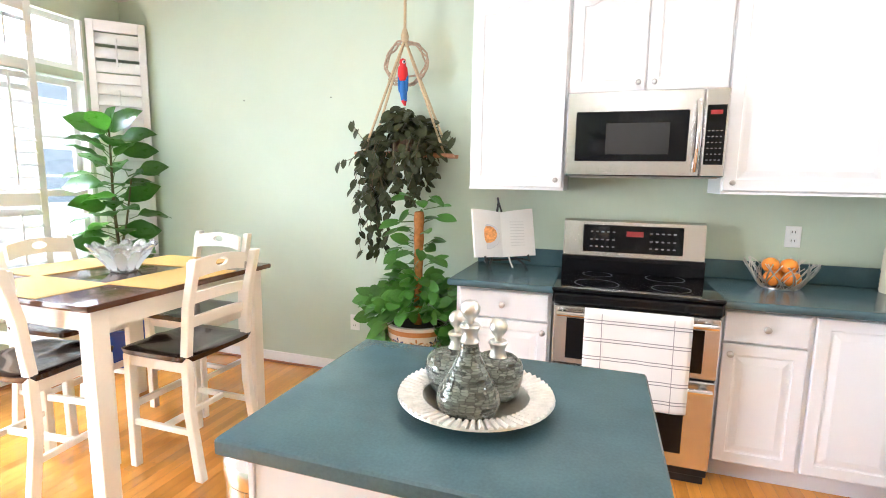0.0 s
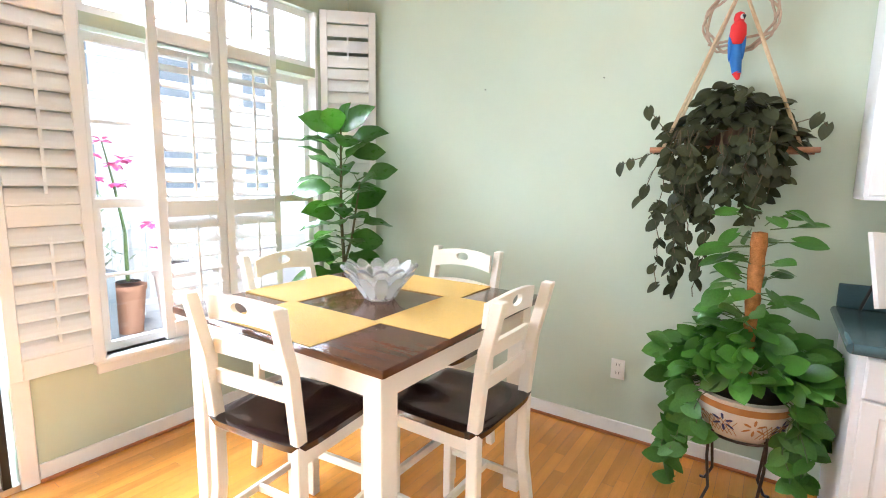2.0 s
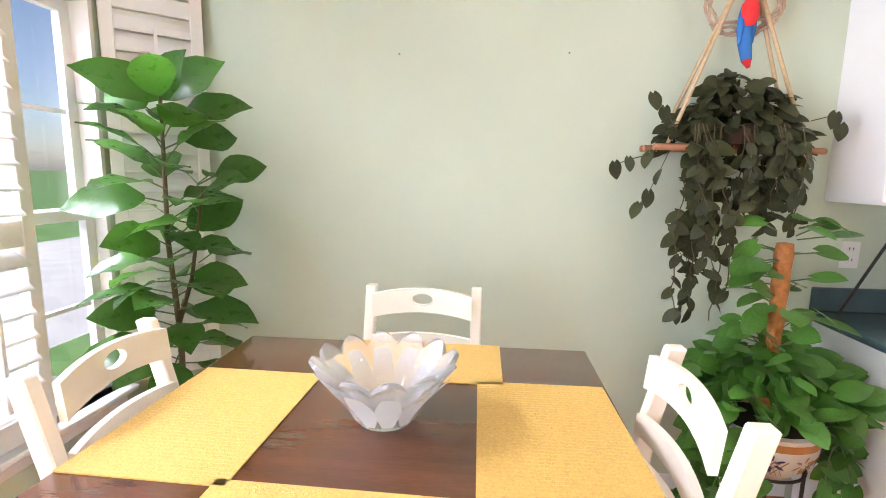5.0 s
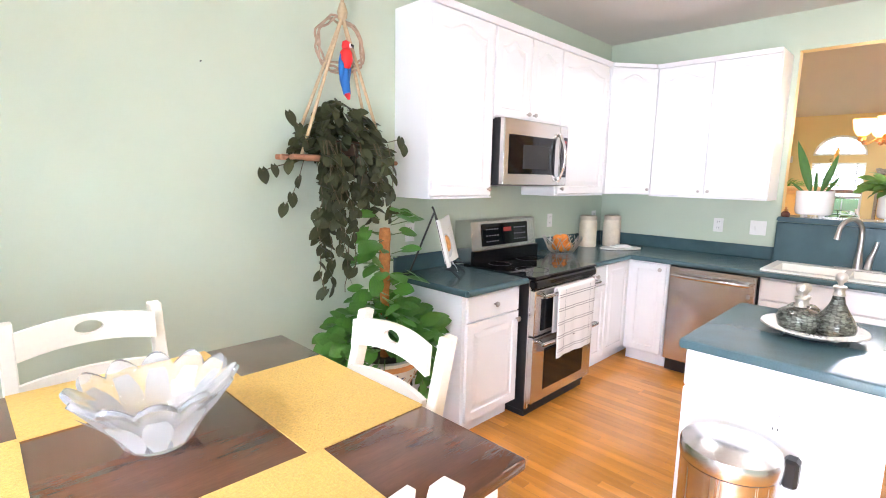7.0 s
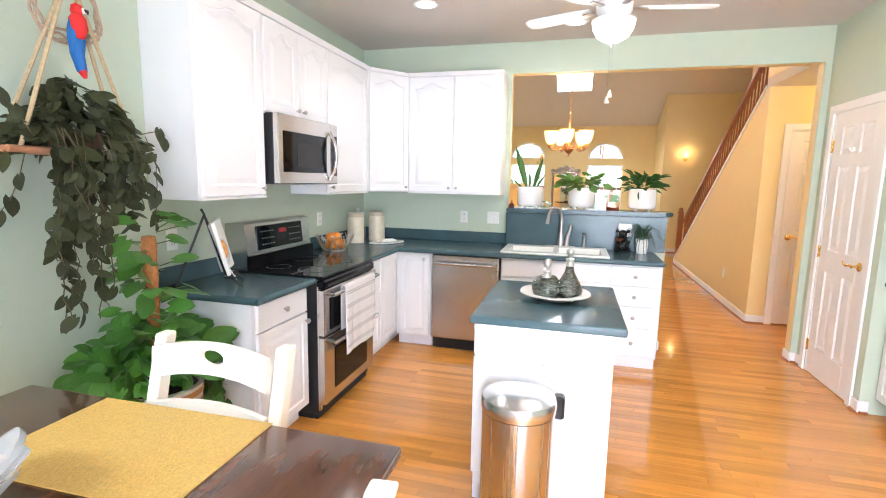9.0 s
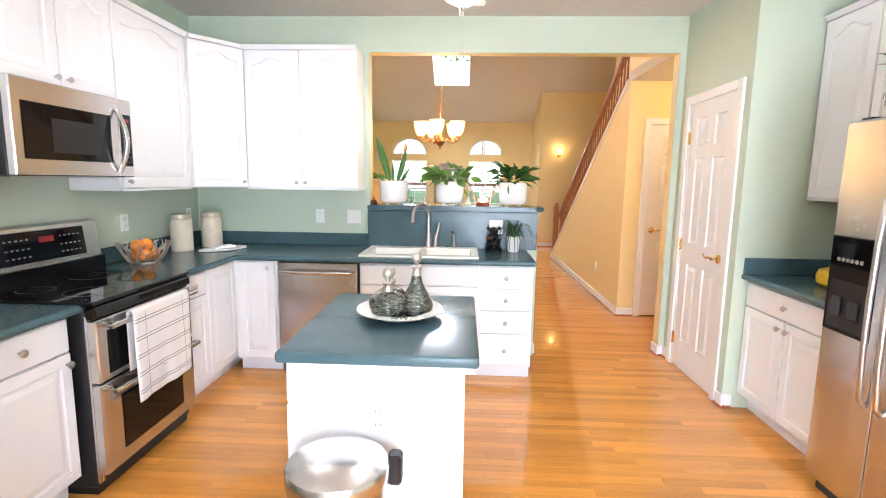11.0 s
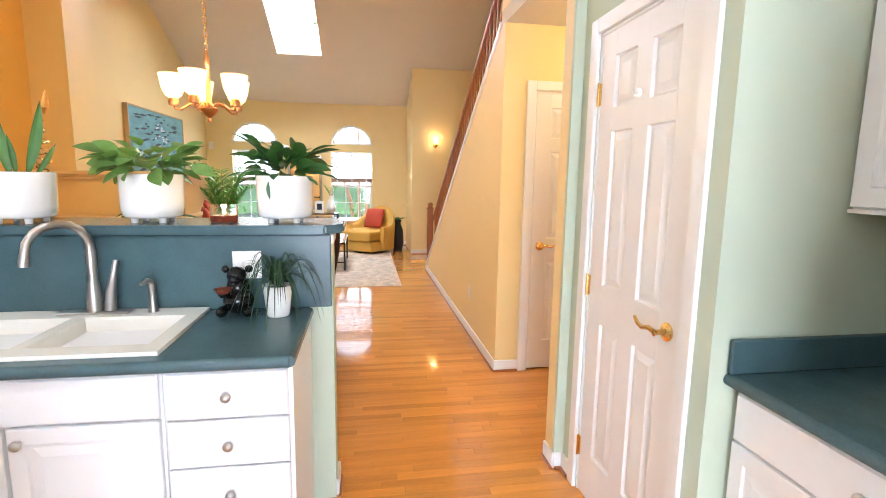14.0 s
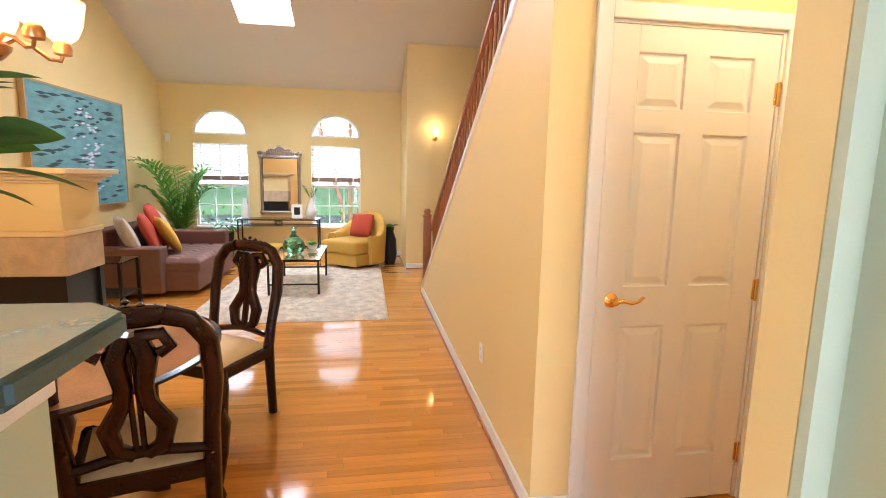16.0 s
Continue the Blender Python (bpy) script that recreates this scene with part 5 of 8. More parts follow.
    part("tail", tube([(0.0, 0.02, 0.0), (0.0, 0.015, -0.09), (0.012, 0.005, -0.175)], [0.030, 0.030, 0.022], 8), bl, pr, smooth=60)
    part("tail_tip", tube([(0.010, 0.004, -0.17), (0.018, -0.004, -0.205)], [0.022, 0.008], 8), red, pr, smooth=60)
    for s in (-1, 1):
        part("foot", lathe([(0, -0.03), (0.012, -0.03), (0.01, -0.005), (0, -0.005)], 8, m=Matrix.Translation((s * 0.016, 0.02, 0))), TWIG, pr)


hanging_plant()


def pothos():
    cx, cy = -1.145, 3.02
    th = thing("pothos_plant", (cx, cy, 0), "leafy pothos in a patterned pot on an iron stand", "plant")
    iron = mat("wrought_iron", (0.06, 0.045, 0.035), 0.5, 0.6, var=0.2)
    for k in range(4):
        a = math.pi / 4 + k * math.pi / 2
        c, s = math.cos(a), math.sin(a)
        part("stand_leg", tube([(c * 0.15, s * 0.15, 0.40), (c * 0.15, s * 0.15, 0.25), (c * 0.13, s * 0.13, 0.10), (c * 0.17, s * 0.17, 0.02), (c * 0.20, s * 0.20, 0.008)], 0.007, 6), iron, th, smooth=60)
    part("stand_ring", tube([(0.152 * math.cos(i * math.pi / 12), 0.152 * math.sin(i * math.pi / 12), 0.37) for i in range(25)], 0.006, 6), iron, th)
    talav = mat("pot_white_glaze", (0.72, 0.68, 0.60), 0.3, var=0.08)
    pot = part("pot", lathe([(0, 0.345), (0.10, 0.345), (0.145, 0.39), (0.185, 0.47), (0.19, 0.54), (0.20, 0.555), (0.18, 0.56), (0.17, 0.53), (0, 0.52)], 32), talav, th, "hand-painted patterned ceramic pot", smooth=50)
    navy, rust = mat("navy_glaze", (0.02, 0.03, 0.12), 0.3), mat("rust_glaze", (0.45, 0.20, 0.06), 0.4)
    part("soil", lathe([(0.172, 0.531), (0.09, 0.54), (0, 0.535)], 16), SOIL, th)
    part("painted_band", lathe([(0.1905, 0.505), (0.1925, 0.535)], 32), rust, pot)
    for k in range(5):
        a0 = k * 2 * math.pi / 5
        b = bmesh.new()
        for i in range(6):
            for e in (-1, 1):
                line = []
                for j in range(5):
                    u = j / 4
                    a = a0 + 0.24 + (0.07 * i + e * 0.15 * (u - 0.5)) * 1.6
                    r = 0.1475 + 0.0395 * u
                    line.append((r * math.cos(a), r * math.sin(a), 0.395 + 0.075 * u))
                tube(line, 0.0016, 4, bm=b)
        part("painted_lattice", b, rust, pot)
    for k in range(10):
        a = k * math.pi / 5
        b = bmesh.new()
        for j in range(6):
            q = j * math.pi / 3
            lathe([(0, 0.0), (0.006, 0.0), (0, 0.002)], 6, bm=b, m=Matrix.Translation((0.03 * math.cos(q), 0.03 * math.sin(q), 0)) @ Matrix.Rotation(q, 4, "Z") @ Matrix.Diagonal((3.2, 1, 1, 1)))
        part("painted_flower", b, navy if k % 2 else rust, pot).matrix_basis = Matrix.Rotation(a, 4, "Z") @ Matrix.Translation((0.181, 0, 0.455)) @ pose(0, 0, 0, 0, 112, 0)
    moss = mat("coir_pole", (0.42, 0.17, 0.05), 0.95, var=0.4, scale=40, bump=1.0, fine=200)
    b = lathe([(0, 0.53), (0.024, 0.53), (0.026, 0.7), (0.025, 0.9), (0.031, 0.96), (0.026, 1.0), (0.032, 1.08), (0.028, 1.14), (0.033, 1.2), (0.028, 1.245), (0, 1.25)], 14)
    part("coir_pole", b, moss, th, "rust-brown coir support pole", smooth=60)
    me = leaf_mesh("leaf", POTHOS, 0.86, 1.0, 0.16, 0.10, 7)

    def ok(p):
        return Vector((p.x, min(p.y, NORTH - 0.03 - cy), p.z))
    inner = []
    for i in range(280):
        a, r = rnd.uniform(0, 2 * math.pi), rnd.random() ** 0.55
        z = 0.62 + 0.17 * (1 - r) + rnd.uniform(-0.05, 0.10)
        if math.sin(a) < -0.2 and abs(math.cos(a)) < 0.8:
            z = max(z, 0.66)
        p = ok(Vector((0.34 * r * math.cos(a), 0.26 * r * math.sin(a), z)))
        w = (math.cos(a) + rnd.uniform(-0.5, 0.5), math.sin(a) * 0.7 - 0.25 + rnd.uniform(-0.4, 0.4), rnd.uniform(-0.6, 0.55))
        q = (p, w, rnd.uniform(0.058, 0.102), (rnd.uniform(-0.7, 0.7), rnd.uniform(-1.3, 0.1), 0.8), rnd.uniform(-0.6, 0.6))
        if i % 2:
            put_leaf(th, me, *q)
        else:
            inner.append(leaf_pose(*q))
    for i in range(48):
        a, z = rnd.uniform(0, 2 * math.pi), 0.76 + 0.55 * rnd.random()
        p = ok(Vector((0.035 * math.cos(a), 0.035 * math.sin(a), z)))
        w = Vector((math.cos(a), math.sin(a) * 0.7 - 0.15, rnd.uniform(-0.1, 0.6)))
        q = ok(p + w.normalized() * rnd.uniform(0.05, 0.13))
        part("leaf_stalk", tube([p, q], 0.0025, 4), GSTEM, th)
        put_leaf(th, me, q, w + Vector((0, 0, rnd.uniform(-0.8, 0.0))), rnd.uniform(0.065, 0.105), up=(rnd.uniform(-0.5, 0.5), -0.5, 0.9), roll=rnd.uniform(-0.5, 0.5))
    for i in range(17):
        a = rnd.choice((rnd.uniform(-3.3, -2.3), rnd.uniform(-3.3, -2.2), rnd.uniform(-0.7, 0.2)))
        pts = [Vector((0.17 * math.cos(a), 0.17 * math.sin(a), 0.58)), Vector((0.24 * math.cos(a), 0.23 * math.sin(a), 0.55))]
        for j in range(rnd.randint(2, 8) if a < -1.5 else rnd.randint(2, 5)):
            pts.append(pts[-1] + Vector((rnd.uniform(-0.025, 0.025) + 0.006 * math.cos(a), rnd.uniform(-0.015, 0.015), -0.06)))
        pts = [ok(p) for p in pts]
        part("vine", tube(pts, 0.003, 4), GSTEM, th)
        for p in pts[1:]:
            for s in (-1, 1):
                if rnd.random() < 0.5:
                    put_leaf(th, me, p, (s * 0.8 + 0.3 * math.cos(a), rnd.uniform(-0.8, 0.0), rnd.uniform(-0.9, 0.3)), rnd.uniform(0.06, 0.10), up=(rnd.uniform(-0.6, 0.6), -0.8, 0.7), roll=rnd.uniform(-0.6, 0.6))
    leaf_mass(th, me, inner)


pothos()

# ---- things on the dining table ----
MATY = mat("woven_straw", (0.634, 0.41, 0.101), 0.5, var=0.22, scale=170, bump=0.9, fine=380)
for x0, y0, x1, y1, r in ((-2.268, 1.855, -1.940, 2.345, 1), (-3.032, 1.85, -2.70, 2.34, -1), (-2.70, 2.325, -2.205, 2.624, 0.6), (-2.73, 1.542, -2.234, 1.862, -0.8)):
    t = thing("placemat", pose((x0 + x1) / 2, (y0 + y1) / 2, TZ + 0.0005, 0, 0, r), "yellow woven straw placemat on the table", "placemat", "placemats")
    w, d = (x1 - x0) / 2, (y1 - y0) / 2
    b = bmesh.new()
    n = 40
    for i in range(n):
        if w < d:
            box(-w, -d + 2 * d * i / n, 0, w, -d + 2 * d * (i + 0.93) / n, 0.003, bm=b)
        else:
            box(-w + 2 * w * i / n, -d, 0, -w + 2 * w * (i + 0.93) / n, d, 0.003, bm=b)
    part("straw_ribs", b, MATY, t)
    part("backing", box(-w + 0.001, -d + 0.001, 0.0002, w - 0.001, d - 0.001, 0.0026), MATY, t)


def crystal_bowl():
    th = thing("glass_bowl", (-2.475, 2.125, TZ + 0.001), "clear fluted crystal bowl with frosted petals", "bowl")
    b = bmesh.new()
    seg, prof = 96, [(0.062, 0.0), (0.07, 0.012), (0.085, 0.05), (0.115, 0.09), (0.152, 0.118)]
    inner = [(r - 0.008, z + 0.008) for r, z in prof[::-1]]
    rings = []
    for q, (r, z) in enumerate(prof + inner):
        f = max(0, (z - 0.01) / 0.11)
        ring = []
        for i in range(seg):
            a = 2 * math.pi * i / seg
            pet = abs(math.sin(a * 6))
            rr = r * (1 + 0.15 * f * pet - 0.05 * f)
            ring.append(b.verts.new((rr * math.cos(a), rr * math.sin(a), z + 0.026 * f * pet)))
        rings.append(ring)
    for r, s in zip(rings, rings[1:]):
        for i in range(seg):
            b.faces.new((r[i], r[(i + 1) % seg], s[(i + 1) % seg], s[i]))
    b.faces.new(rings[0])
    b.faces.new(rings[-1])
    part("bowl", b, mat("crystal", (0.96, 0.965, 0.97), 0.04, trans=0.82, var=0.02, bump=0.0, ior=1.5), th, smooth=50)
    fr = mat("frosted_petal", (0.93, 0.93, 0.93), 0.25, trans=0.66, var=0.03)
    for k in range(12):
        a = (k + 0.5) * math.pi / 6
        pb = bmesh.new()
        put = []
        for i in range(6):
            t = i / 5
            r, z = 0.066 + 0.078 * t ** 1.4, 0.012 + 0.100 * t
            w = 0.025 * math.sin(math.pi * (0.10 + 0.72 * t)) + 0.003
            put.append([pb.verts.new((r + 0.006, s * w, z)) for s in (-1, 0, 1)])
        for r1, r2 in zip(put, put[1:]):
            for s in (0, 1):
                pb.faces.new((r1[s], r1[s + 1], r2[s + 1], r2[s]))
        ob = part("frosted_petal", pb, fr, th, smooth=180)
        ob.matrix_basis = Matrix.Rotation(a, 4, "Z")


crystal_bowl()

# ---- things on the island ----
SILVER = mat("hammered_silver", (0.70, 0.67, 0.62), 0.3, 1.0, var=0.12, scale=30, bump=0.25, fine=80)


def mosaic():
    """Small mirror-like glass tiles in rows, each with a tone of its own, in dark joints."""
    m = mat("mosaic_glass", (0.2, 0.2, 0.15), 0.10, 0.55, var=0.5, scale=38, bump=0.0, coat=0.5)
    nt = m.node_tree
    n, ln = nt.nodes, nt.links
    tc, mp = n.new("ShaderNodeTexCoord"), n.new("ShaderNodeMapping")
    mp.inputs["Scale"].default_value = (60, 60, 190)
    ln.new(tc.outputs["Object"], mp.inputs[0])
    tile, edge = n.new("ShaderNodeTexVoronoi"), n.new("ShaderNodeTexVoronoi")
    edge.feature = "DISTANCE_TO_EDGE"
    for v in (tile, edge):
        v.inputs["Scale"].default_value = 1.0
        v.inputs["Randomness"].default_value = 0.55
        ln.new(mp.outputs[0], v.inputs["Vector"])
    tone = n.new("ShaderNodeValToRGB")
    for pos, col in ((0.0, (0.03, 0.03, 0.018, 1)), (0.45, (0.07, 0.068, 0.04, 1)), (0.8, (0.12, 0.12, 0.08, 1)), (1.0, (0.30, 0.32, 0.27, 1))):
        e = tone.color_ramp.elements[0] if pos == 0.0 else tone.color_ramp.elements[1] if pos == 1.0 else tone.color_ramp.elements.new(pos)
        e.position, e.color = pos, col
    ln.new(tile.outputs["Color"], tone.inputs[0])
    joint = n.new("ShaderNodeMapRange")
    joint.inputs[1].default_value, joint.inputs[2].default_value = 0.02, 0.10
    joint.inputs[3].default_value = 0.35
    ln.new(edge.outputs["Distance"], joint.inputs[0])
    mul = n.new("ShaderNodeVectorMath")
    mul.operation = "SCALE"
    ln.new(tone.outputs[0], mul.inputs[0])
    ln.new(joint.outputs[0], mul.inputs["Scale"])
    p = n["Principled BSDF"]
    ln.new(mul.outputs[0], p.inputs["Base Color"])
    b = n.new("ShaderNodeBump")
    b.inputs["Strength"].default_value, b.inputs["Distance"].default_value = 0.6, 0.003
    add = n.new("ShaderNodeMath")
    add.operation = "MULTIPLY_ADD"
    add.inputs[1].default_value = 0.5
    ln.new(tile.outputs["Distance"], add.inputs[0])
    ln.new(joint.outputs[0], add.inputs[2])
    ln.new(add.outputs[0], b.inputs["Height"])
    ln.new(b.outputs[0], p.inputs["Normal"])
    return m


MOSAIC = mosaic()
th = thing("serving_tray", pose(-0.335, 1.265, 0.919) @ Matrix.Scale(0.87, 4), "round silver tray with a pale ribbed rim", "tray")
part("dish", lathe([(0, 0.012), (0.10, 0.012), (0.125, 0.014), (0.14, 0.028), (0.205, 0.040), (0.207, 0.036), (0.14, 0.018), (0.12, 0.004), (0.10, 0.004), (0, 0.006)], 48), SILVER, th, smooth=50)
b = bmesh.new()
for k in range(60):
    a = k * 2 * math.pi / 60
    c, s = math.cos(a), math.sin(a)
    tube([(0.142 * c, 0.142 * s, 0.030), (0.204 * c, 0.204 * s, 0.041)], 0.0065, 5, bm=b)
part("ribbed_rim", b, mat("pearl_shell", (0.78, 0.74, 0.69), 0.35, 0.1, var=0.15, scale=40), th, "pale pearly ribs")
for k in range(3):
    a = k * 2.09
    part("foot", lathe([(0, 0), (0.012, 0), (0.009, 0.008), (0, 0.008)], 8, m=Matrix.Translation((0.11 * math.cos(a), 0.11 * math.sin(a), 0))), NICKEL, th)
for x, y, r, h, slim in ((-0.062, 0.05, 0.074, 0.108, 0), (0.042, 0.052, 0.060, 0.098, 0), (0.0, -0.066, 0.064, 0.165, 1)):
    d = thing("decanter", (-0.335 + x * 0.95, 1.26 + y * 0.95, 0.918 + 0.0125), "mosaic glass decanter with a silver ball stopper" if not slim else "tall tapered mosaic decanter with a silver ball stopper", "decanter", "decanters on the tray")
    if slim:
        pr = [(0, 0), (r * 0.8, 0), (r * 1.03, 0.015), (r * 1.1, 0.035), (r * 1.02, 0.06), (r * 0.8, 0.085), (r * 0.55, 0.112), (r * 0.38, 0.135), (0.02, h - 0.01), (0.019, h)]
    else:
        pr = [(0, 0), (r * 0.7, 0), (r * 0.85, 0.012), (r, 0.045), (r * 1.03, 0.068), (r * 0.95, 0.085), (r * 0.72, 0.097), (0.028, h - 0.004), (0.02, h)]
    part("bottle", lathe(pr, 28), MOSAIC, d, smooth=60)
    part("collar", lathe([(0.018, h - 0.004), (0.022, h), (0.019, h + 0.005), (0.016, h + 0.018), (0.023, h + 0.033), (0.02, h + 0.038), (0, h + 0.039)], 18), SILVER, d, smooth=50)
    part("stopper", lathe([(0.008, h + 0.038), (0.009, h + 0.048), (0.015, h + 0.055), (0.021, h + 0.066), (0.021, h + 0.076), (0.014, h + 0.087), (0, h + 0.091)], 24), SILVER, d, smooth=60)


def trash_can():
    th = thing("trash_can", (-0.955, 1.37, 0), "round stainless pedal bin with domed lid", "trash can")
    part("body", lathe([(0, 0.02), (0.148, 0.02), (0.15, 0.03), (0.15, 0.585), (0.0, 0.585)], 48), STEELV, th, smooth=40)
    part("base_ring", lathe([(0, 0), (0.153, 0), (0.153, 0.028), (0, 0.028)], 48), BLACK, th, smooth=40)
    part("lid", lathe([(0.153, 0.588), (0.155, 0.60), (0.155, 0.632), (0.15, 0.642), (0.10, 0.662), (0.05, 0.668), (0, 0.670)], 48), STEEL, th, smooth=40)
    part("lid_seam", lathe([(0.151, 0.584), (0.1515, 0.589)], 48), BLACK, th)
    part("hinge", box(0.05, -0.185, 0.53, 0.11, -0.14, 0.63, 0.01), BLACK, th)
    part("pedal", box(-0.19, -0.04, 0.012, -0.14, 0.04, 0.024, 0.004), BLACK, th)


trash_can()


# ---- outlets and switches ----
def wall_plate(m, kind, w=0.075):
    th = thing("wall_outlet" if kind == "outlet" else "light_switch", m, "white duplex wall outlet" if kind == "outlet" else "white double rocker light switch plate", "outlet" if kind == "outlet" else "switch")
    part("plate", box(-w / 2, -0.006, -0.058, w / 2, 0, 0.058, 0.002), PLASTIC, th)
    if kind == "outlet":
        for z in (-0.024, 0.024):
            f = part("socket", box(-0.017, -0.009, z - 0.015, 0.017, -0.005, z + 0.015, 0.003), PLASTIC, th)
            [part("slot", box(sx - 0.0015, -0.0096, z - 0.003, sx + 0.0015, -0.0085, z + 0.009), BLACK, f) for sx in (-0.0075, 0.0075)]
    else:
        for x in (-0.023, 0.023):
            part("rocker", box(x - 0.008, -0.012, -0.02, x + 0.008, -0.005, 0.02, 0.002), PLASTIC, th)


wall_plate(pose(-1.755, NORTH, 0.396), "outlet")
wall_plate(pose(-0.70, NORTH, 1.165), "outlet")
wall_plate(pose(0.918, NORTH, 1.165), "outlet")
wall_plate(pose(1.70, NORTH, 1.165), "outlet")
wall_plate(pose(EAST, 2.252, 1.163, 0, 0, -90), "outlet")
wall_plate(pose(EAST, 1.958, 1.163, 0, 0, -90), "switch", 0.115)
wall_plate(pose(1.762, 0.742, 1.105, 0, 0, -90), "switch", 0.115)
wall_plate(pose(IX0 + 0.045, 1.283, 0.68, 0, 0, -90), "outlet")

wall_plate(pose(4.1, STAIR_Y, 0.40, 0, 0, 180), "outlet")
# nails in the wall
for x in (-1.93, -2.664):
    t = thing("nail", pose(x, NORTH, 2.002), "small dark nail in the bare wall", "nail")
    part("shank", lathe([(0, 0), (0.003, 0), (0.003, 0.012), (0.0, 0.012)], 6, m=pose(0, 0, 0, 90)), BLACK, t)

# ---- things on the counters ----
def cookbook():
    th = thing("cookbook_stand", pose(-0.64, 3.08, C1 + 0.0005, 0, 0, 36) @ Matrix.Scale(1.25, 4), "black wire easel that holds a cookbook", "book stand")
    part("wire", tube([(-0.09, -0.10, 0.004), (-0.09, -0.07, 0.03), (-0.06, -0.03, 0.06), (0.0, 0.05, 0.32), (0.0, 0.06, 0.34)], 0.005, 6), BLACK, th)
    part("wire", tube([(0.09, -0.10, 0.004), (0.09, -0.07, 0.03), (0.06, -0.03, 0.06), (0.0, 0.05, 0.32)], 0.005, 6), BLACK, th)
    part("rest", tube([(-0.11, -0.065, 0.075), (-0.11, -0.085, 0.05), (-0.10, -0.03, 0.05), (0.10, -0.03, 0.05), (0.11, -0.085, 0.05), (0.11, -0.065, 0.075)], 0.005, 6), BLACK, th)
    part("back_leg", tube([(0, 0.05, 0.31), (0, 0.17, 0.004)], 0.005, 6), BLACK, th)
    bk = thing("open_cookbook", pose(-0.623, 3.057, C1 + 0.078, -14, 0, 36) @ Matrix.Scale(1.25, 4), "open cookbook with a pasta photo on the page", "book")
    pg = mat("book_paper", (0.78, 0.77, 0.75), 0.7, var=0.03)
    for s in (-1, 1):
        b = bmesh.new()
        n = 8
        f, k = [], []
        for i in range(n + 1):
            u = i / n
            y = -0.035 * u - 0.012 * math.sin(math.pi * u)
            f.append([b.verts.new((s * 0.155 * u, y, z)) for z in (0, 0.215 + 0.012 * u)])
            k.append([b.verts.new((s * 0.157 * u, y + 0.014, z)) for z in (0, 0.215 + 0.012 * u)])
        for i in range(n):
            b.faces.new((f[i][0], f[i + 1][0], f[i + 1][1], f[i][1]))
            b.faces.new((k[i][0], k[i + 1][0], k[i + 1][1], k[i][1]))
            for z in (0, 1):
                b.faces.new((f[i][z], f[i + 1][z], k[i + 1][z], k[i][z]))
        b.faces.new((f[n][0], f[n][1], k[n][1], k[n][0]))
        p = part("page_block", b, pg, bk)
        if s < 0:
            pl = part("photo_plate", lathe([(0, 0), (0.058, 0), (0.056, 0.001), (0, 0.001)], 24, m=Matrix.Translation((-0.085, -0.0335, 0.095)) @ pose(0, 0, 0, 90, 0, -12)), mat("photo_grey", (0.52, 0.54, 0.56), 0.6), p)
            part("photo_pasta", lathe([(0, 0), (0.04, 0), (0.03, 0.002), (0, 0.0035)], 14, m=Matrix.Translation((-0.082, -0.0355, 0.105)) @ pose(0, 0, 0, 90, 0, -12)), mat("photo_pasta", (0.62, 0.28, 0.08), 0.7, var=0.6, scale=90), p)
        else:
            tb = bmesh.new()
            for i in range(9):
                box(0.03, -0.0335, 0.05 + i * 0.014, 0.12, -0.0325, 0.0525 + i * 0.014, bm=tb)
            part("text_lines", tb, mat("faint_ink", (0.62, 0.61, 0.60), 0.8), p).matrix_basis = pose(0, 0, 0)
    part("ribbon", tube([(0.02, -0.02, 0.0), (0.022, -0.03, -0.03), (0.03, -0.035, -0.055)], 0.004, 5), pg, bk)


cookbook()


def fruit_basket():
    th = thing("wire_fruit_bowl", pose(0.816, 3.13, C1 + 0.0005) @ Matrix.Scale(1.12, 4), "woven silver wire bowl on the counter", "bowl")
    b = bmesh.new()
    for k in range(2):
        for i in range(22):
            a = i * 2 * math.pi / 22 + k * 0.1
            pts = []
            for j in range(7):
                t = j / 6
                r = 0.07 + 0.07 * t ** 0.8 + 0.008 * k
                an = a + (0.5 if i % 2 else -0.5) * t * (1 + 0.3 * k)
                pts.append((r * math.cos(an), r * math.sin(an), 0.005 + 0.115 * t + 0.006 * math.sin(i * 2 + j)))
            tube(pts, 0.0028, 4, bm=b)
    part("wire_weave", b, SILVER, th)
    part("base_ring", lathe([(0.06, 0), (0.075, 0), (0.075, 0.006), (0.06, 0.006)], 24), SILVER, th)
    om = mat("orange_peel", (0.80, 0.27, 0.03), 0.45, var=0.12, bump=0.3, fine=250)
    for x, y, z in ((-0.045, -0.035, 0.052), (0.047, -0.03, 0.052), (0.0, 0.05, 0.052), (-0.04, 0.02, 0.112), (0.04, 0.01, 0.112)):
        t = thing("orange", (0.816 + x, 3.13 + y, C1 + z), "whole orange in the wire bowl", "orange", "oranges")
        part("peel", lathe([(0, -0.041), (0.023, -0.034), (0.039, -0.013), (0.041, 0.006), (0.032, 0.027), (0.013, 0.039), (0, 0.040)], 16), om, t, smooth=180)


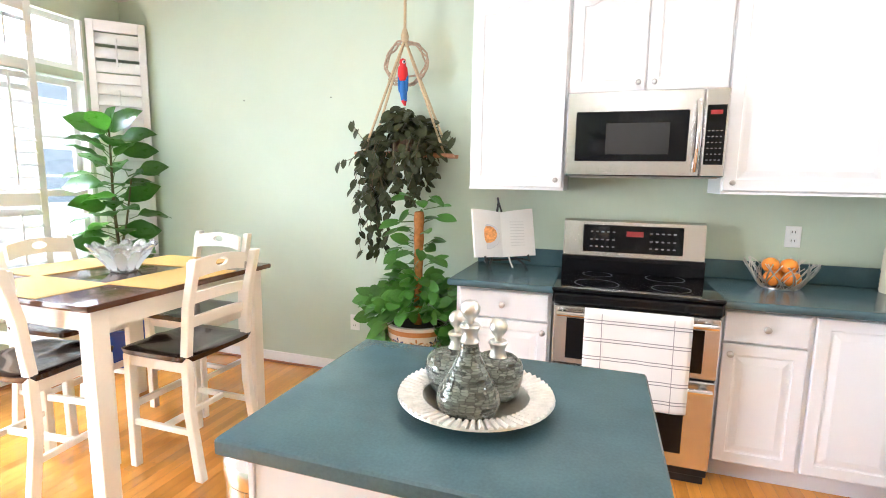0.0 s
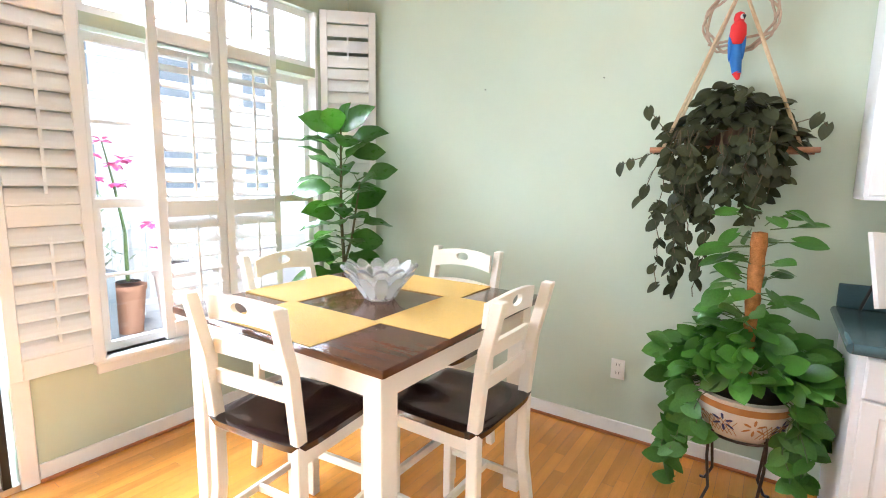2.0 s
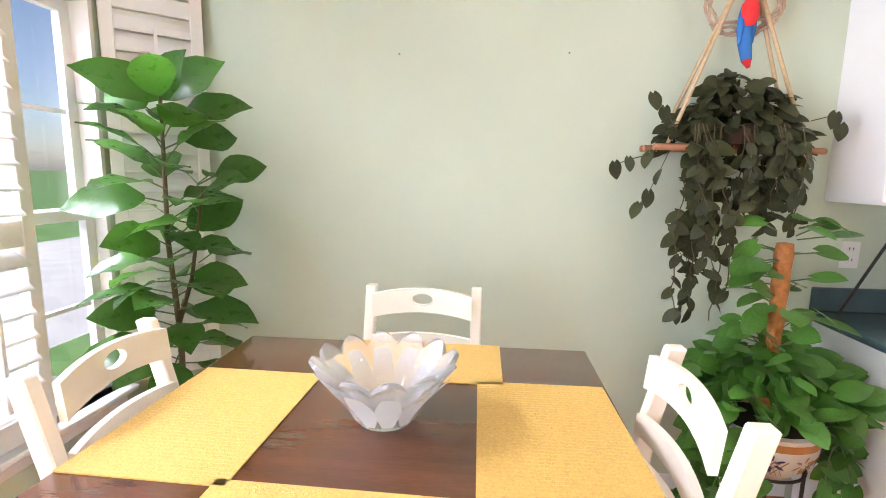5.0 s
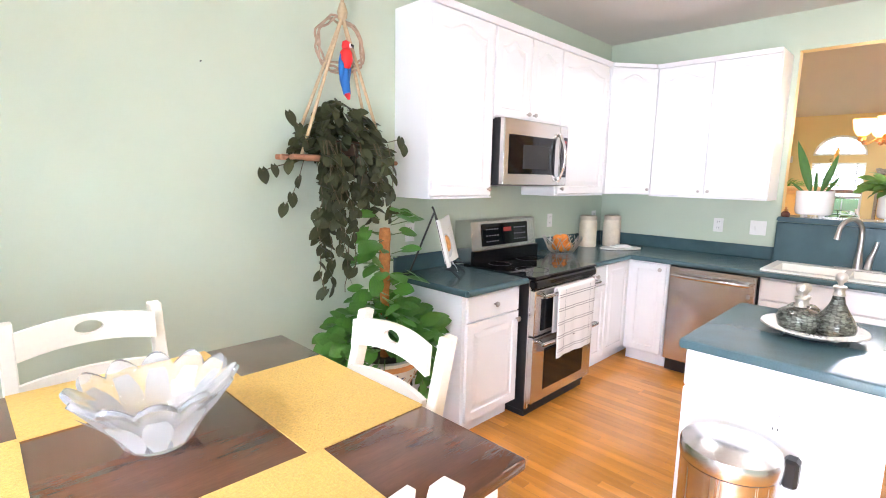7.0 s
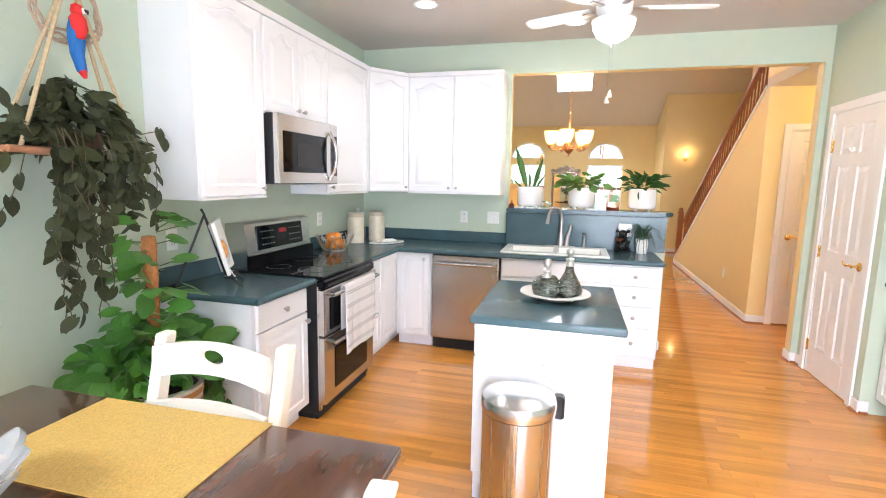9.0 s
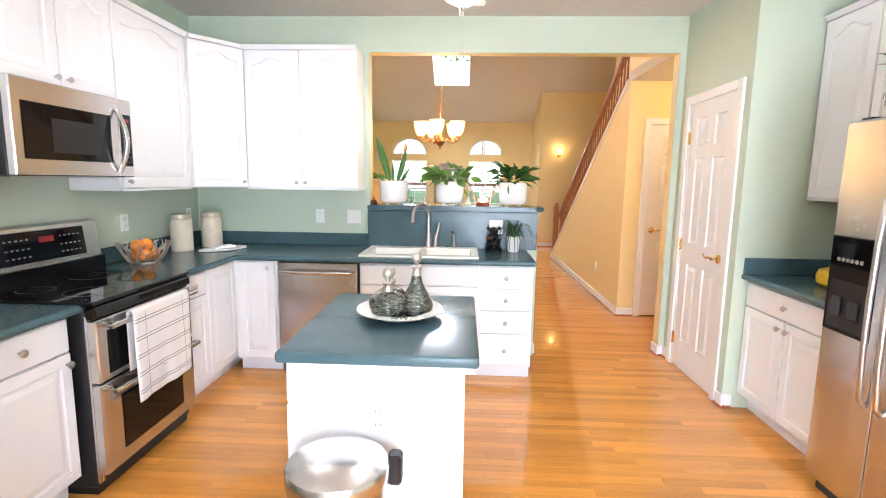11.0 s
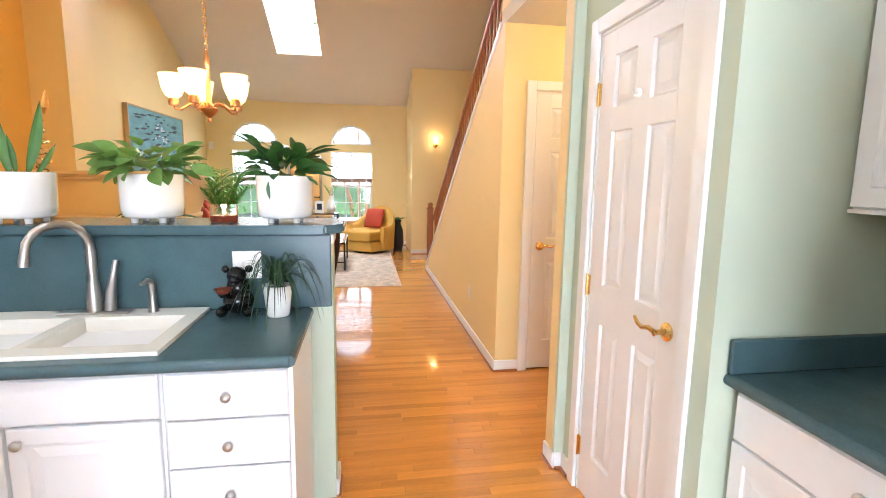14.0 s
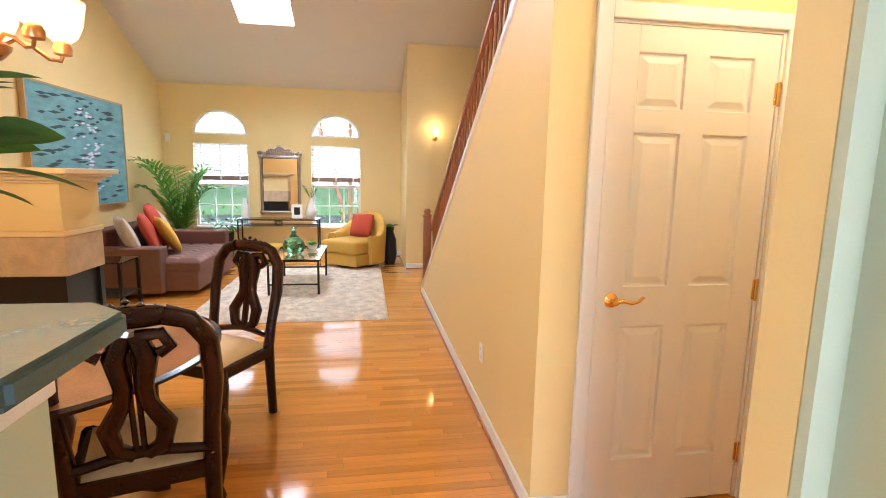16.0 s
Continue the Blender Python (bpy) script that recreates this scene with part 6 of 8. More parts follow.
fruit_basket()
CANISTER = mat("cream_stoneware", (0.70, 0.62, 0.48), 0.4, var=0.1, scale=20, bump=0.2)
for x, y in ((1.352, 3.19), (1.60, 3.08)):
    t = thing("canister", pose(x, y, C1 + 0.0005) @ Matrix.Diagonal((1.22, 1.22, 1.36, 1)), "cream ribbed ceramic canister with lid", "canister", "canisters")
    pr = [(0, 0), (0.062, 0)]
    for i in range(9):
        pr += [(0.066, 0.012 + i * 0.0175), (0.063, 0.020 + i * 0.0175)]
    part("jar", lathe(pr + [(0.06, 0.178), (0, 0.178)], 28), CANISTER, t, smooth=60)
    part("lid", lathe([(0.061, 0.179), (0.063, 0.185), (0.062, 0.205), (0.05, 0.21), (0, 0.212)], 28), mat("canister_lid", (0.60, 0.52, 0.40), 0.35, 0.3), t, smooth=50)
t = thing("serving_dish", pose(1.42, 2.90, C1 + 0.0005, 0, 0, -35), "white scalloped serving dish with a folded cloth", "dish")
part("dish", prism([(0.19 * math.cos(a) * (1 + 0.03 * math.cos(12 * a)), 0.09 * math.sin(a) * (1 + 0.03 * math.cos(12 * a))) for a in [i * math.pi / 24 for i in range(48)]], "z", 0.004, 0.016), CERAMIC, t)
part("foot", prism([(0.12 * math.cos(a), 0.05 * math.sin(a)) for a in [i * math.pi / 12 for i in range(24)]], "z", 0, 0.004), CERAMIC, t)
t2 = thing("folded_cloth", pose(1.42, 2.90, C1 + 0.017, 0, 0, -30), "small white folded cloth on the dish", "cloth")
part("fold", box(-0.09, -0.035, 0, 0.09, 0.035, 0.016, 0.006, seg=2, bm=box(-0.05, -0.04, 0.012, 0.06, 0.02, 0.026, 0.005)), CERAMIC, t2)

t = thing("ceramic_bowl", pose(0.50, -1.15, C1 + 0.0005) @ Matrix.Scale(0.88, 4), "mustard yellow glazed ceramic bowl", "bowl")
part("bowl", lathe([(0, 0), (0.12, 0), (0.15, 0.02), (0.155, 0.07), (0.14, 0.105), (0.095, 0.118), (0.088, 0.125), (0.088, 0.15), (0.08, 0.15), (0.078, 0.12), (0.13, 0.095), (0.14, 0.03), (0, 0.012)], 40), mat("mustard_glaze", (0.70, 0.44, 0.02), 0.25, var=0.18, scale=25, bump=0.08), t, smooth=45)

# blue and white pot on the fridge
t = thing("potted_plant", (-0.14, -0.90, 1.79 + 0.002), "plant in a blue and white porcelain pot", "plant")
pot = part("pot", lathe([(0, 0), (0.10, 0), (0.135, 0.04), (0.145, 0.09), (0.13, 0.135), (0.125, 0.14), (0.145, 0.15), (0.145, 0.175), (0.125, 0.175), (0.12, 0.14), (0, 0.13)], 36), CERAMIC, t, "white porcelain pot with blue flowers", smooth=45)
part("soil", lathe([(0.121, 0.15), (0, 0.155)], 20), SOIL, t)
navy2 = mat("porcelain_blue", (0.015, 0.035, 0.25), 0.25, var=0.3)
for k in range(26):
    a = k * 2 * math.pi / 26
    zc = 0.05 + 0.05 * (k % 3) / 2
    r = 0.139 + 0.007 * (1 - abs(zc - 0.08) / 0.04)
    fb = bmesh.new()
    for q in range(5):
        g = q * 2 * math.pi / 5
        lathe([(0, 0), (0.0055, 0), (0, 0.002)], 6, bm=fb, m=Matrix.Translation((0.009 * math.cos(g), 0.009 * math.sin(g), 0)))
    part("painted_flower", fb, navy2, pot).matrix_basis = Matrix.Rotation(a, 4, "Z") @ Matrix.Translation((r, 0, zc)) @ pose(0, 0, 0, 0, 90)
part("painted_band", lathe([(0.1455, 0.155), (0.1465, 0.163), (0.1455, 0.17)], 36), mat("band_grey_blue", (0.30, 0.34, 0.45), 0.4), pot)
me = leaf_mesh("leaf", DEEP, 0.35, 0, 0.4, 0.2)
me2 = leaf_mesh("leaf", mat("dry_leaf", (0.40, 0.24, 0.10), 0.8, var=0.3), 0.25, 0, 0.5, 0.3)
for k in range(16):
    a = k * 2.4
    put_leaf(t, me if k % 4 else me2, (0.03 * math.cos(a), 0.03 * math.sin(a), 0.15), (math.cos(a), math.sin(a), rnd.uniform(0.6, 1.6)), rnd.uniform(0.16, 0.26))
t = thing("hot_pad", (0.0 - 0.02, -1.15, 1.788), "dark round tray lying on the fridge", "tray")
part("disc", lathe([(0, 0), (0.05, 0), (0.055, 0.006), (0.05, 0.012), (0, 0.010)], 24), BLACK, t, smooth=50)


# ---- things on the bar and beside the sink ----
def footed_pot(x, y, label):
    t = thing("potted_plant", (x, y, 1.2725), label, "plant", "plants on the bar ledge")
    part("pot", lathe([(0, 0.022), (0.10, 0.022), (0.112, 0.03), (0.118, 0.06), (0.12, 0.20), (0.112, 0.202), (0.108, 0.18), (0, 0.175)], 36), CERAMIC, t, "glossy white ceramic pot", smooth=45)
    for k in range(4):
        a = math.pi / 4 + k * math.pi / 2
        part("foot", lathe([(0, 0), (0.013, 0), (0.015, 0.024), (0, 0.024)], 10, m=Matrix.Translation((0.075 * math.cos(a), 0.075 * math.sin(a), 0))), CERAMIC, t)
    part("soil", lathe([(0.11, 0.185), (0.05, 0.19), (0, 0.188)], 18), SOIL, t)
    return t


p = footed_pot(1.852, 1.612, "snake plant in a white footed pot")
SNAKE = leaf_mat("snake_plant_green", (0.06, 0.15, 0.04), 0.4)
sm = leaf_mesh("leaf", SNAKE, 0.15, 0, 0.05, 0.5, 8)
for wx, wy, wz, s in ((0.05, 0.3, 1, 0.42), (0.0, -0.28, 1, 0.31), (-0.1, 0.02, 1, 0.17), (0.0, 0.6, 0.5, 0.13), (0.1, -0.5, 0.8, 0.16)):
    put_leaf(p, sm, (wx * 0.1, wy * 0.1, 0.18), (wx, wy, wz), s, up=(1, 0, 0))
orn = thing("wire_stake", (1.90, 1.55, 1.2725 + 0.19), "twisted golden wire ornament in the snake plant's pot", "ornament")
pts = [(0.03 * (1 - i / 40) * math.cos(i * 0.9) + 0.01, 0.035 * (1 - abs(i - 12) / 36) * math.sin(i * 0.9), 0.02 + i * 0.006) for i in range(40)]
part("wire", tube([(0, 0, -0.01)] + pts, 0.003, 5), BRASS, orn)
part("plume", lathe([(0, 0.24), (0.016, 0.27), (0.012, 0.31), (0, 0.34)], 8, m=pose(0, 0, 0, 6)), mat("orange_plume", (0.62, 0.28, 0.05), 0.9, bump=0.8), orn)
p = footed_pot(1.885, 1.137, "variegated leafy plant in a white footed pot")
VARIEG = leaf_mat("variegated_green", (0.13, 0.24, 0.06), 0.4, 0.5)
vm = leaf_mesh("leaf", VARIEG, 0.58, 0, 0.30, 0.15)
for k in range(95):
    a, e = k * 2.4, rnd.uniform(-0.05, 1.1)
    st = Vector((math.cos(a), math.sin(a) * 1.25, 1.0 * e + 0.15)).normalized() * rnd.uniform(0.04, 0.16)
    put_leaf(p, vm, Vector((0.03 * math.cos(a), 0.03 * math.sin(a), 0.20)) + st, (math.cos(a), math.sin(a), e - 0.30), rnd.uniform(0.07, 0.115), up=(rnd.uniform(-0.7, 0.2), rnd.uniform(-0.5, 0.5), 0.8), roll=rnd.uniform(-0.5, 0.5))
p = footed_pot(1.89, 0.60, "dark leafy plant in a white footed pot")
dm = leaf_mesh("leaf", DEEP, 0.46, 0, 0.22, 0.2)
for k in range(80):
    a, e = k * 2.4, rnd.uniform(-0.2, 1.1)
    st = Vector((math.cos(a), math.sin(a), 1.7 * e + 0.25)).normalized() * rnd.uniform(0.03, 0.15)
    put_leaf(p, dm, Vector((0.02 * math.cos(a), 0.02 * math.sin(a), 0.20)) + st, (math.cos(a), math.sin(a), e + 0.05), rnd.uniform(0.08, 0.125), up=(rnd.uniform(-0.9, 0.2), rnd.uniform(-0.6, 0.6), 0.8), roll=rnd.uniform(-0.6, 0.6))
put_leaf(p, dm, (-0.10, 0.03, 0.20), (-0.25, 0.0, -1), 0.12, up=(-1, 0, 0))
put_leaf(p, dm, (-0.02, 0.05, 0.26), (-0.1, 0.6, 0.7), 0.19)

t = thing("candle_jar", (1.872, 0.853, 1.2725), "lit candle in a red-based glass jar", "candle")
part("wax", lathe([(0, 0.003), (0.05, 0.003), (0.052, 0.03), (0, 0.032)], 24), mat("red_wax", (0.55, 0.10, 0.03), 0.4), t, "red wax")
part("jar", lathe([(0, 0), (0.052, 0), (0.056, 0.008), (0.057, 0.075), (0.054, 0.075), (0.053, 0.034), (0, 0.0325)], 28), GLASS, t, smooth=50)
part("flame", lathe([(0, 0.036), (0.006, 0.044), (0.004, 0.055), (0, 0.066)], 10), glow("flame", (1.0, 0.55, 0.15), 12), t)
point("candle_lamp", 0.5, (1.872, 0.853, 1.345), 0.012, WARM)
t = thing("small_jar", (1.80, 1.775, 1.2725), "little dark glass jar with a lid", "jar")
part("jar", lathe([(0, 0), (0.028, 0), (0.03, 0.025), (0.015, 0.04), (0, 0.042)], 16), mat("dark_red_glass", (0.10, 0.03, 0.02), 0.2), t, smooth=50)
part("lid", lathe([(0.012, 0.042), (0.02, 0.05), (0.006, 0.058), (0.008, 0.07), (0, 0.075)], 12), COPPER, t, smooth=50)

# black figurine that holds a small dish
b = bmesh.new()
for cx, cy, cz, r, sx, sy, sz in ((0, 0, 0.05, 0.05, 1, 1.1, 1), (0.0, 0, 0.10, 0.04, 1, 1, 1.1), (-0.012, 0.0, 0.145, 0.034, 1.1, 1, 0.95), (-0.045, 0.0, 0.135, 0.018, 1.2, 1, 0.8), (0, 0.04, 0.165, 0.014, 0.8, 1, 1), (0, -0.04, 0.165, 0.014, 0.8, 1, 1),
                                  (-0.05, 0.045, 0.022, 0.022, 1.7, 0.9, 0.9), (-0.05, -0.045, 0.022, 0.022, 1.7, 0.9, 0.9), (-0.045, 0.04, 0.085, 0.016, 2.0, 0.9, 0.9), (-0.045, -0.04, 0.085, 0.016, 2.0, 0.9, 0.9)):
    bmesh.ops.create_icosphere(b, subdivisions=2, radius=r, matrix=Matrix.Translation((cx, cy, cz)) @ Matrix.Diagonal((sx, sy, sz, 1)))
st = part("figurine", b, mat("black_lacquer", (0.010, 0.009, 0.009), 0.2, var=0.2, bump=0.1, scale=40), smooth=180)
st.matrix_basis = Matrix.Translation((1.69, 0.765, C1 + 0.0005)) @ Matrix.Scale(1.12, 4)
tagged(st, "glossy black seated figurine beside the sink", "figurine")
t = thing("trinket_dish", (1.61, 0.80, C1 + 0.105), "tiny red-brown dish held by the figurine", "dish")
part("dish", lathe([(0, 0), (0.022, 0), (0.035, 0.018), (0.032, 0.018), (0.02, 0.005), (0, 0.004)], 18), mat("red_lacquer", (0.16, 0.04, 0.02), 0.2), t, smooth=50)
t = thing("spider_plant", (1.655, 0.605, C1 + 0.0005), "grassy plant in a white ribbed pot", "plant")
pr = lathe([(0, 0), (0.042, 0), (0.045, 0.01), (0.058, 0.125), (0.054, 0.125), (0.05, 0.105), (0, 0.10)], 24)
part("pot", pr, CERAMIC, t, "white ribbed pot", smooth=30)
part("soil", lathe([(0.051, 0.11), (0, 0.112)], 14), SOIL, t)
gm = leaf_mat("grass_green", (0.03, 0.075, 0.032), 0.45)
for k in range(64):
    a, h, r = k * 2.4, rnd.uniform(0.08, 0.20), rnd.uniform(0.08, 0.25)
    bl = bmesh.new()
    n = 7
    rows = []
    c, s = math.cos(a), math.sin(a)
    for i in range(n + 1):
        u = i / n
        q = Vector((c * r * u, s * r * u, 0.11 + h * math.sin(math.pi * min(1, 0.62 * u)) - 0.24 * u ** 3 * r / 0.19))
        w = 0.0045 * (1 - u) ** 0.5 + 0.0004
        rows.append([bl.verts.new(q + Vector((-s, c, 0)) * w), bl.verts.new(q - Vector((-s, c, 0)) * w)])
    for r1, r2 in zip(rows, rows[1:]):
        bl.faces.new((r1[0], r1[1], r2[1], r2[0]))
    part("blade", bl, gm, t, smooth=180)


# ---- kitchen ceiling ----
def ceiling_fan():
    th = thing("ceiling_fan", pose(0.16, 1.035, 0.22) @ Matrix.Scale(0.855, 4), "white ceiling fan with a frosted bowl light", "ceiling fan")
    top = (CEIL - 0.22) / 0.855
    part("canopy", lathe([(0, top), (0.075, top), (0.075, top - 0.03), (0.035, top - 0.06), (0.02, top - 0.08)], 24), WHITE, th, smooth=50)
    part("down_rod", tube([(0, 0, 2.70), (0, 0, top - 0.05)], 0.014, 12), WHITE, th, smooth=60)
    part("motor", lathe([(0.02, 2.72), (0.09, 2.72), (0.115, 2.69), (0.115, 2.64), (0.09, 2.61), (0.05, 2.59)], 32), WHITE, th, smooth=50)
    fr = mat("frosted_bowl", (0.95, 0.92, 0.86), 0.5, trans=0.6, var=0.02)
    p = fr.node_tree.nodes["Principled BSDF"]
    p.inputs["Emission Color"].default_value = (1.0, 0.95, 0.86, 1)
    p.inputs["Emission Strength"].default_value = 2.5
    ob = part("light_bowl", lathe([(0.135, 2.575), (0.13, 2.53), (0.10, 2.48), (0.05, 2.45), (0.012, 2.442), (0, 2.442)], 32), fr, th, "glowing frosted glass bowl", smooth=180)
    ob.visible_shadow = False
    part("finial", lathe([(0.014, 2.444), (0.016, 2.43), (0.006, 2.415), (0, 2.41)], 12), NICKEL, th, smooth=60)
    part("rim", lathe([(0.05, 2.59), (0.14, 2.585), (0.14, 2.572), (0.135, 2.572)], 32), WHITE, th)
    for k in range(5):
        a = k * 2 * math.pi / 5 - 0.13
        b = prism([(0.16, -0.04), (0.30, -0.062), (0.60, -0.07), (0.64, -0.05), (0.655, 0), (0.64, 0.05), (0.60, 0.07), (0.30, 0.062), (0.16, 0.04)], "z", -0.004, 0.004)
        bl = part("blade", b, WHITE, th)
        bl.matrix_basis = Matrix.Rotation(a, 4, "Z") @ Matrix.Translation((0, 0, 2.665)) @ pose(0, 0, 0, 10)
        br = part("blade_arm", box(0.09, -0.018, -0.006, 0.22, 0.018, 0.004, 0.003), NICKEL, th)
        br.matrix_basis = Matrix.Rotation(a, 4, "Z") @ Matrix.Translation((0, 0, 2.655))
    for dx, dy, zt in ((0.022, -0.004, 2.109), (-0.036, 0.016, 2.061)):
        ch = part("pull_chain", tube([(dx, dy, 2.46), (dx, dy, zt + 0.03)], 0.0018, 5), NICKEL, th, "thin metal pull chain")
        part("pull_tab", lathe([(0, 0.035), (0.006, 0.03), (0.016, -0.008), (0.014, -0.014), (0, -0.014)], 12, m=Matrix.Translation((dx, dy, zt))), PLASTIC, ch, "white plastic pull tab", smooth=50)


ceiling_fan()
LAMP = glow("recessed_bulb", (1.0, 0.96, 0.88), 6)
for cx, cy in ((0.74, 2.33), (1.38, 1.26), (-0.9, 2.2), (-0.9, 0.0)):
    t = thing("recessed_light", (cx, cy, CEIL), "lit round recessed ceiling light", "recessed light", "recessed ceiling lights")
    part("trim_ring", lathe([(0.095, -0.001), (0.095, -0.006), (0.075, -0.008), (0.07, -0.002)], 28), WHITE, t, smooth=50)
    part("bulb", lathe([(0.07, -0.002), (0.04, -0.004), (0, -0.005)], 24), LAMP, t, "glowing lamp face").visible_shadow = False


# ---- stairs ----
def staircase():
    th = thing("staircase", (0, 0, 0), "oak staircase with turned balusters and handrail", "staircase")
    sl = 0.605
    part("skirt", prism([(HALLX + 0.1, stair_z(HALLX + 0.1) + 0.002), (SX1, 0.062), (SX1, 0.10), (HALLX + 0.1, stair_z(HALLX + 0.1) + 0.045)], "y", STAIR_Y - 0.10, STAIR_Y + 0.012), WHITE, th, "white skirt board")
    x = SX1 - 0.12
    k = 0
    while x > 1.99:
        y = STAIR_Y - 0.12
        zb = stair_z(x) - 0.03
        if x > HALLX + 0.12:
            part("baluster", lathe([(0, 0), (0.018, 0), (0.018, 0.16), (0.011, 0.19), (0.017, 0.26), (0.020, 0.36), (0.012, 0.50), (0.010, 0.62), (0.014, 0.66), (0.014, 0.76), (0, 0.76)], 8, m=Matrix.Translation((x, y, zb))), REDOAK, th, smooth=50)
        x -= 0.115
    part("handrail", prism([(HALLX + 0.0, stair_z(HALLX) + 0.72), (SX1 - 0.02, stair_z(SX1) + 0.74), (SX1 - 0.02, stair_z(SX1) + 0.80), (HALLX + 0.0, stair_z(HALLX) + 0.785)], "y", STAIR_Y - 0.152, STAIR_Y - 0.09, bevel=0.008), REDOAK, th)
    part("newel_post", box(SX1 - 0.07, STAIR_Y - 0.095, 0.0, SX1 + 0.02, STAIR_Y - 0.005, 0.98, 0.006), REDOAK, th)
    part("newel_cap", lathe([(0.055, 0.98), (0.06, 1.0), (0.035, 1.02), (0.045, 1.05), (0.03, 1.08), (0, 1.09)], 16, m=Matrix.Translation((SX1 - 0.025, STAIR_Y - 0.05, 0))), REDOAK, th, smooth=50)
    n = 13
    for i in range(n):
        xs = SX1 - 0.05 - i * 0.29
        z = 0.178 * (i + 1)
        part("tread", box(xs - 0.31, -1.75, z - 0.03, xs, STAIR_Y - 0.102, z, 0.004), REDOAK, th)
        part("riser", box(xs - 0.02, -1.75, z - 0.178, xs - 0.005, STAIR_Y - 0.102, z - 0.03), WHITE, th)


staircase()
wall("wall_stair_back", [(HALLX + 0.1, -1.86, 0, SX1, -1.76, 6.0)], YELLOW, "warm yellow wall along the stairs")

# ---- chandelier and sconce ----
SHADE = mat("amber_glass_shade", (0.92, 0.66, 0.32), 0.4, trans=0.5, var=0.05)
pn = SHADE.node_tree.nodes["Principled BSDF"]
pn.inputs["Emission Color"].default_value = (1.0, 0.62, 0.22, 1)
pn.inputs["Emission Strength"].default_value = 0.8


def bell(bm=None, m=None):
    return lathe([(0.022, 0.0), (0.045, 0.02), (0.062, 0.06), (0.068, 0.10), (0.074, 0.135), (0.070, 0.135), (0.064, 0.10), (0.058, 0.06), (0.040, 0.024), (0.02, 0.006)], 24, bm, m)


def chandelier():
    th = thing("chandelier", (CH[0], CH[1], 0), "copper-toned five-arm chandelier with glowing glass shades", "chandelier")
    part("stem", lathe([(0, 1.83), (0.010, 1.835), (0.014, 1.85), (0.008, 1.86), (0.03, 1.875), (0.055, 1.905), (0.06, 1.92), (0.03, 1.94), (0.018, 1.96), (0.016, 2.20), (0.022, 2.22), (0.016, 2.26), (0.010, 2.30), (0, 2.31)], 20), COPPER, th, smooth=50)
    top = vault(CH[0])
    z, k = 2.30, 0
    while z < top - 0.02:
        pts = [(0.012 * math.cos(a) * (1 if k % 2 else 0), 0.012 * math.cos(a) * (0 if k % 2 else 1), z + 0.026 + 0.026 * math.sin(a)) for a in [i * math.pi / 5 for i in range(11)]]
        part("chain_link", tube(pts, 0.0035, 5), BRASS, th)
        z += 0.043
        k += 1
    part("canopy", lathe([(0, top - 0.05), (0.05, top - 0.04), (0.06, top), (0, top + 0.03)], 20), COPPER, th)
    for k in range(5):
        a = k * 2 * math.pi / 5 + 0.5
        c, s = math.cos(a), math.sin(a)
        pts = [(c * r, s * r, z) for r, z in ((0.03, 1.925), (0.07, 1.955), (0.12, 1.94), (0.17, 1.905), (0.205, 1.905), (0.215, 1.935))]
        ar = part("arm", tube(pts, 0.008, 6), COPPER, th, smooth=60)
        part("cup", lathe([(0.01, 1.925), (0.03, 1.93), (0.034, 1.955), (0.024, 1.975), (0.02, 1.985)], 16, m=Matrix.Translation((c * 0.215, s * 0.215, 0))), COPPER, ar, smooth=50)
        sh = part("shade", bell(m=Matrix.Translation((c * 0.215, s * 0.215, 1.975)) @ Matrix.Scale(1.15, 4)), SHADE, ar, "glowing amber glass bell shade", smooth=60)
        sh.visible_shadow = False


chandelier()
t = thing("wall_sconce", pose(PORCH, -1.09, 2.05, 0, 0, -90), "small brass wall sconce with a lit glass shade", "sconce")
part("back_plate", lathe([(0, 0), (0.045, 0), (0.04, 0.012), (0, 0.014)], 20, m=pose(0, 0, 0.03, 90)), BRASS, t, smooth=50)
part("arm", tube([(0, -0.01, 0.02), (0, -0.07, 0.0), (0, -0.10, 0.04)], 0.008, 6), BRASS, t, smooth=60)
sh = part("shade", bell(m=Matrix.Translation((0, -0.10, 0.05)) @ Matrix.Scale(0.75, 4)), SHADE, t, "lit frosted glass shade", smooth=60)
sh.visible_shadow = False
t = thing("thermostat", pose(FAR, 3.27, 2.05, 0, 0, -90), "small white plastic sensor box", "sensor")
part("case", box(-0.04, -0.03, -0.07, 0.04, 0, 0.07, 0.006), PLASTIC, t)


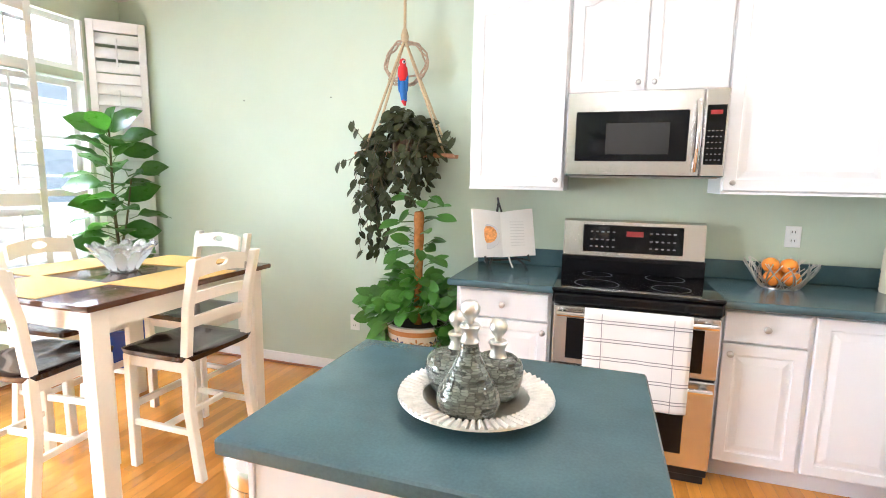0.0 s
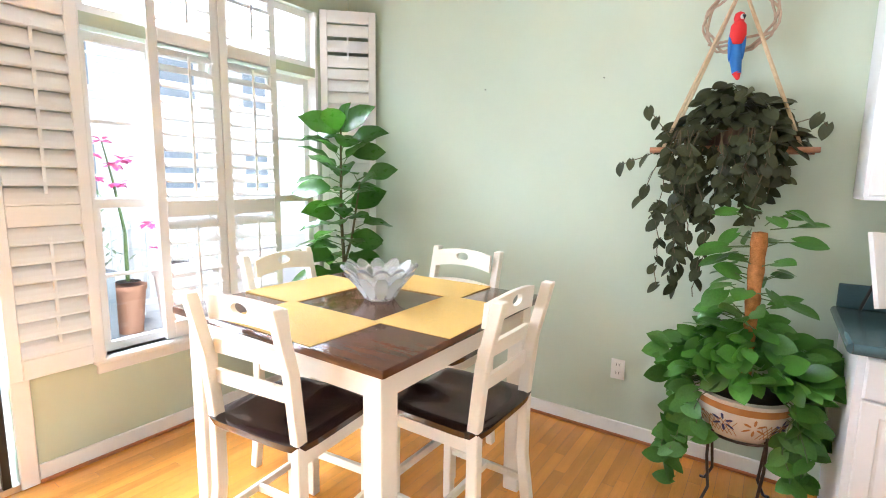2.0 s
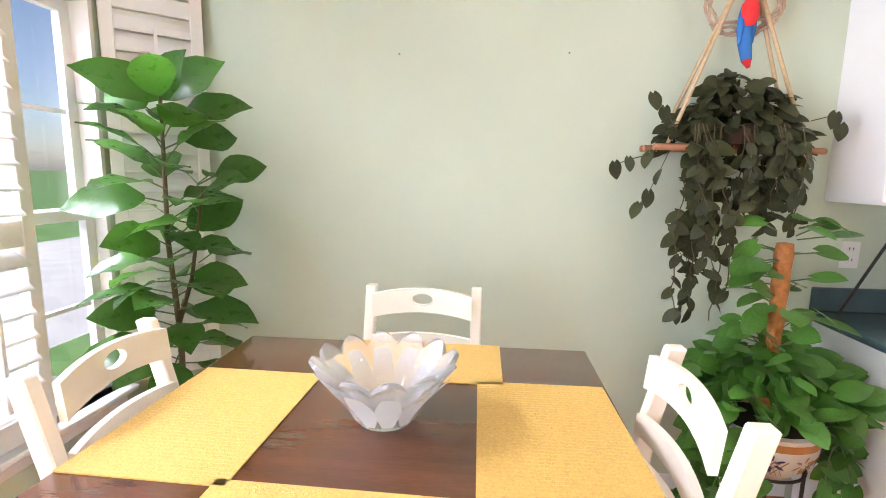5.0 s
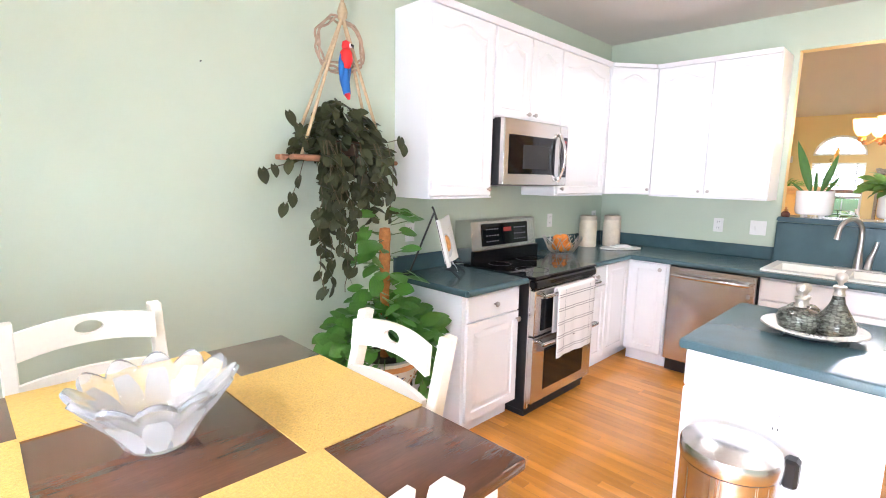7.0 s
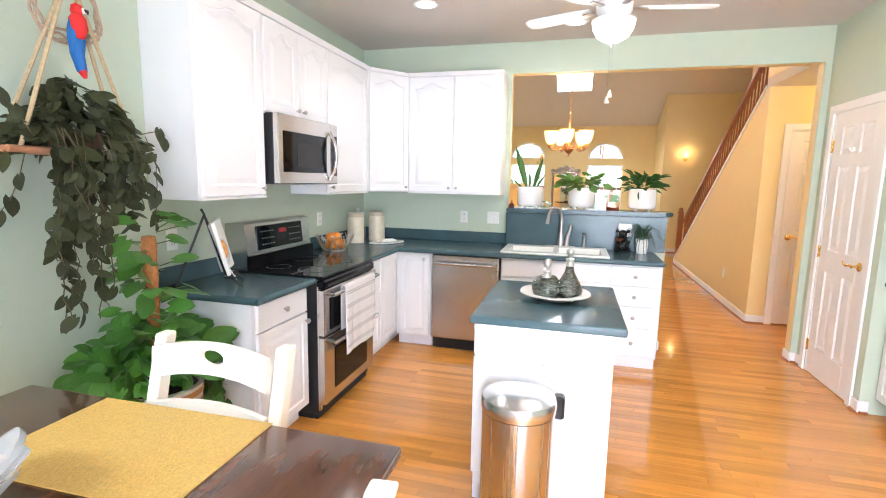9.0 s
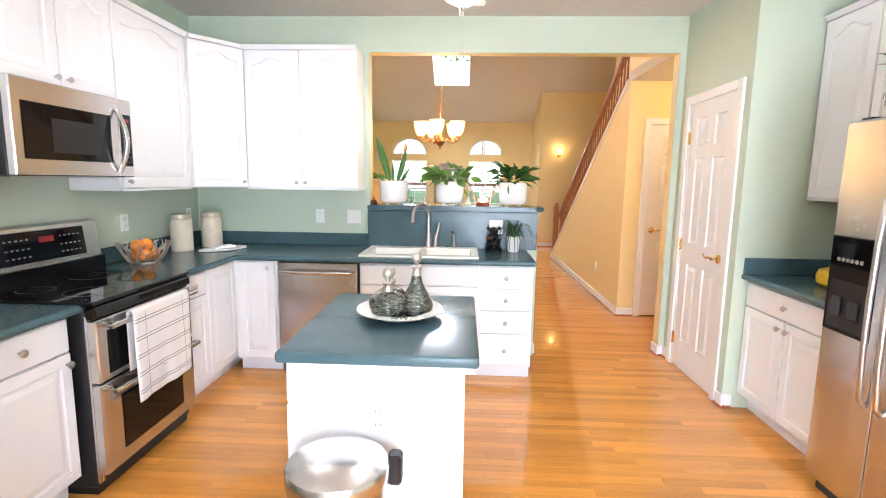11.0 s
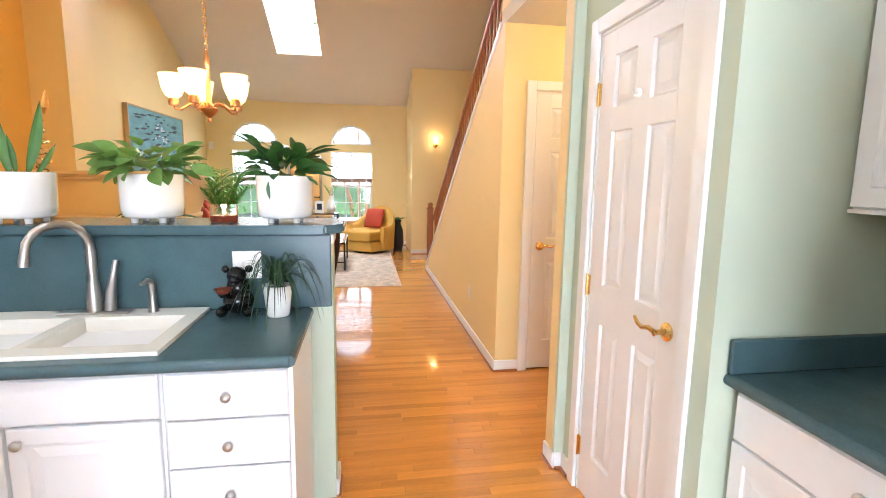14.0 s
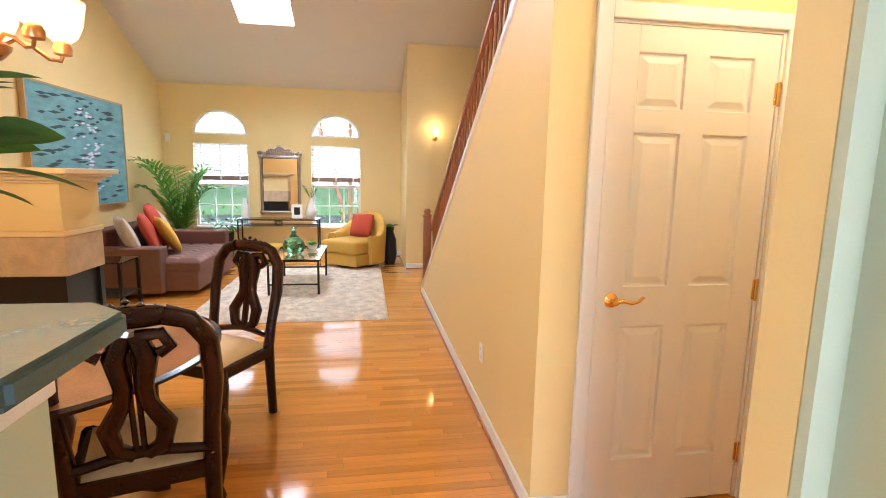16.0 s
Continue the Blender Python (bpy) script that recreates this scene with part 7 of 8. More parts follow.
# ---- fireplace ----
def fireplace():
    th = thing("fireplace", (0, 0, 0), "yellow chimney breast with wooden mantel and stone band", "fireplace")
    x0, x1, y0 = 4.99, 5.48, 2.06
    stone = mat("tan_stone", (0.55, 0.42, 0.28), 0.5, var=0.25, scale=9, bump=0.15)
    hood = mat("mantel_paint", (0.80, 0.64, 0.36), 0.45, var=0.03)
    part("hood", box(x0, y0, 1.06, x1, LNORTH - 0.002, 1.39, 0.003), YELLOW, th)
    for i, (d, z0, z1) in enumerate(((0.02, 1.39, 1.41), (0.045, 1.41, 1.435), (0.075, 1.435, 1.455), (0.11, 1.455, 1.495))):
        part("mantel_step" if i < 3 else "mantel_shelf", box(x0 - d, y0 - d, z0 + 0.0005, x1 + d, LNORTH - 0.002, z1, 0.004), hood, th)
    part("trim", box(x0 - 0.015, y0 - 0.015, 1.02, x1 + 0.015, LNORTH - 0.002, 1.0595, 0.006), hood, th)
    part("stone_band", box(x0 - 0.005, y0 - 0.005, 0.74, x1 + 0.005, LNORTH - 0.002, 1.0195, 0.004), stone, th, "tan stone band")
    part("firebox", box(x0 + 0.03, y0 + 0.03, 0.16, x1 - 0.03, LNORTH - 0.003, 0.739), BLACK, th, "black firebox")
    part("hearth", box(x0 - 0.05, y0 - 0.06, 0.0, x1 + 0.05, LNORTH - 0.002, 0.159, 0.006), stone, th, "stone hearth slab")
    part("post", box(x1 - 0.06, y0 + 0.005, 0.16, x1 - 0.005, y0 + 0.06, 0.739), BLACK, th)
    part("upper_breast", box(x0, 3.03, 1.496, x1, LNORTH - 0.002, vault(x1)), YELLOW, th)


fireplace()


# ---- dining set by the bar ----
def side_chair(m, label):
    """Carved chair that faces +y; the back stands at y = 0."""
    th = thing("carved_dining_chair", m, label, "chair", "carved chairs round the round table")
    for s in (-1, 1):
        part("back_post", tube([(s * 0.20, 0.0, 0), (s * 0.215, 0.03, 0.2), (s * 0.215, 0.04, 0.45), (s * 0.22, 0.01, 0.6), (s * 0.235, -0.03, 0.78), (s * 0.225, -0.06, 0.93), (s * 0.17, -0.075, 1.01), (s * 0.10, -0.08, 1.035)], [0.027, 0.027, 0.032, 0.029, 0.033, 0.035, 0.034, 0.036], 8), MAHOG, th, smooth=60)
        part("front_leg", tube([(s * 0.23, 0.44, 0.44), (s * 0.25, 0.465, 0.36), (s * 0.245, 0.455, 0.22), (s * 0.225, 0.43, 0.08), (s * 0.23, 0.46, 0.02), (s * 0.23, 0.475, 0.0)], [0.034, 0.038, 0.026, 0.018, 0.024, 0.027], 8), MAHOG, th, smooth=60)
        part("side_rail", box(s * 0.225 - 0.018, 0.04, 0.385, s * 0.225 + 0.018, 0.44, 0.45, 0.006), MAHOG, th)
        part("splat_loop", tube([(s * 0.015, -0.075, 0.98), (s * 0.045, -0.07, 0.90), (s * 0.03, -0.055, 0.80), (s * 0.035, -0.045, 0.74), (s * 0.085, -0.02, 0.64), (s * 0.07, -0.005, 0.56), (s * 0.02, 0.005, 0.53)], [0.032, 0.036, 0.030, 0.028, 0.034, 0.030, 0.024], 8), MAHOG, th, smooth=60)
        part("scroll", tube([(s * 0.02, -0.08, 0.97), (s * 0.09, -0.082, 0.975), (s * 0.115, -0.08, 0.93), (s * 0.08, -0.078, 0.91)], 0.022, 8), MAHOG, th, smooth=60)
        part("splat_centre", tube([(s * 0.008, -0.07, 0.92), (s * 0.012, -0.04, 0.72), (s * 0.012, 0.0, 0.54)], 0.010, 6), MAHOG, th, smooth=60)
    b = lathe([(0, -0.03), (0.05, -0.026), (0.075, 0), (0.05, 0.026), (0, 0.03)], 14, m=Matrix.Translation((0, -0.08, 1.035)) @ pose(0, 0, 0, 0, 0, 0) @ Matrix.Diagonal((1.9, 0.5, 1.25, 1)))
    for k in range(5):
        lathe([(0, -0.012), (0.014, 0), (0, 0.014)], 8, bm=b, m=Matrix.Translation((-0.08 + 0.04 * k, -0.085, 1.06 + 0.012 * (2 - abs(k - 2)))))
    part("crest", b, MAHOG, th, "carved crest", smooth=60)
    part("front_rail", box(-0.22, 0.425, 0.385, 0.22, 0.46, 0.45, 0.006), MAHOG, th)
    part("rear_rail", tube([(-0.21, 0.02, 0.50), (-0.08, 0.015, 0.525), (0, 0.012, 0.535), (0.08, 0.015, 0.525), (0.21, 0.02, 0.50)], [0.018, 0.02, 0.022, 0.02, 0.018], 8), MAHOG, th, smooth=60)
    part("rear_apron", box(-0.205, 0.02, 0.385, 0.205, 0.05, 0.45), MAHOG, th)
    sb = bmesh.new()
    n = 12
    top, bt = [], []
    for i in range(n + 1):
        ra, rb = [], []
        for j in range(n + 1):
            u, v = 2 * i / n - 1, 2 * j / n - 1
            w = 0.205 + 0.02 * v
            z = 0.452 + 0.055 * (1 - u ** 4) ** 0.6 * (1 - v ** 4) ** 0.6
            ra.append(sb.verts.new((u * w, 0.24 + v * 0.205, z)))
            rb.append(sb.verts.new((u * w, 0.24 + v * 0.205, 0.435)))
        top.append(ra)
        bt.append(rb)
    for i in range(n):
        for j in range(n):
            sb.faces.new((top[i][j], top[i + 1][j], top[i + 1][j + 1], top[i][j + 1]))
    rt = [top[i][0] for i in range(n)] + [top[n][j] for j in range(n)] + [top[i][n] for i in range(n, 0, -1)] + [top[0][j] for j in range(n, 0, -1)]
    rb = [bt[i][0] for i in range(n)] + [bt[n][j] for j in range(n)] + [bt[i][n] for i in range(n, 0, -1)] + [bt[0][j] for j in range(n, 0, -1)]
    for i in range(len(rt)):
        k = (i + 1) % len(rt)
        sb.faces.new((rt[i], rt[k], rb[k], rb[i]))
    part("seat", sb, mat("cream_upholstery", (0.72, 0.58, 0.38), 0.8, var=0.08, scale=12, bump=0.3, fine=300), th, "cream upholstered seat", smooth=60)
    return th


sc = side_chair(pose(2.93, 0.74, 0, 0, 0, -74), "dark carved mahogany chair with cream seat")
copy_thing(sc, pose(4.36, 0.74, 0, 0, 0, 62))
t = thing("round_table", pose(3.33, 1.29, 0) @ Matrix.Diagonal((1.1, 1.1, 1, 1)), "round mahogany table with a pale inlaid top", "table")
part("tabletop", lathe([(0, 0.72), (0.50, 0.72), (0.58, 0.735), (0.61, 0.755), (0.60, 0.768), (0, 0.77)], 64), mat("table_wood", (0.30, 0.13, 0.06), 0.18, var=0.25, scale=4, coat=0.5), t, smooth=40)
part("edge", lathe([(0.60, 0.74), (0.622, 0.75), (0.622, 0.762), (0.60, 0.769)], 64), MAHOG, t, smooth=40)
part("pedestal", lathe([(0.16, 0.08), (0.10, 0.12), (0.06, 0.22), (0.09, 0.35), (0.11, 0.45), (0.06, 0.60), (0.10, 0.70), (0.2, 0.72)], 24), MAHOG, t, smooth=60)
for k in range(4):
    a = k * math.pi / 2 + 0.5
    part("foot", tube([(0.06 * math.cos(a), 0.06 * math.sin(a), 0.16), (0.22 * math.cos(a), 0.22 * math.sin(a), 0.12), (0.36 * math.cos(a), 0.36 * math.sin(a), 0.03), (0.40 * math.cos(a), 0.40 * math.sin(a), 0.028)], [0.04, 0.035, 0.026, 0.028], 8), MAHOG, t, smooth=60)
t = thing("glass_vase", (3.05, 1.55, 0.7705), "clear glass vase with dark green leafy stems", "vase")
part("vase", lathe([(0, 0), (0.06, 0), (0.085, 0.04), (0.09, 0.09), (0.07, 0.14), (0.075, 0.17), (0.071, 0.17), (0.066, 0.14), (0.085, 0.09), (0.08, 0.04), (0, 0.008)], 28), GLASS, t, smooth=50)
bm2 = leaf_mesh("leaf", DEEP, 0.5, 0.4, 0.35, 0.2)
for k in range(5):
    a = k * 1.4
    q = (0.10 * math.cos(a), 0.10 * math.sin(a), 0.40 + 0.06 * (k % 3))
    part("stem", tube([(0.02 * math.cos(a), 0.02 * math.sin(a), 0.02), (0.03 * math.cos(a), 0.03 * math.sin(a), 0.2), q], 0.005, 5), GSTEM, t)
    for j in range(5):
        g = a + j * 1.9
        put_leaf(t, bm2, Vector(q) * (0.70 + 0.075 * j), (math.cos(g), math.sin(g), 0.1), 0.19)


# ---- sitting area ----
RUGM = mat("shag_rug", (0.64, 0.54, 0.42), 0.95, var=0.42, scale=9, bump=1.0, fine=60)
b = bmesh.new()
rx0, rx1, ry0, ry1 = 6.2, 9.25, -0.25, 1.80
nx, ny = 150, 110
g = [[b.verts.new((rx0 + (rx1 - rx0) * i / nx, ry0 + (ry1 - ry0) * j / ny, 0.018 + rnd.uniform(-0.009, 0.012) if 0 < i < nx and 0 < j < ny else 0.001)) for j in range(ny + 1)] for i in range(nx + 1)]
for i in range(nx):
    for j in range(ny):
        b.faces.new((g[i][j], g[i + 1][j], g[i + 1][j + 1], g[i][j + 1]))
t = thing("area_rug", (0, 0, 0), "cream and beige shaggy area rug on the oak floor", "rug")
part("pile", b, RUGM, t, smooth=180)
RZ = 0.03

IRON = mat("dark_iron", (0.03, 0.022, 0.018), 0.45, 0.7, var=0.2)
GREENGLASS = mat("green_glass", (0.22, 0.50, 0.28), 0.05, trans=0.92, var=0.05, bump=0)
t = thing("coffee_table", (0, 0, 0), "iron-framed coffee table with a glass top", "table")
for x in (7.27, 8.44):
    for y in (0.56, 1.15):
        part("leg", tube([(x, y, 0.012), (x, y, 0.45)], 0.014, 8), IRON, t)
for z in (0.15, 0.44):
    for p, q in (((7.27, 0.56, z), (8.44, 0.56, z)), ((7.27, 1.15, z), (8.44, 1.15, z)), ((7.27, 0.56, z), (7.27, 1.15, z)), ((8.44, 0.56, z), (8.44, 1.15, z))):
        if z > 0.2 or p[0] == q[0]:
            part("rail", tube([p, q], 0.011, 6), IRON, t)
part("glass_top", box(7.25, 0.54, 0.452, 8.46, 1.17, 0.462, 0.002), GLASS, t, "clear glass top")
t = thing("green_bottle", (7.7, 0.90, 0.463), "round green glass demijohn bottle", "bottle")
part("bottle", lathe([(0, 0), (0.08, 0), (0.12, 0.04), (0.14, 0.11), (0.12, 0.18), (0.05, 0.23), (0.03, 0.26), (0.03, 0.33), (0.04, 0.34), (0.034, 0.35), (0, 0.35)], 28), GREENGLASS, t, smooth=60)
t = thing("succulent", (8.15, 0.72, 0.463), "small green succulent in a pale bowl", "plant")
part("bowl", lathe([(0, 0), (0.05, 0), (0.08, 0.05), (0.075, 0.05), (0.0, 0.03)], 18), CERAMIC, t, smooth=50)
fm = leaf_mesh("leaf", FRESH, 0.4, 0, 0.1, 0.3)
for k in range(14):
    put_leaf(t, fm, (0, 0, 0.04), (math.cos(k * 2.4), math.sin(k * 2.4), 0.4 + 0.05 * k), 0.11)


def cushion(parent_name, m, size, material, label, group="sofa cushions"):
    t = thing(parent_name, m, label, "pillow", group)
    b = bmesh.new()
    n = 10
    fr, bk = [], []
    for i in range(n + 1):
        a, c = [], []
        for j in range(n + 1):
            u, v = 2 * i / n - 1, 2 * j / n - 1
            pin = 1 - 0.10 * (u * u * v * v) - 0.05 * (1 - abs(u)) * abs(v) ** 3 - 0.05 * (1 - abs(v)) * abs(u) ** 3
            th = 0.075 * (1 - u ** 2) ** 0.5 * (1 - v ** 2) ** 0.5
            a.append((u * size / 2 * pin, -th, v * size / 2 * pin + size / 2))
            c.append((u * size / 2 * pin, th, v * size / 2 * pin + size / 2))
        fr.append([b.verts.new(p) for p in a])
        bk.append([b.verts.new(p) for p in c])
    for i in range(n):
        for j in range(n):
            b.faces.new((fr[i][j], fr[i + 1][j], fr[i + 1][j + 1], fr[i][j + 1]))
            b.faces.new((bk[i][j], bk[i + 1][j], bk[i + 1][j + 1], bk[i][j + 1]))
    bmesh.ops.remove_doubles(b, verts=b.verts[:], dist=0.0006)
    part("cover", b, material, t, smooth=180)


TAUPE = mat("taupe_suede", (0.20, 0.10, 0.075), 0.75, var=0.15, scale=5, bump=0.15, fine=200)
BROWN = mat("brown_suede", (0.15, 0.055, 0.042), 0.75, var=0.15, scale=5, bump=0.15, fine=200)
REDF = mat("red_fabric", (0.50, 0.07, 0.035), 0.85, var=0.1, bump=0.3, fine=250)
YELF = mat("yellow_fabric", (0.70, 0.43, 0.06), 0.85, var=0.1, bump=0.3, fine=250)
WHF = mat("ivory_fabric", (0.68, 0.60, 0.52), 0.85, var=0.08, bump=0.3, fine=250)


def sofa():
    th = thing("sofa", (0, 0, 0), "deep taupe sofa with tufted seat", "sofa")
    part("base", box(7.4, 1.98, 0.06, 8.98, 3.2, 0.30, 0.02, seg=2), TAUPE, th)
    for x0, x1 in ((7.42, 8.10), (8.105, 8.76)):
        s = bmesh.new()
        n, m = 24, 24
        gg = [[s.verts.new((x0 + (x1 - x0) * i / n, 1.96 + 1.05 * j / m, 0.455 - 0.018 * (abs(math.sin(math.pi * i / 6)) < 0.15) - 0.018 * (abs(math.sin(math.pi * j / 6)) < 0.15) - (0.04 if i in (0, n) or j in (0, m) else 0))) for j in range(m + 1)] for i in range(n + 1)]
        for i in range(n):
            for j in range(m):
                s.faces.new((gg[i][j], gg[i + 1][j], gg[i + 1][j + 1], gg[i][j + 1]))
        part("seat_cushion", s, TAUPE, th, "tufted taupe seat", smooth=180)
        part("seat_core", box(x0 + 0.002, 1.962, 0.301, x1 - 0.002, 3.0, 0.415, 0.02, seg=2), TAUPE, th)
    part("arm", box(7.28, 2.35, 0.05, 7.52, 3.2, 0.60, 0.03, seg=3), TAUPE, th)
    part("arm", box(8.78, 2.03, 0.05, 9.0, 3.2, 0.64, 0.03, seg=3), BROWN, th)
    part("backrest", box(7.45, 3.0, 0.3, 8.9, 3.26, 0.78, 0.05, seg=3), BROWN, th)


sofa()
for x, y, z, rx, rz, mt, lb, s in ((7.62, 2.72, 0.46, -22, 35, WHF, "ivory square sofa cushion", 0.54), (7.78, 2.55, 0.46, -20, 20, REDF, "red square sofa cushion", 0.56), (8.02, 2.40, 0.46, -28, 30, YELF, "yellow square sofa cushion", 0.52), (8.30, 2.62, 0.46, -22, 15, REDF, "large red square sofa cushion", 0.66), (8.60, 2.68, 0.46, -25, 10, WHF, "ivory square sofa cushion", 0.54)):
    cushion("sofa_cushion", pose(x, y, z, rx, 0, rz), s, mt, lb)
t = thing("side_table", (0, 0, 0), "small dark side table with a glass shelf", "table")
for x in (6.55, 6.95):
    for y in (2.45, 2.85):
        part("leg", box(x - 0.015, y - 0.015, 0, x + 0.015, y + 0.015, 0.55), IRON, t)
for z in (0.2, 0.55):
    part("shelf", box(6.53, 2.43, z, 6.97, 2.87, z + 0.012, 0.002), GLASS if z > 0.3 else IRON, t)


def armchair():
    th = thing("armchair", pose(9.35, 0.14, 0, 0, 0, -128) @ Matrix.Diagonal((1.16, 1.16, 1.06, 1)), "rounded mustard yellow swivel armchair", "armchair")
    mu = mat("mustard_fabric", (0.62, 0.36, 0.06), 0.8, var=0.08, scale=6, bump=0.2, fine=250)
    part("swivel_base", lathe([(0, 0), (0.28, 0), (0.30, 0.04), (0, 0.05)], 32), IRON, th)
    b = bmesh.new()
    n = 26
    rings = []
    for i in range(n + 1):
        a = math.pi * (-0.12 + 1.24 * i / n)
        hgt = 0.50 + 0.34 * max(0, math.sin(a)) ** 1.6
        c, s = math.cos(a), math.sin(a)
        prof = [(0.33, 0.05), (0.41, 0.08), (0.42, 0.30), (0.43, hgt - 0.05), (0.40, hgt), (0.34, hgt), (0.30, hgt - 0.06), (0.29, 0.34), (0.29, 0.08)]
        rings.append([b.verts.new((c * r, s * r * 0.95, z)) for r, z in prof])
    for r, s in zip(rings, rings[1:]):
        for k in range(len(r)):
            j = (k + 1) % len(r)
            b.faces.new((r[k], r[j], s[j], s[k]))
    b.faces.new(rings[0])
    b.faces.new(rings[-1])
    part("shell", b, mu, th, smooth=50)
    part("seat", box(-0.30, -0.40, 0.24, 0.30, 0.26, 0.43, 0.05, seg=3), mu, th, smooth=60)
    part("front", box(-0.31, -0.38, 0.06, 0.31, 0.20, 0.239, 0.02, seg=2), mu, th)


armchair()
cushion("armchair_cushion", pose(9.42, 0.09, 0.465, -22, 0, -118), 0.42, REDF, "red square cushion on the armchair", "armchair cushion")

t = thing("console_table", (0, 0, 0), "dark iron console table with scroll centre", "table")
for x in (9.88, 10.18):
    for y in (0.80, 2.12):
        part("leg", tube([(x, y, 0), (x, y, 0.70)], 0.013, 6), IRON, t)
for z in (0.60, 0.70):
    for x in (9.88, 10.18):
        part("rail", tube([(x, 0.80, z), (x, 2.12, z)], 0.010, 6), IRON, t)
part("top", box(9.86, 0.78, 0.712, 10.2, 2.14, 0.722, 0.002), GLASS, t, "glass top")
for k in range(3):
    r = 0.018 + 0.014 * k
    part("scroll", tube([(9.88, 1.46 + r * 1.6 * math.cos(i * math.pi / 8), 0.65 + r * math.sin(i * math.pi / 8)) for i in range(17)], 0.006, 5), IRON, t)


def wall_mirror():
    th = thing("wall_mirror", pose(FAR - 0.005, 1.46, 0, 0, 0, -90), "ornate silver-framed mirror above the console", "mirror")
    w, z0, z1 = 0.29, 0.84, 1.74
    part("glass", box(-w, -0.022, z0, w, -0.018, z1), mat("mirror_glass", (0.92, 0.92, 0.92), 0.02, 1.0, var=0, bump=0), th, "mirror glass")
    part("backing", box(-w - 0.03, -0.016, z0 - 0.03, w + 0.03, 0.0, z1 + 0.03), IRON, th)
    old = mat("antique_silver", (0.46, 0.41, 0.36), 0.32, 0.9, var=0.35, scale=40, bump=0.6, fine=150)

    def bead(bm, x, z, r, flat=0.7):
        lathe([(0, -r), (r * 0.75, -r * 0.6), (r, 0), (r * 0.75, r * 0.6), (0, r)], 7, bm=bm, m=Matrix.Translation((x, -0.034, z)) @ Matrix.Diagonal((1, flat, 1, 1)))

    for (ax, az), (bx, bz) in (((-w - 0.03, z0 - 0.03), (-w - 0.03, z1 + 0.03)), ((w + 0.03, z0 - 0.03), (w + 0.03, z1 + 0.03)), ((-w - 0.03, z0 - 0.03), (w + 0.03, z0 - 0.03)), ((-w - 0.03, z1 + 0.03), (w + 0.03, z1 + 0.03))):
        f = tube([(ax, -0.026, az), (bx, -0.026, bz)], 0.024, 8)
        n = int((abs(bx - ax) + abs(bz - az)) / 0.045)
        for k in range(n + 1):
            bead(f, ax + (bx - ax) * k / n, az + (bz - az) * k / n, 0.017 + 0.006 * (k % 3 == 0))
        part("frame_rail", f, old, th, smooth=60)
        for ex, ez in ((ax, az),):
            c = bmesh.new()
            bead(c, ex, ez, 0.046, 0.5)
            part("corner_boss", c, old, th, smooth=60)

    def arch(x):
        return z1 + 0.10 + 0.085 * (1 + math.cos(math.pi * min(1, abs(x) / 0.33))) / 2 + 0.02 * math.cos(x * 38)

    xs = [-0.36 + 0.03 * k for k in range(25)]
    b = prism([(x, arch(x)) for x in xs] + [(0.34, z1 + 0.045), (-0.34, z1 + 0.045)], "y", -0.022, -0.004)
    part("crest_plate", b, old, th)
    c = bmesh.new()
    for x in xs:
        bead(c, x, arch(x), rnd.uniform(0.016, 0.026))
        for z in (0.3, 0.65):
            bead(c, x + rnd.uniform(-0.012, 0.012), z1 + 0.045 + (arch(x) - z1 - 0.045) * z, rnd.uniform(0.010, 0.022))
    for k in range(7):
        a = math.pi * k / 6
        tube([(0, -0.036, z1 + 0.16), (0.035 * math.cos(a), -0.046, z1 + 0.17 + 0.035 * math.sin(a)), (0.06 * math.cos(a), -0.036, z1 + 0.18 + 0.055 * math.sin(a))], [0.009, 0.014, 0.006], 6, bm=c)
    part("crest", c, old, th, "carved floral crest", smooth=60)


wall_mirror()
t = thing("white_vase", (10.02, 0.93, 0.7225), "white teardrop vase with leafy sprigs", "vase")
part("vase", lathe([(0, 0), (0.06, 0), (0.10, 0.06), (0.10, 0.14), (0.05, 0.26), (0.025, 0.33), (0.035, 0.36), (0, 0.35)], 24), CERAMIC, t, smooth=60)
for k in range(7):
    a = k * 0.9
    q = (0.10 * math.cos(a), 0.14 * math.sin(a), 0.50 + 0.04 * (k % 3))
    part("sprig", tube([(0, 0, 0.33), q], 0.003, 4), GSTEM, t)
    for j in range(4):
        put_leaf(t, fm, Vector((0, 0, 0.35)).lerp(Vector(q), 0.4 + 0.2 * j), (math.cos(a + j * 2), math.sin(a + j * 2), 0.5), 0.07)
t = thing("white_bottle", (10.0, 2.02, 0.7225), "tall pale bottle on the console table", "bottle")
part("bottle", lathe([(0, 0), (0.06, 0), (0.06, 0.2), (0.03, 0.26), (0.03, 0.33), (0, 0.33)], 20), CERAMIC, t, smooth=50)
t = thing("photo_frame", pose(9.98, 1.16, 0.7225, -10, 0, -80), "small white picture frame standing on the console", "picture frame")
part("frame", box(-0.09, -0.012, 0, 0.09, 0.0, 0.24, 0.003), PLASTIC, t)
part("photo", box(-0.05, -0.014, 0.06, 0.05, -0.011, 0.19), BLACK, t)
t = thing("floor_cushion", (9.7, 1.55, 0), "round mustard yellow pouf", "pouf")
part("pouf", lathe([(0, 0), (0.20, 0), (0.24, 0.06), (0.25, 0.20), (0.22, 0.30), (0, 0.33)], 28), YELF, t, smooth=60)
t = thing("floor_vase", (9.55, -0.42, 0), "tall dark floor vase with a few leaves", "vase")
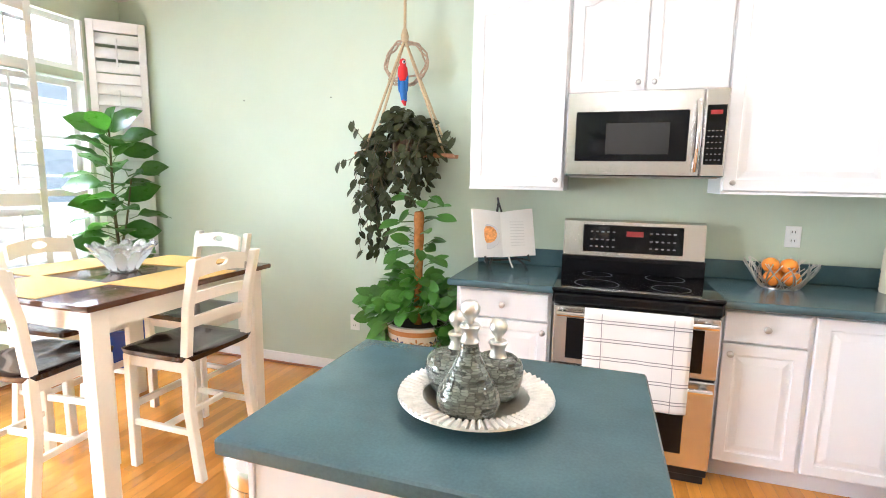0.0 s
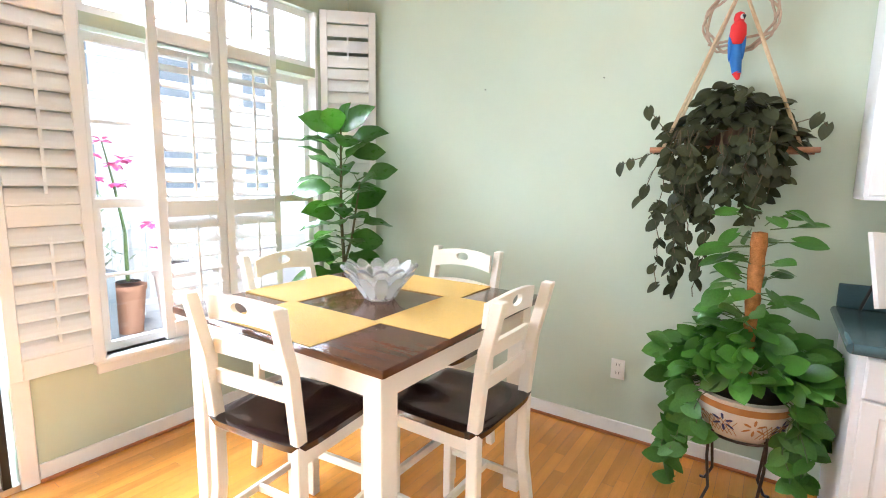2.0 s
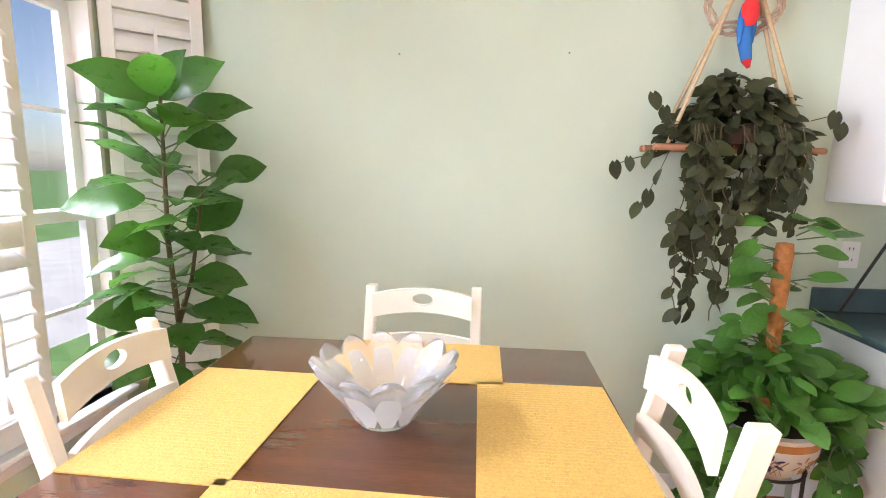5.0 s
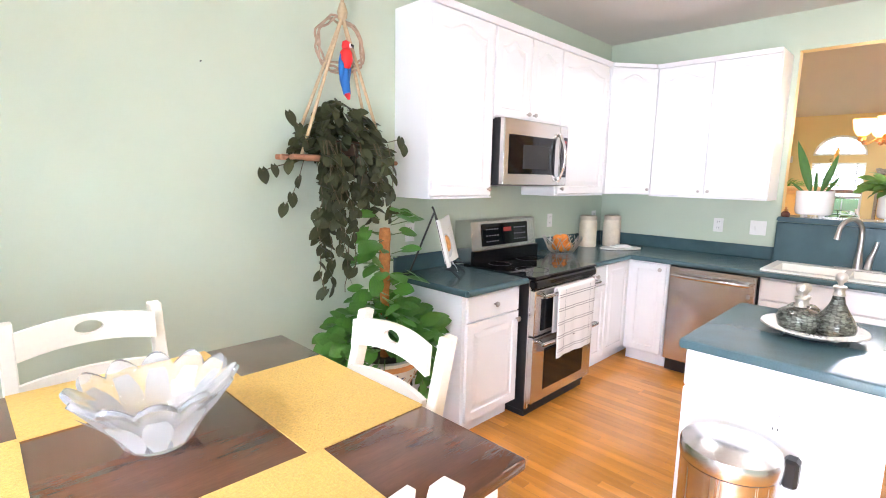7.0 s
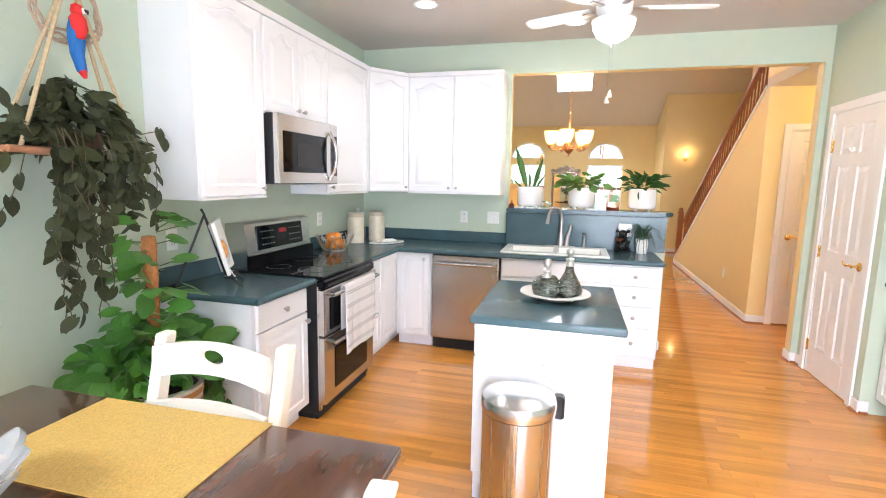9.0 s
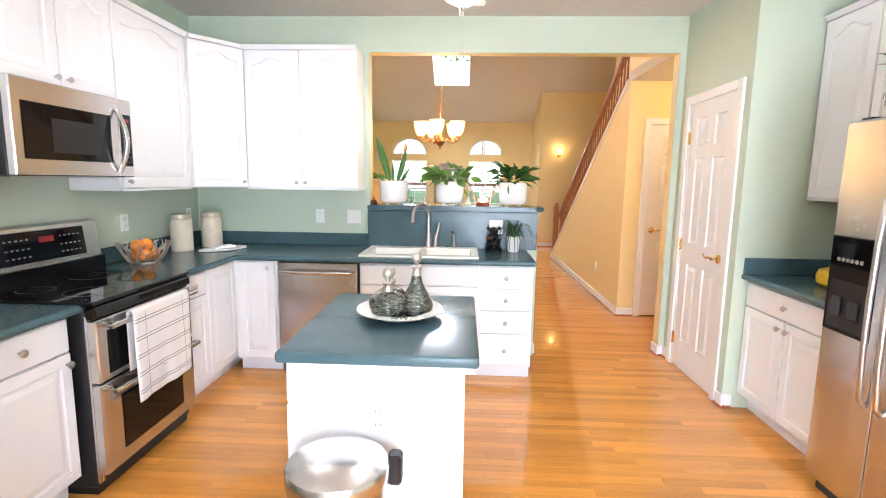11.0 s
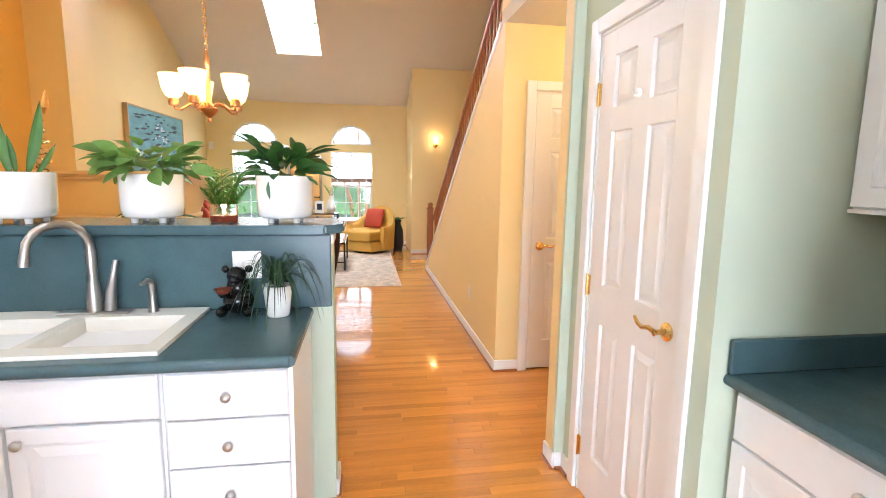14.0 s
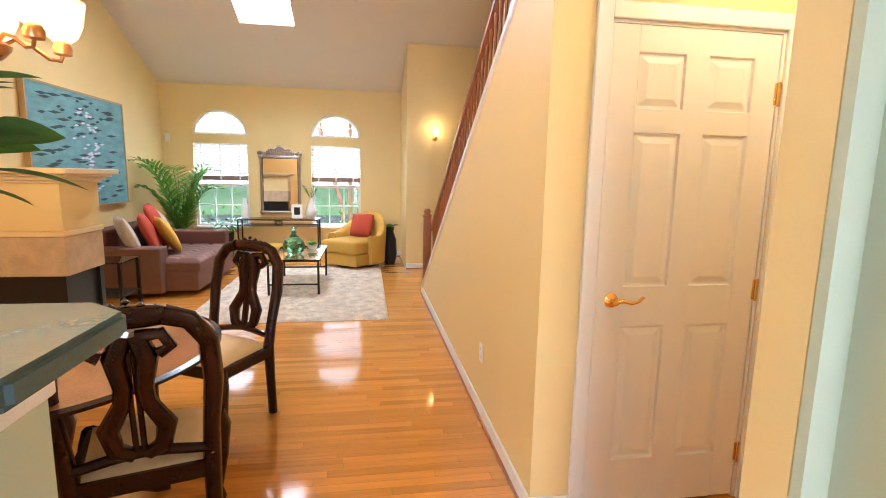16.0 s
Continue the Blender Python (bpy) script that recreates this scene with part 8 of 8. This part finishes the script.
part("vase", lathe([(0, 0), (0.09, 0), (0.12, 0.15), (0.11, 0.40), (0.06, 0.55), (0.08, 0.62), (0, 0.6)], 20), BLACK, t, smooth=60)
for k in range(5):
    put_leaf(t, bm2, (0, 0, 0.6), (math.cos(k * 1.3), math.sin(k * 1.3), 0.7), 0.2)


def palm():
    th = thing("palm_plant", (9.45, 2.86, 0), "large green potted palm beside the window", "plant")
    part("pot", lathe([(0, 0), (0.14, 0), (0.18, 0.32), (0.165, 0.32), (0.15, 0.27), (0, 0.26)], 24), BLACK, th, smooth=50)
    lm = leaf_mesh("leaf", FRESH, 0.17, 0, 0.2, 0.3, 5)
    for k in range(17):
        a = k * 2.4
        L, up = rnd.uniform(0.6, 0.95), rnd.uniform(1.2, 2.0)
        d = Vector((math.cos(a), math.sin(a), 0))
        pts = []
        for i in range(9):
            u = i / 8
            q = Vector((0, 0, 0.28)) + d * (L * 0.7 * u ** 1.4) + Vector((0, 0, up * (1.1 * u - 0.42 * u ** 3)))
            q.y = min(q.y, LNORTH - 0.05 - 2.86)
            q.x = min(q.x, FAR - 0.06 - 9.45)
            pts.append(q)
        part("frond_stem", tube(pts, [0.010 - 0.0009 * i for i in range(9)], 5), GSTEM, th)
        for i in range(2, 9):
            w = (pts[i] - pts[i - 1]).normalized()
            sd = w.cross(Vector((0, 0, 1))).normalized()
            for s in (-1, 1):
                for h in (0.0, 0.5):
                    p = pts[i].lerp(pts[i - 1], h)
                    put_leaf(th, lm, p, sd * s + w * 0.9 + Vector((0, 0, 0.1)), 0.30 * (1.1 - 0.5 * i / 8))


palm()
t = thing("leafy_plant", (9.85, 2.32, 0), "small bushy plant in a dark pot", "plant")
part("pot", lathe([(0, 0), (0.12, 0), (0.14, 0.50), (0.125, 0.50), (0, 0.46)], 20), BLACK, t, smooth=50)
for k in range(60):
    a = k * 2.4
    st = Vector((math.cos(a), math.sin(a), rnd.uniform(0.1, 1.8))).normalized() * rnd.uniform(0.08, 0.34)
    put_leaf(t, bm2, Vector((0, 0, 0.50)) + st, st + Vector((0, 0, -0.1)), rnd.uniform(0.08, 0.14))


# painting
t = thing("painting", pose(0, LNORTH - 0.003, 0), "large abstract teal painting with pale frame", "painting")
seaw = mat("teal_canvas", (0.16, 0.33, 0.36), 0.7, var=0.35, scale=5, bump=0.3, fine=60, stretch=(1, 1, 3))
cv = part("canvas", box(6.83, -0.05, 1.06, 8.80, -0.008, 2.37), seaw, t, "teal brushed canvas")
wood = mat("pale_oak_frame", (0.45, 0.30, 0.14), 0.5, var=0.1)
for q in ((6.81, -0.06, 1.04, 6.829, 0, 2.39), (8.801, -0.06, 1.04, 8.82, 0, 2.39), (6.829, -0.06, 1.04, 8.801, 0, 1.059), (6.829, -0.06, 2.371, 8.801, 0, 2.39)):
    part("frame_bar", box(*q), wood, t)
dkb, wb = bmesh.new(), bmesh.new()
for k in range(80):
    x, z = rnd.uniform(6.95, 8.6), rnd.uniform(1.1, 2.32)
    w = rnd.uniform(0.04, 0.16)
    prism([(x - w, z), (x, z - 0.014), (x + w, z + 0.012), (x, z + 0.02)], "y", -0.053, -0.0505, bm=dkb)
for k in range(60):
    x, z = rnd.gauss(7.95, 0.13), rnd.uniform(1.15, 2.2)
    prism([(x - 0.05, z), (x, z - 0.012), (x + 0.05, z + 0.008), (x, z + 0.016)], "y", -0.0545, -0.0533, bm=wb)
part("dark_strokes", dkb, mat("ink_stroke", (0.04, 0.07, 0.07), 0.7), cv)
part("pale_strokes", wb, mat("lilac_stroke", (0.62, 0.63, 0.72), 0.7), cv)


# ---- outside ----
GRASS = mat("lawn", (0.14, 0.27, 0.08), 0.95, var=0.4, scale=2, bump=0.8, fine=40)
b = bmesh.new()
bmesh.ops.create_grid(b, x_segments=8, y_segments=8, size=400)
g = tagged(part("ground", b, GRASS), "lawn that reaches the distance", "ground", kind="structure")
g.location.z = -0.45
PAVE = mat("pale_paving", (0.55, 0.54, 0.52), 0.9, var=0.12, scale=2, bump=0.2)
tagged(part("pavement", box(-13.9, -12, -0.46, -6.95, 14, -0.43), PAVE), "pale paved yard between the houses", "paving", kind="structure")
DECKM = mat("deck_boards", (0.42, 0.42, 0.42), 0.7, var=0.15, scale=3, bump=0.2)
t = thing("deck", (0, 0, 0), "grey painted wooden deck with white railing", "deck")
for i in range(21):
    part("board", box(-3.99 - (i + 1) * 0.14 + 0.006, -1.2, -0.14, -3.99 - i * 0.14, 4.4, -0.11), DECKM, t)
for y in (-1.2, 0.2, 1.6, 3.0, 4.35):
    part("post", box(-6.90, y, -0.45, -6.81, y + 0.09, 0.95, 0.004), WHITE, t)
for z in (0.0, 0.86):
    part("rail", box(-6.88, -1.2, z, -6.82, 4.4, z + 0.05), WHITE, t)
me = None
y = -1.08
while y < 4.3:
    if me is None:
        bo = part("baluster", box(-0.016, -0.016, 0.05, 0.016, 0.016, 0.86), WHITE, t)
        me = bo.data
    else:
        bo = new("baluster", me)
        bo.parent = t
    bo.location = (-6.85, y, 0)
    y += 0.115


def neighbour(name, m, w, h, label, siding):
    th = thing(name, m, label, "house")
    part("wall", box(-w / 2, 0, -0.45, w / 2, 6, h), siding, th)
    part("roof", prism([(-0.4, h), (3.0, h + 2.2), (6.4, h)], "x", -w / 2 - 0.3, w / 2 + 0.3), mat(name + "_shingles", (0.20, 0.20, 0.21), 0.9, var=0.2), th)
    gl = mat(name + "_glass", (0.22, 0.25, 0.30), 0.1, var=0.2)
    for x in [-w / 2 + 1.2 + i * 2.4 for i in range(int((w - 1.2) / 2.4))]:
        for z in (0.7, 3.4):
            if z + 1.4 < h:
                win = part("window", box(x - 0.5, -0.05, z, x + 0.5, 0.02, z + 1.4), gl, th)
                part("window_frame", box(x - 0.6, -0.06, z - 0.1, x - 0.5, 0.0, z + 1.5, bm=box(x + 0.5, -0.06, z - 0.1, x + 0.6, 0.0, z + 1.5, bm=box(x - 0.5, -0.06, z + 1.4, x + 0.5, 0, z + 1.5, bm=box(x - 0.5, -0.06, z - 0.1, x + 0.5, 0, z, bm=box(x - 0.5, -0.055, z + 0.67, x + 0.5, -0.01, z + 0.73))))), WHITE, win)
    s = bmesh.new()
    for i in range(int((h + 0.4) / 0.16)):
        prism([(-0.022, -0.4 + i * 0.16), (0, -0.4 + i * 0.16), (0, -0.24 + i * 0.16), (-0.004, -0.24 + i * 0.16)], "x", -w / 2, w / 2, bm=s)
    part("siding", s, siding, th)


neighbour("neighbour_house", pose(-14, 4.5, 0, 0, 0, 90), 16, 5.6, "white clapboard house across the yard", mat("white_siding", (0.72, 0.73, 0.74), 0.6, var=0.05))
tagged(part("backdrop", box(90, -200, -0.5, 91, 200, 70), glow("bright_haze", (0.95, 1.0, 1.0), 1.7)), "bright hazy sky beyond the street", "sky", kind="structure")

TERRA = mat("terracotta", (0.50, 0.26, 0.17), 0.85, var=0.15, bump=0.15)
GREYPOT = mat("grey_planter", (0.22, 0.25, 0.28), 0.7, var=0.1)


def deck_pot(x, y, r, h, material, label, square=False):
    t = thing("deck_planter", (x, y, -0.11), label, "planter")
    if square:
        part("pot", prism([(-r * 0.8, -r * 0.8), (r * 0.8, -r * 0.8), (r * 0.8, r * 0.8), (-r * 0.8, r * 0.8)], "z", 0, h), material, t)
        part("rim", box(-r * 0.9, -r * 0.9, h, r * 0.9, r * 0.9, h + 0.03), material, t)
    else:
        part("pot", lathe([(0, 0), (r * 0.7, 0), (r, h * 0.9), (r * 1.08, h * 0.9), (r * 1.08, h), (r * 0.9, h), (0, h * 0.9)], 24), material, t, smooth=50)
    part("soil", lathe([(r * 0.75, h + 0.032), (0, h + 0.036)], 16), SOIL, t)
    return t


PINK = mat("pink_petal", (0.80, 0.12, 0.36), 0.6, var=0.15)
om = leaf_mesh("leaf", mat("pale_olive", (0.20, 0.26, 0.16), 0.6, var=0.2), 0.3, 0, 0.1, 0.2, 4)
pm = leaf_mesh("petal", PINK, 0.8, 0, 0.3, 0.2, 4)
t = deck_pot(-6.1, 2.33, 0.18, 0.66, GREYPOT, "tall grey square planter with an olive shrub", True)
for k in range(110):
    p = Vector((rnd.gauss(0, 0.13), rnd.gauss(0, 0.13), 0.72 + abs(rnd.gauss(0, 0.28))))
    put_leaf(t, om, p, (rnd.uniform(-1, 1), rnd.uniform(-1, 1), 0.6), 0.09)
part("stem", tube([(0, 0, 0.64), (0.02, 0, 0.9), (0, 0.02, 1.2)], 0.012, 6), STEM, t)
t = deck_pot(-6.3, 2.72, 0.15, 0.48, TERRA, "terracotta pot with a tall pink flowering stem")
part("stem", tube([(0, 0, 0.5), (0.02, 0.0, 1.0), (-0.03, -0.05, 1.5), (-0.02, -0.12, 1.85)], [0.02, 0.016, 0.012, 0.006], 6), GSTEM, t)
for cx, cy, cz in ((-0.02, -0.12, 1.85), (0.0, -0.22, 1.72), (0, 0.04, 1.68), (-0.03, -0.2, 1.5), (0, -0.02, 1.45), (0, 0.22, 1.05), (0.0, 0.3, 0.8), (0.0, -0.05, 1.62)):
    for k in range(12):
        a = k * 2.4
        put_leaf(t, pm, (cx + 0.02 * math.cos(a), cy + 0.02 * math.sin(a), cz + 0.01 * (k % 3)), (math.cos(a), math.sin(a), rnd.uniform(-0.4, 0.8)), 0.075)
deck_pot(-5.98, 3.02, 0.19, 0.66, mat("pale_clay", (0.62, 0.47, 0.38), 0.85, var=0.1), "large pale clay pot on the deck")

# shrubs and a small tree in front of the house
bushm = leaf_mat("shrub_green", (0.10, 0.21, 0.05), 0.5)
t = thing("front_shrub", (12.3, 1.4, -0.45), "low green shrubs below the front windows", "shrub", kind="stuff")
sb = bmesh.new()
for k in range(1500):
    p = Vector((rnd.gauss(0, 0.35), rnd.uniform(-2.6, 2.6), abs(rnd.gauss(0.5, 0.3))))
    d = Vector((rnd.uniform(-1, 1), rnd.uniform(-1, 1), rnd.uniform(-0.3, 1))).normalized()
    s = d.cross(Vector((0, 0, 1))).normalized() * 0.03
    sb.faces.new([sb.verts.new(q) for q in (p, p + d * 0.06 + s, p + d * 0.13, p + d * 0.06 - s)])
part("leaves", sb, bushm, t)
t = thing("crape_myrtle", (15.0, 0.4, -0.45), "multi-stemmed tree with reddish bark", "tree")
barkm = mat("pink_bark", (0.55, 0.30, 0.22), 0.7, var=0.2)
for k in range(6):
    a = k * 1.05
    part("limb", tube([(0.1 * math.cos(a), 0.1 * math.sin(a), 0), (0.3 * math.cos(a), 0.3 * math.sin(a), 1.2), (0.8 * math.cos(a), 0.8 * math.sin(a), 2.6), (1.3 * math.cos(a), 1.3 * math.sin(a), 5.2)], [0.07, 0.055, 0.035, 0.015], 7), barkm, t, smooth=60)
cb = bmesh.new()
for k in range(1800):
    a, r = rnd.uniform(0, 6.28), rnd.random() ** 0.5 * 1.7
    p = Vector((r * math.cos(a), r * math.sin(a), 5.2 + rnd.gauss(0, 0.45)))
    d = Vector((rnd.uniform(-1, 1), rnd.uniform(-1, 1), rnd.uniform(-1, 1))).normalized()
    s = d.cross(Vector((0.3, 0.2, 1))).normalized() * 0.05
    cb.faces.new([cb.verts.new(q) for q in (p, p + d * 0.08 + s, p + d * 0.18, p + d * 0.08 - s)])
part("crown", cb, bushm, t)
road = mat("asphalt", (0.06, 0.06, 0.06), 0.9, var=0.2)
tagged(part("road", box(19, -60, -0.449, 25, 60, -0.44), road), "asphalt street beyond the front lawn", "road", kind="structure")

# ---- floor boards ----
fl = bpy.data.objects["floor"]
rest = bmesh.new()
W = 0.0572
shared = {}
near = 0
brd = random.Random(3)
x = WEST + 0.001
while x < FAR - 0.01:
    x1 = min(x + W - 0.0009, FAR)
    y0 = SOUTH if x < 0.94 else -2.6
    y = y0 - brd.random() * 0.8
    top = NORTH if x < EAST else LNORTH
    while y < top:
        ln = round(brd.uniform(0.45, 1.25), 1)
        a, c = max(y, y0), min(y + ln - 0.0009, top)
        if c - a > 0.02:
            lift = brd.uniform(-0.0004, 0.0)
            whole = a == y and c == y + ln - 0.0009 and x1 - x > 0.05
            if whole and -0.6 < x < 3.2 and -0.75 < (a + c) / 2 < 1.1 and near < 290:
                near += 1
                if ln not in shared:
                    bb = bmesh.new()
                    h, e = ln - 0.0009, 0.0008
                    lo = [bb.verts.new(p) for p in ((0, 0, -0.0038), (W - 0.0009, 0, -0.0038), (W - 0.0009, h, -0.0038), (0, h, -0.0038))]
                    md = [bb.verts.new(p) for p in ((0, 0, -e), (W - 0.0009, 0, -e), (W - 0.0009, h, -e), (0, h, -e))]
                    hi = [bb.verts.new(p) for p in ((e, e, 0), (W - 0.0009 - e, e, 0), (W - 0.0009 - e, h - e, 0), (e, h - e, 0))]
                    for p, q in ((lo, md), (md, hi)):
                        for i in range(4):
                            bb.faces.new((p[i], p[(i + 1) % 4], q[(i + 1) % 4], q[i]))
                    bb.faces.new(hi)
                    ob = part("plank", bb, OAK, fl)
                    shared[ln] = ob.data
                else:
                    ob = new("plank", shared[ln])
                    ob.parent = fl
                ob.location = (x, a, lift)
            else:
                e = 0.0008
                v = [rest.verts.new(p) for p in ((x, a, -e), (x1, a, -e), (x1, c, -e), (x, c, -e), (x + e, a + e, lift), (x1 - e, a + e, lift), (x1 - e, c - e, lift), (x + e, c - e, lift))]
                for i in range(4):
                    rest.faces.new((v[i], v[(i + 1) % 4], v[4 + (i + 1) % 4], v[4 + i]))
                rest.faces.new(v[4:])
        y += ln
    x += W
tagged(part("planks", rest, OAK, fl), kind="stuff")
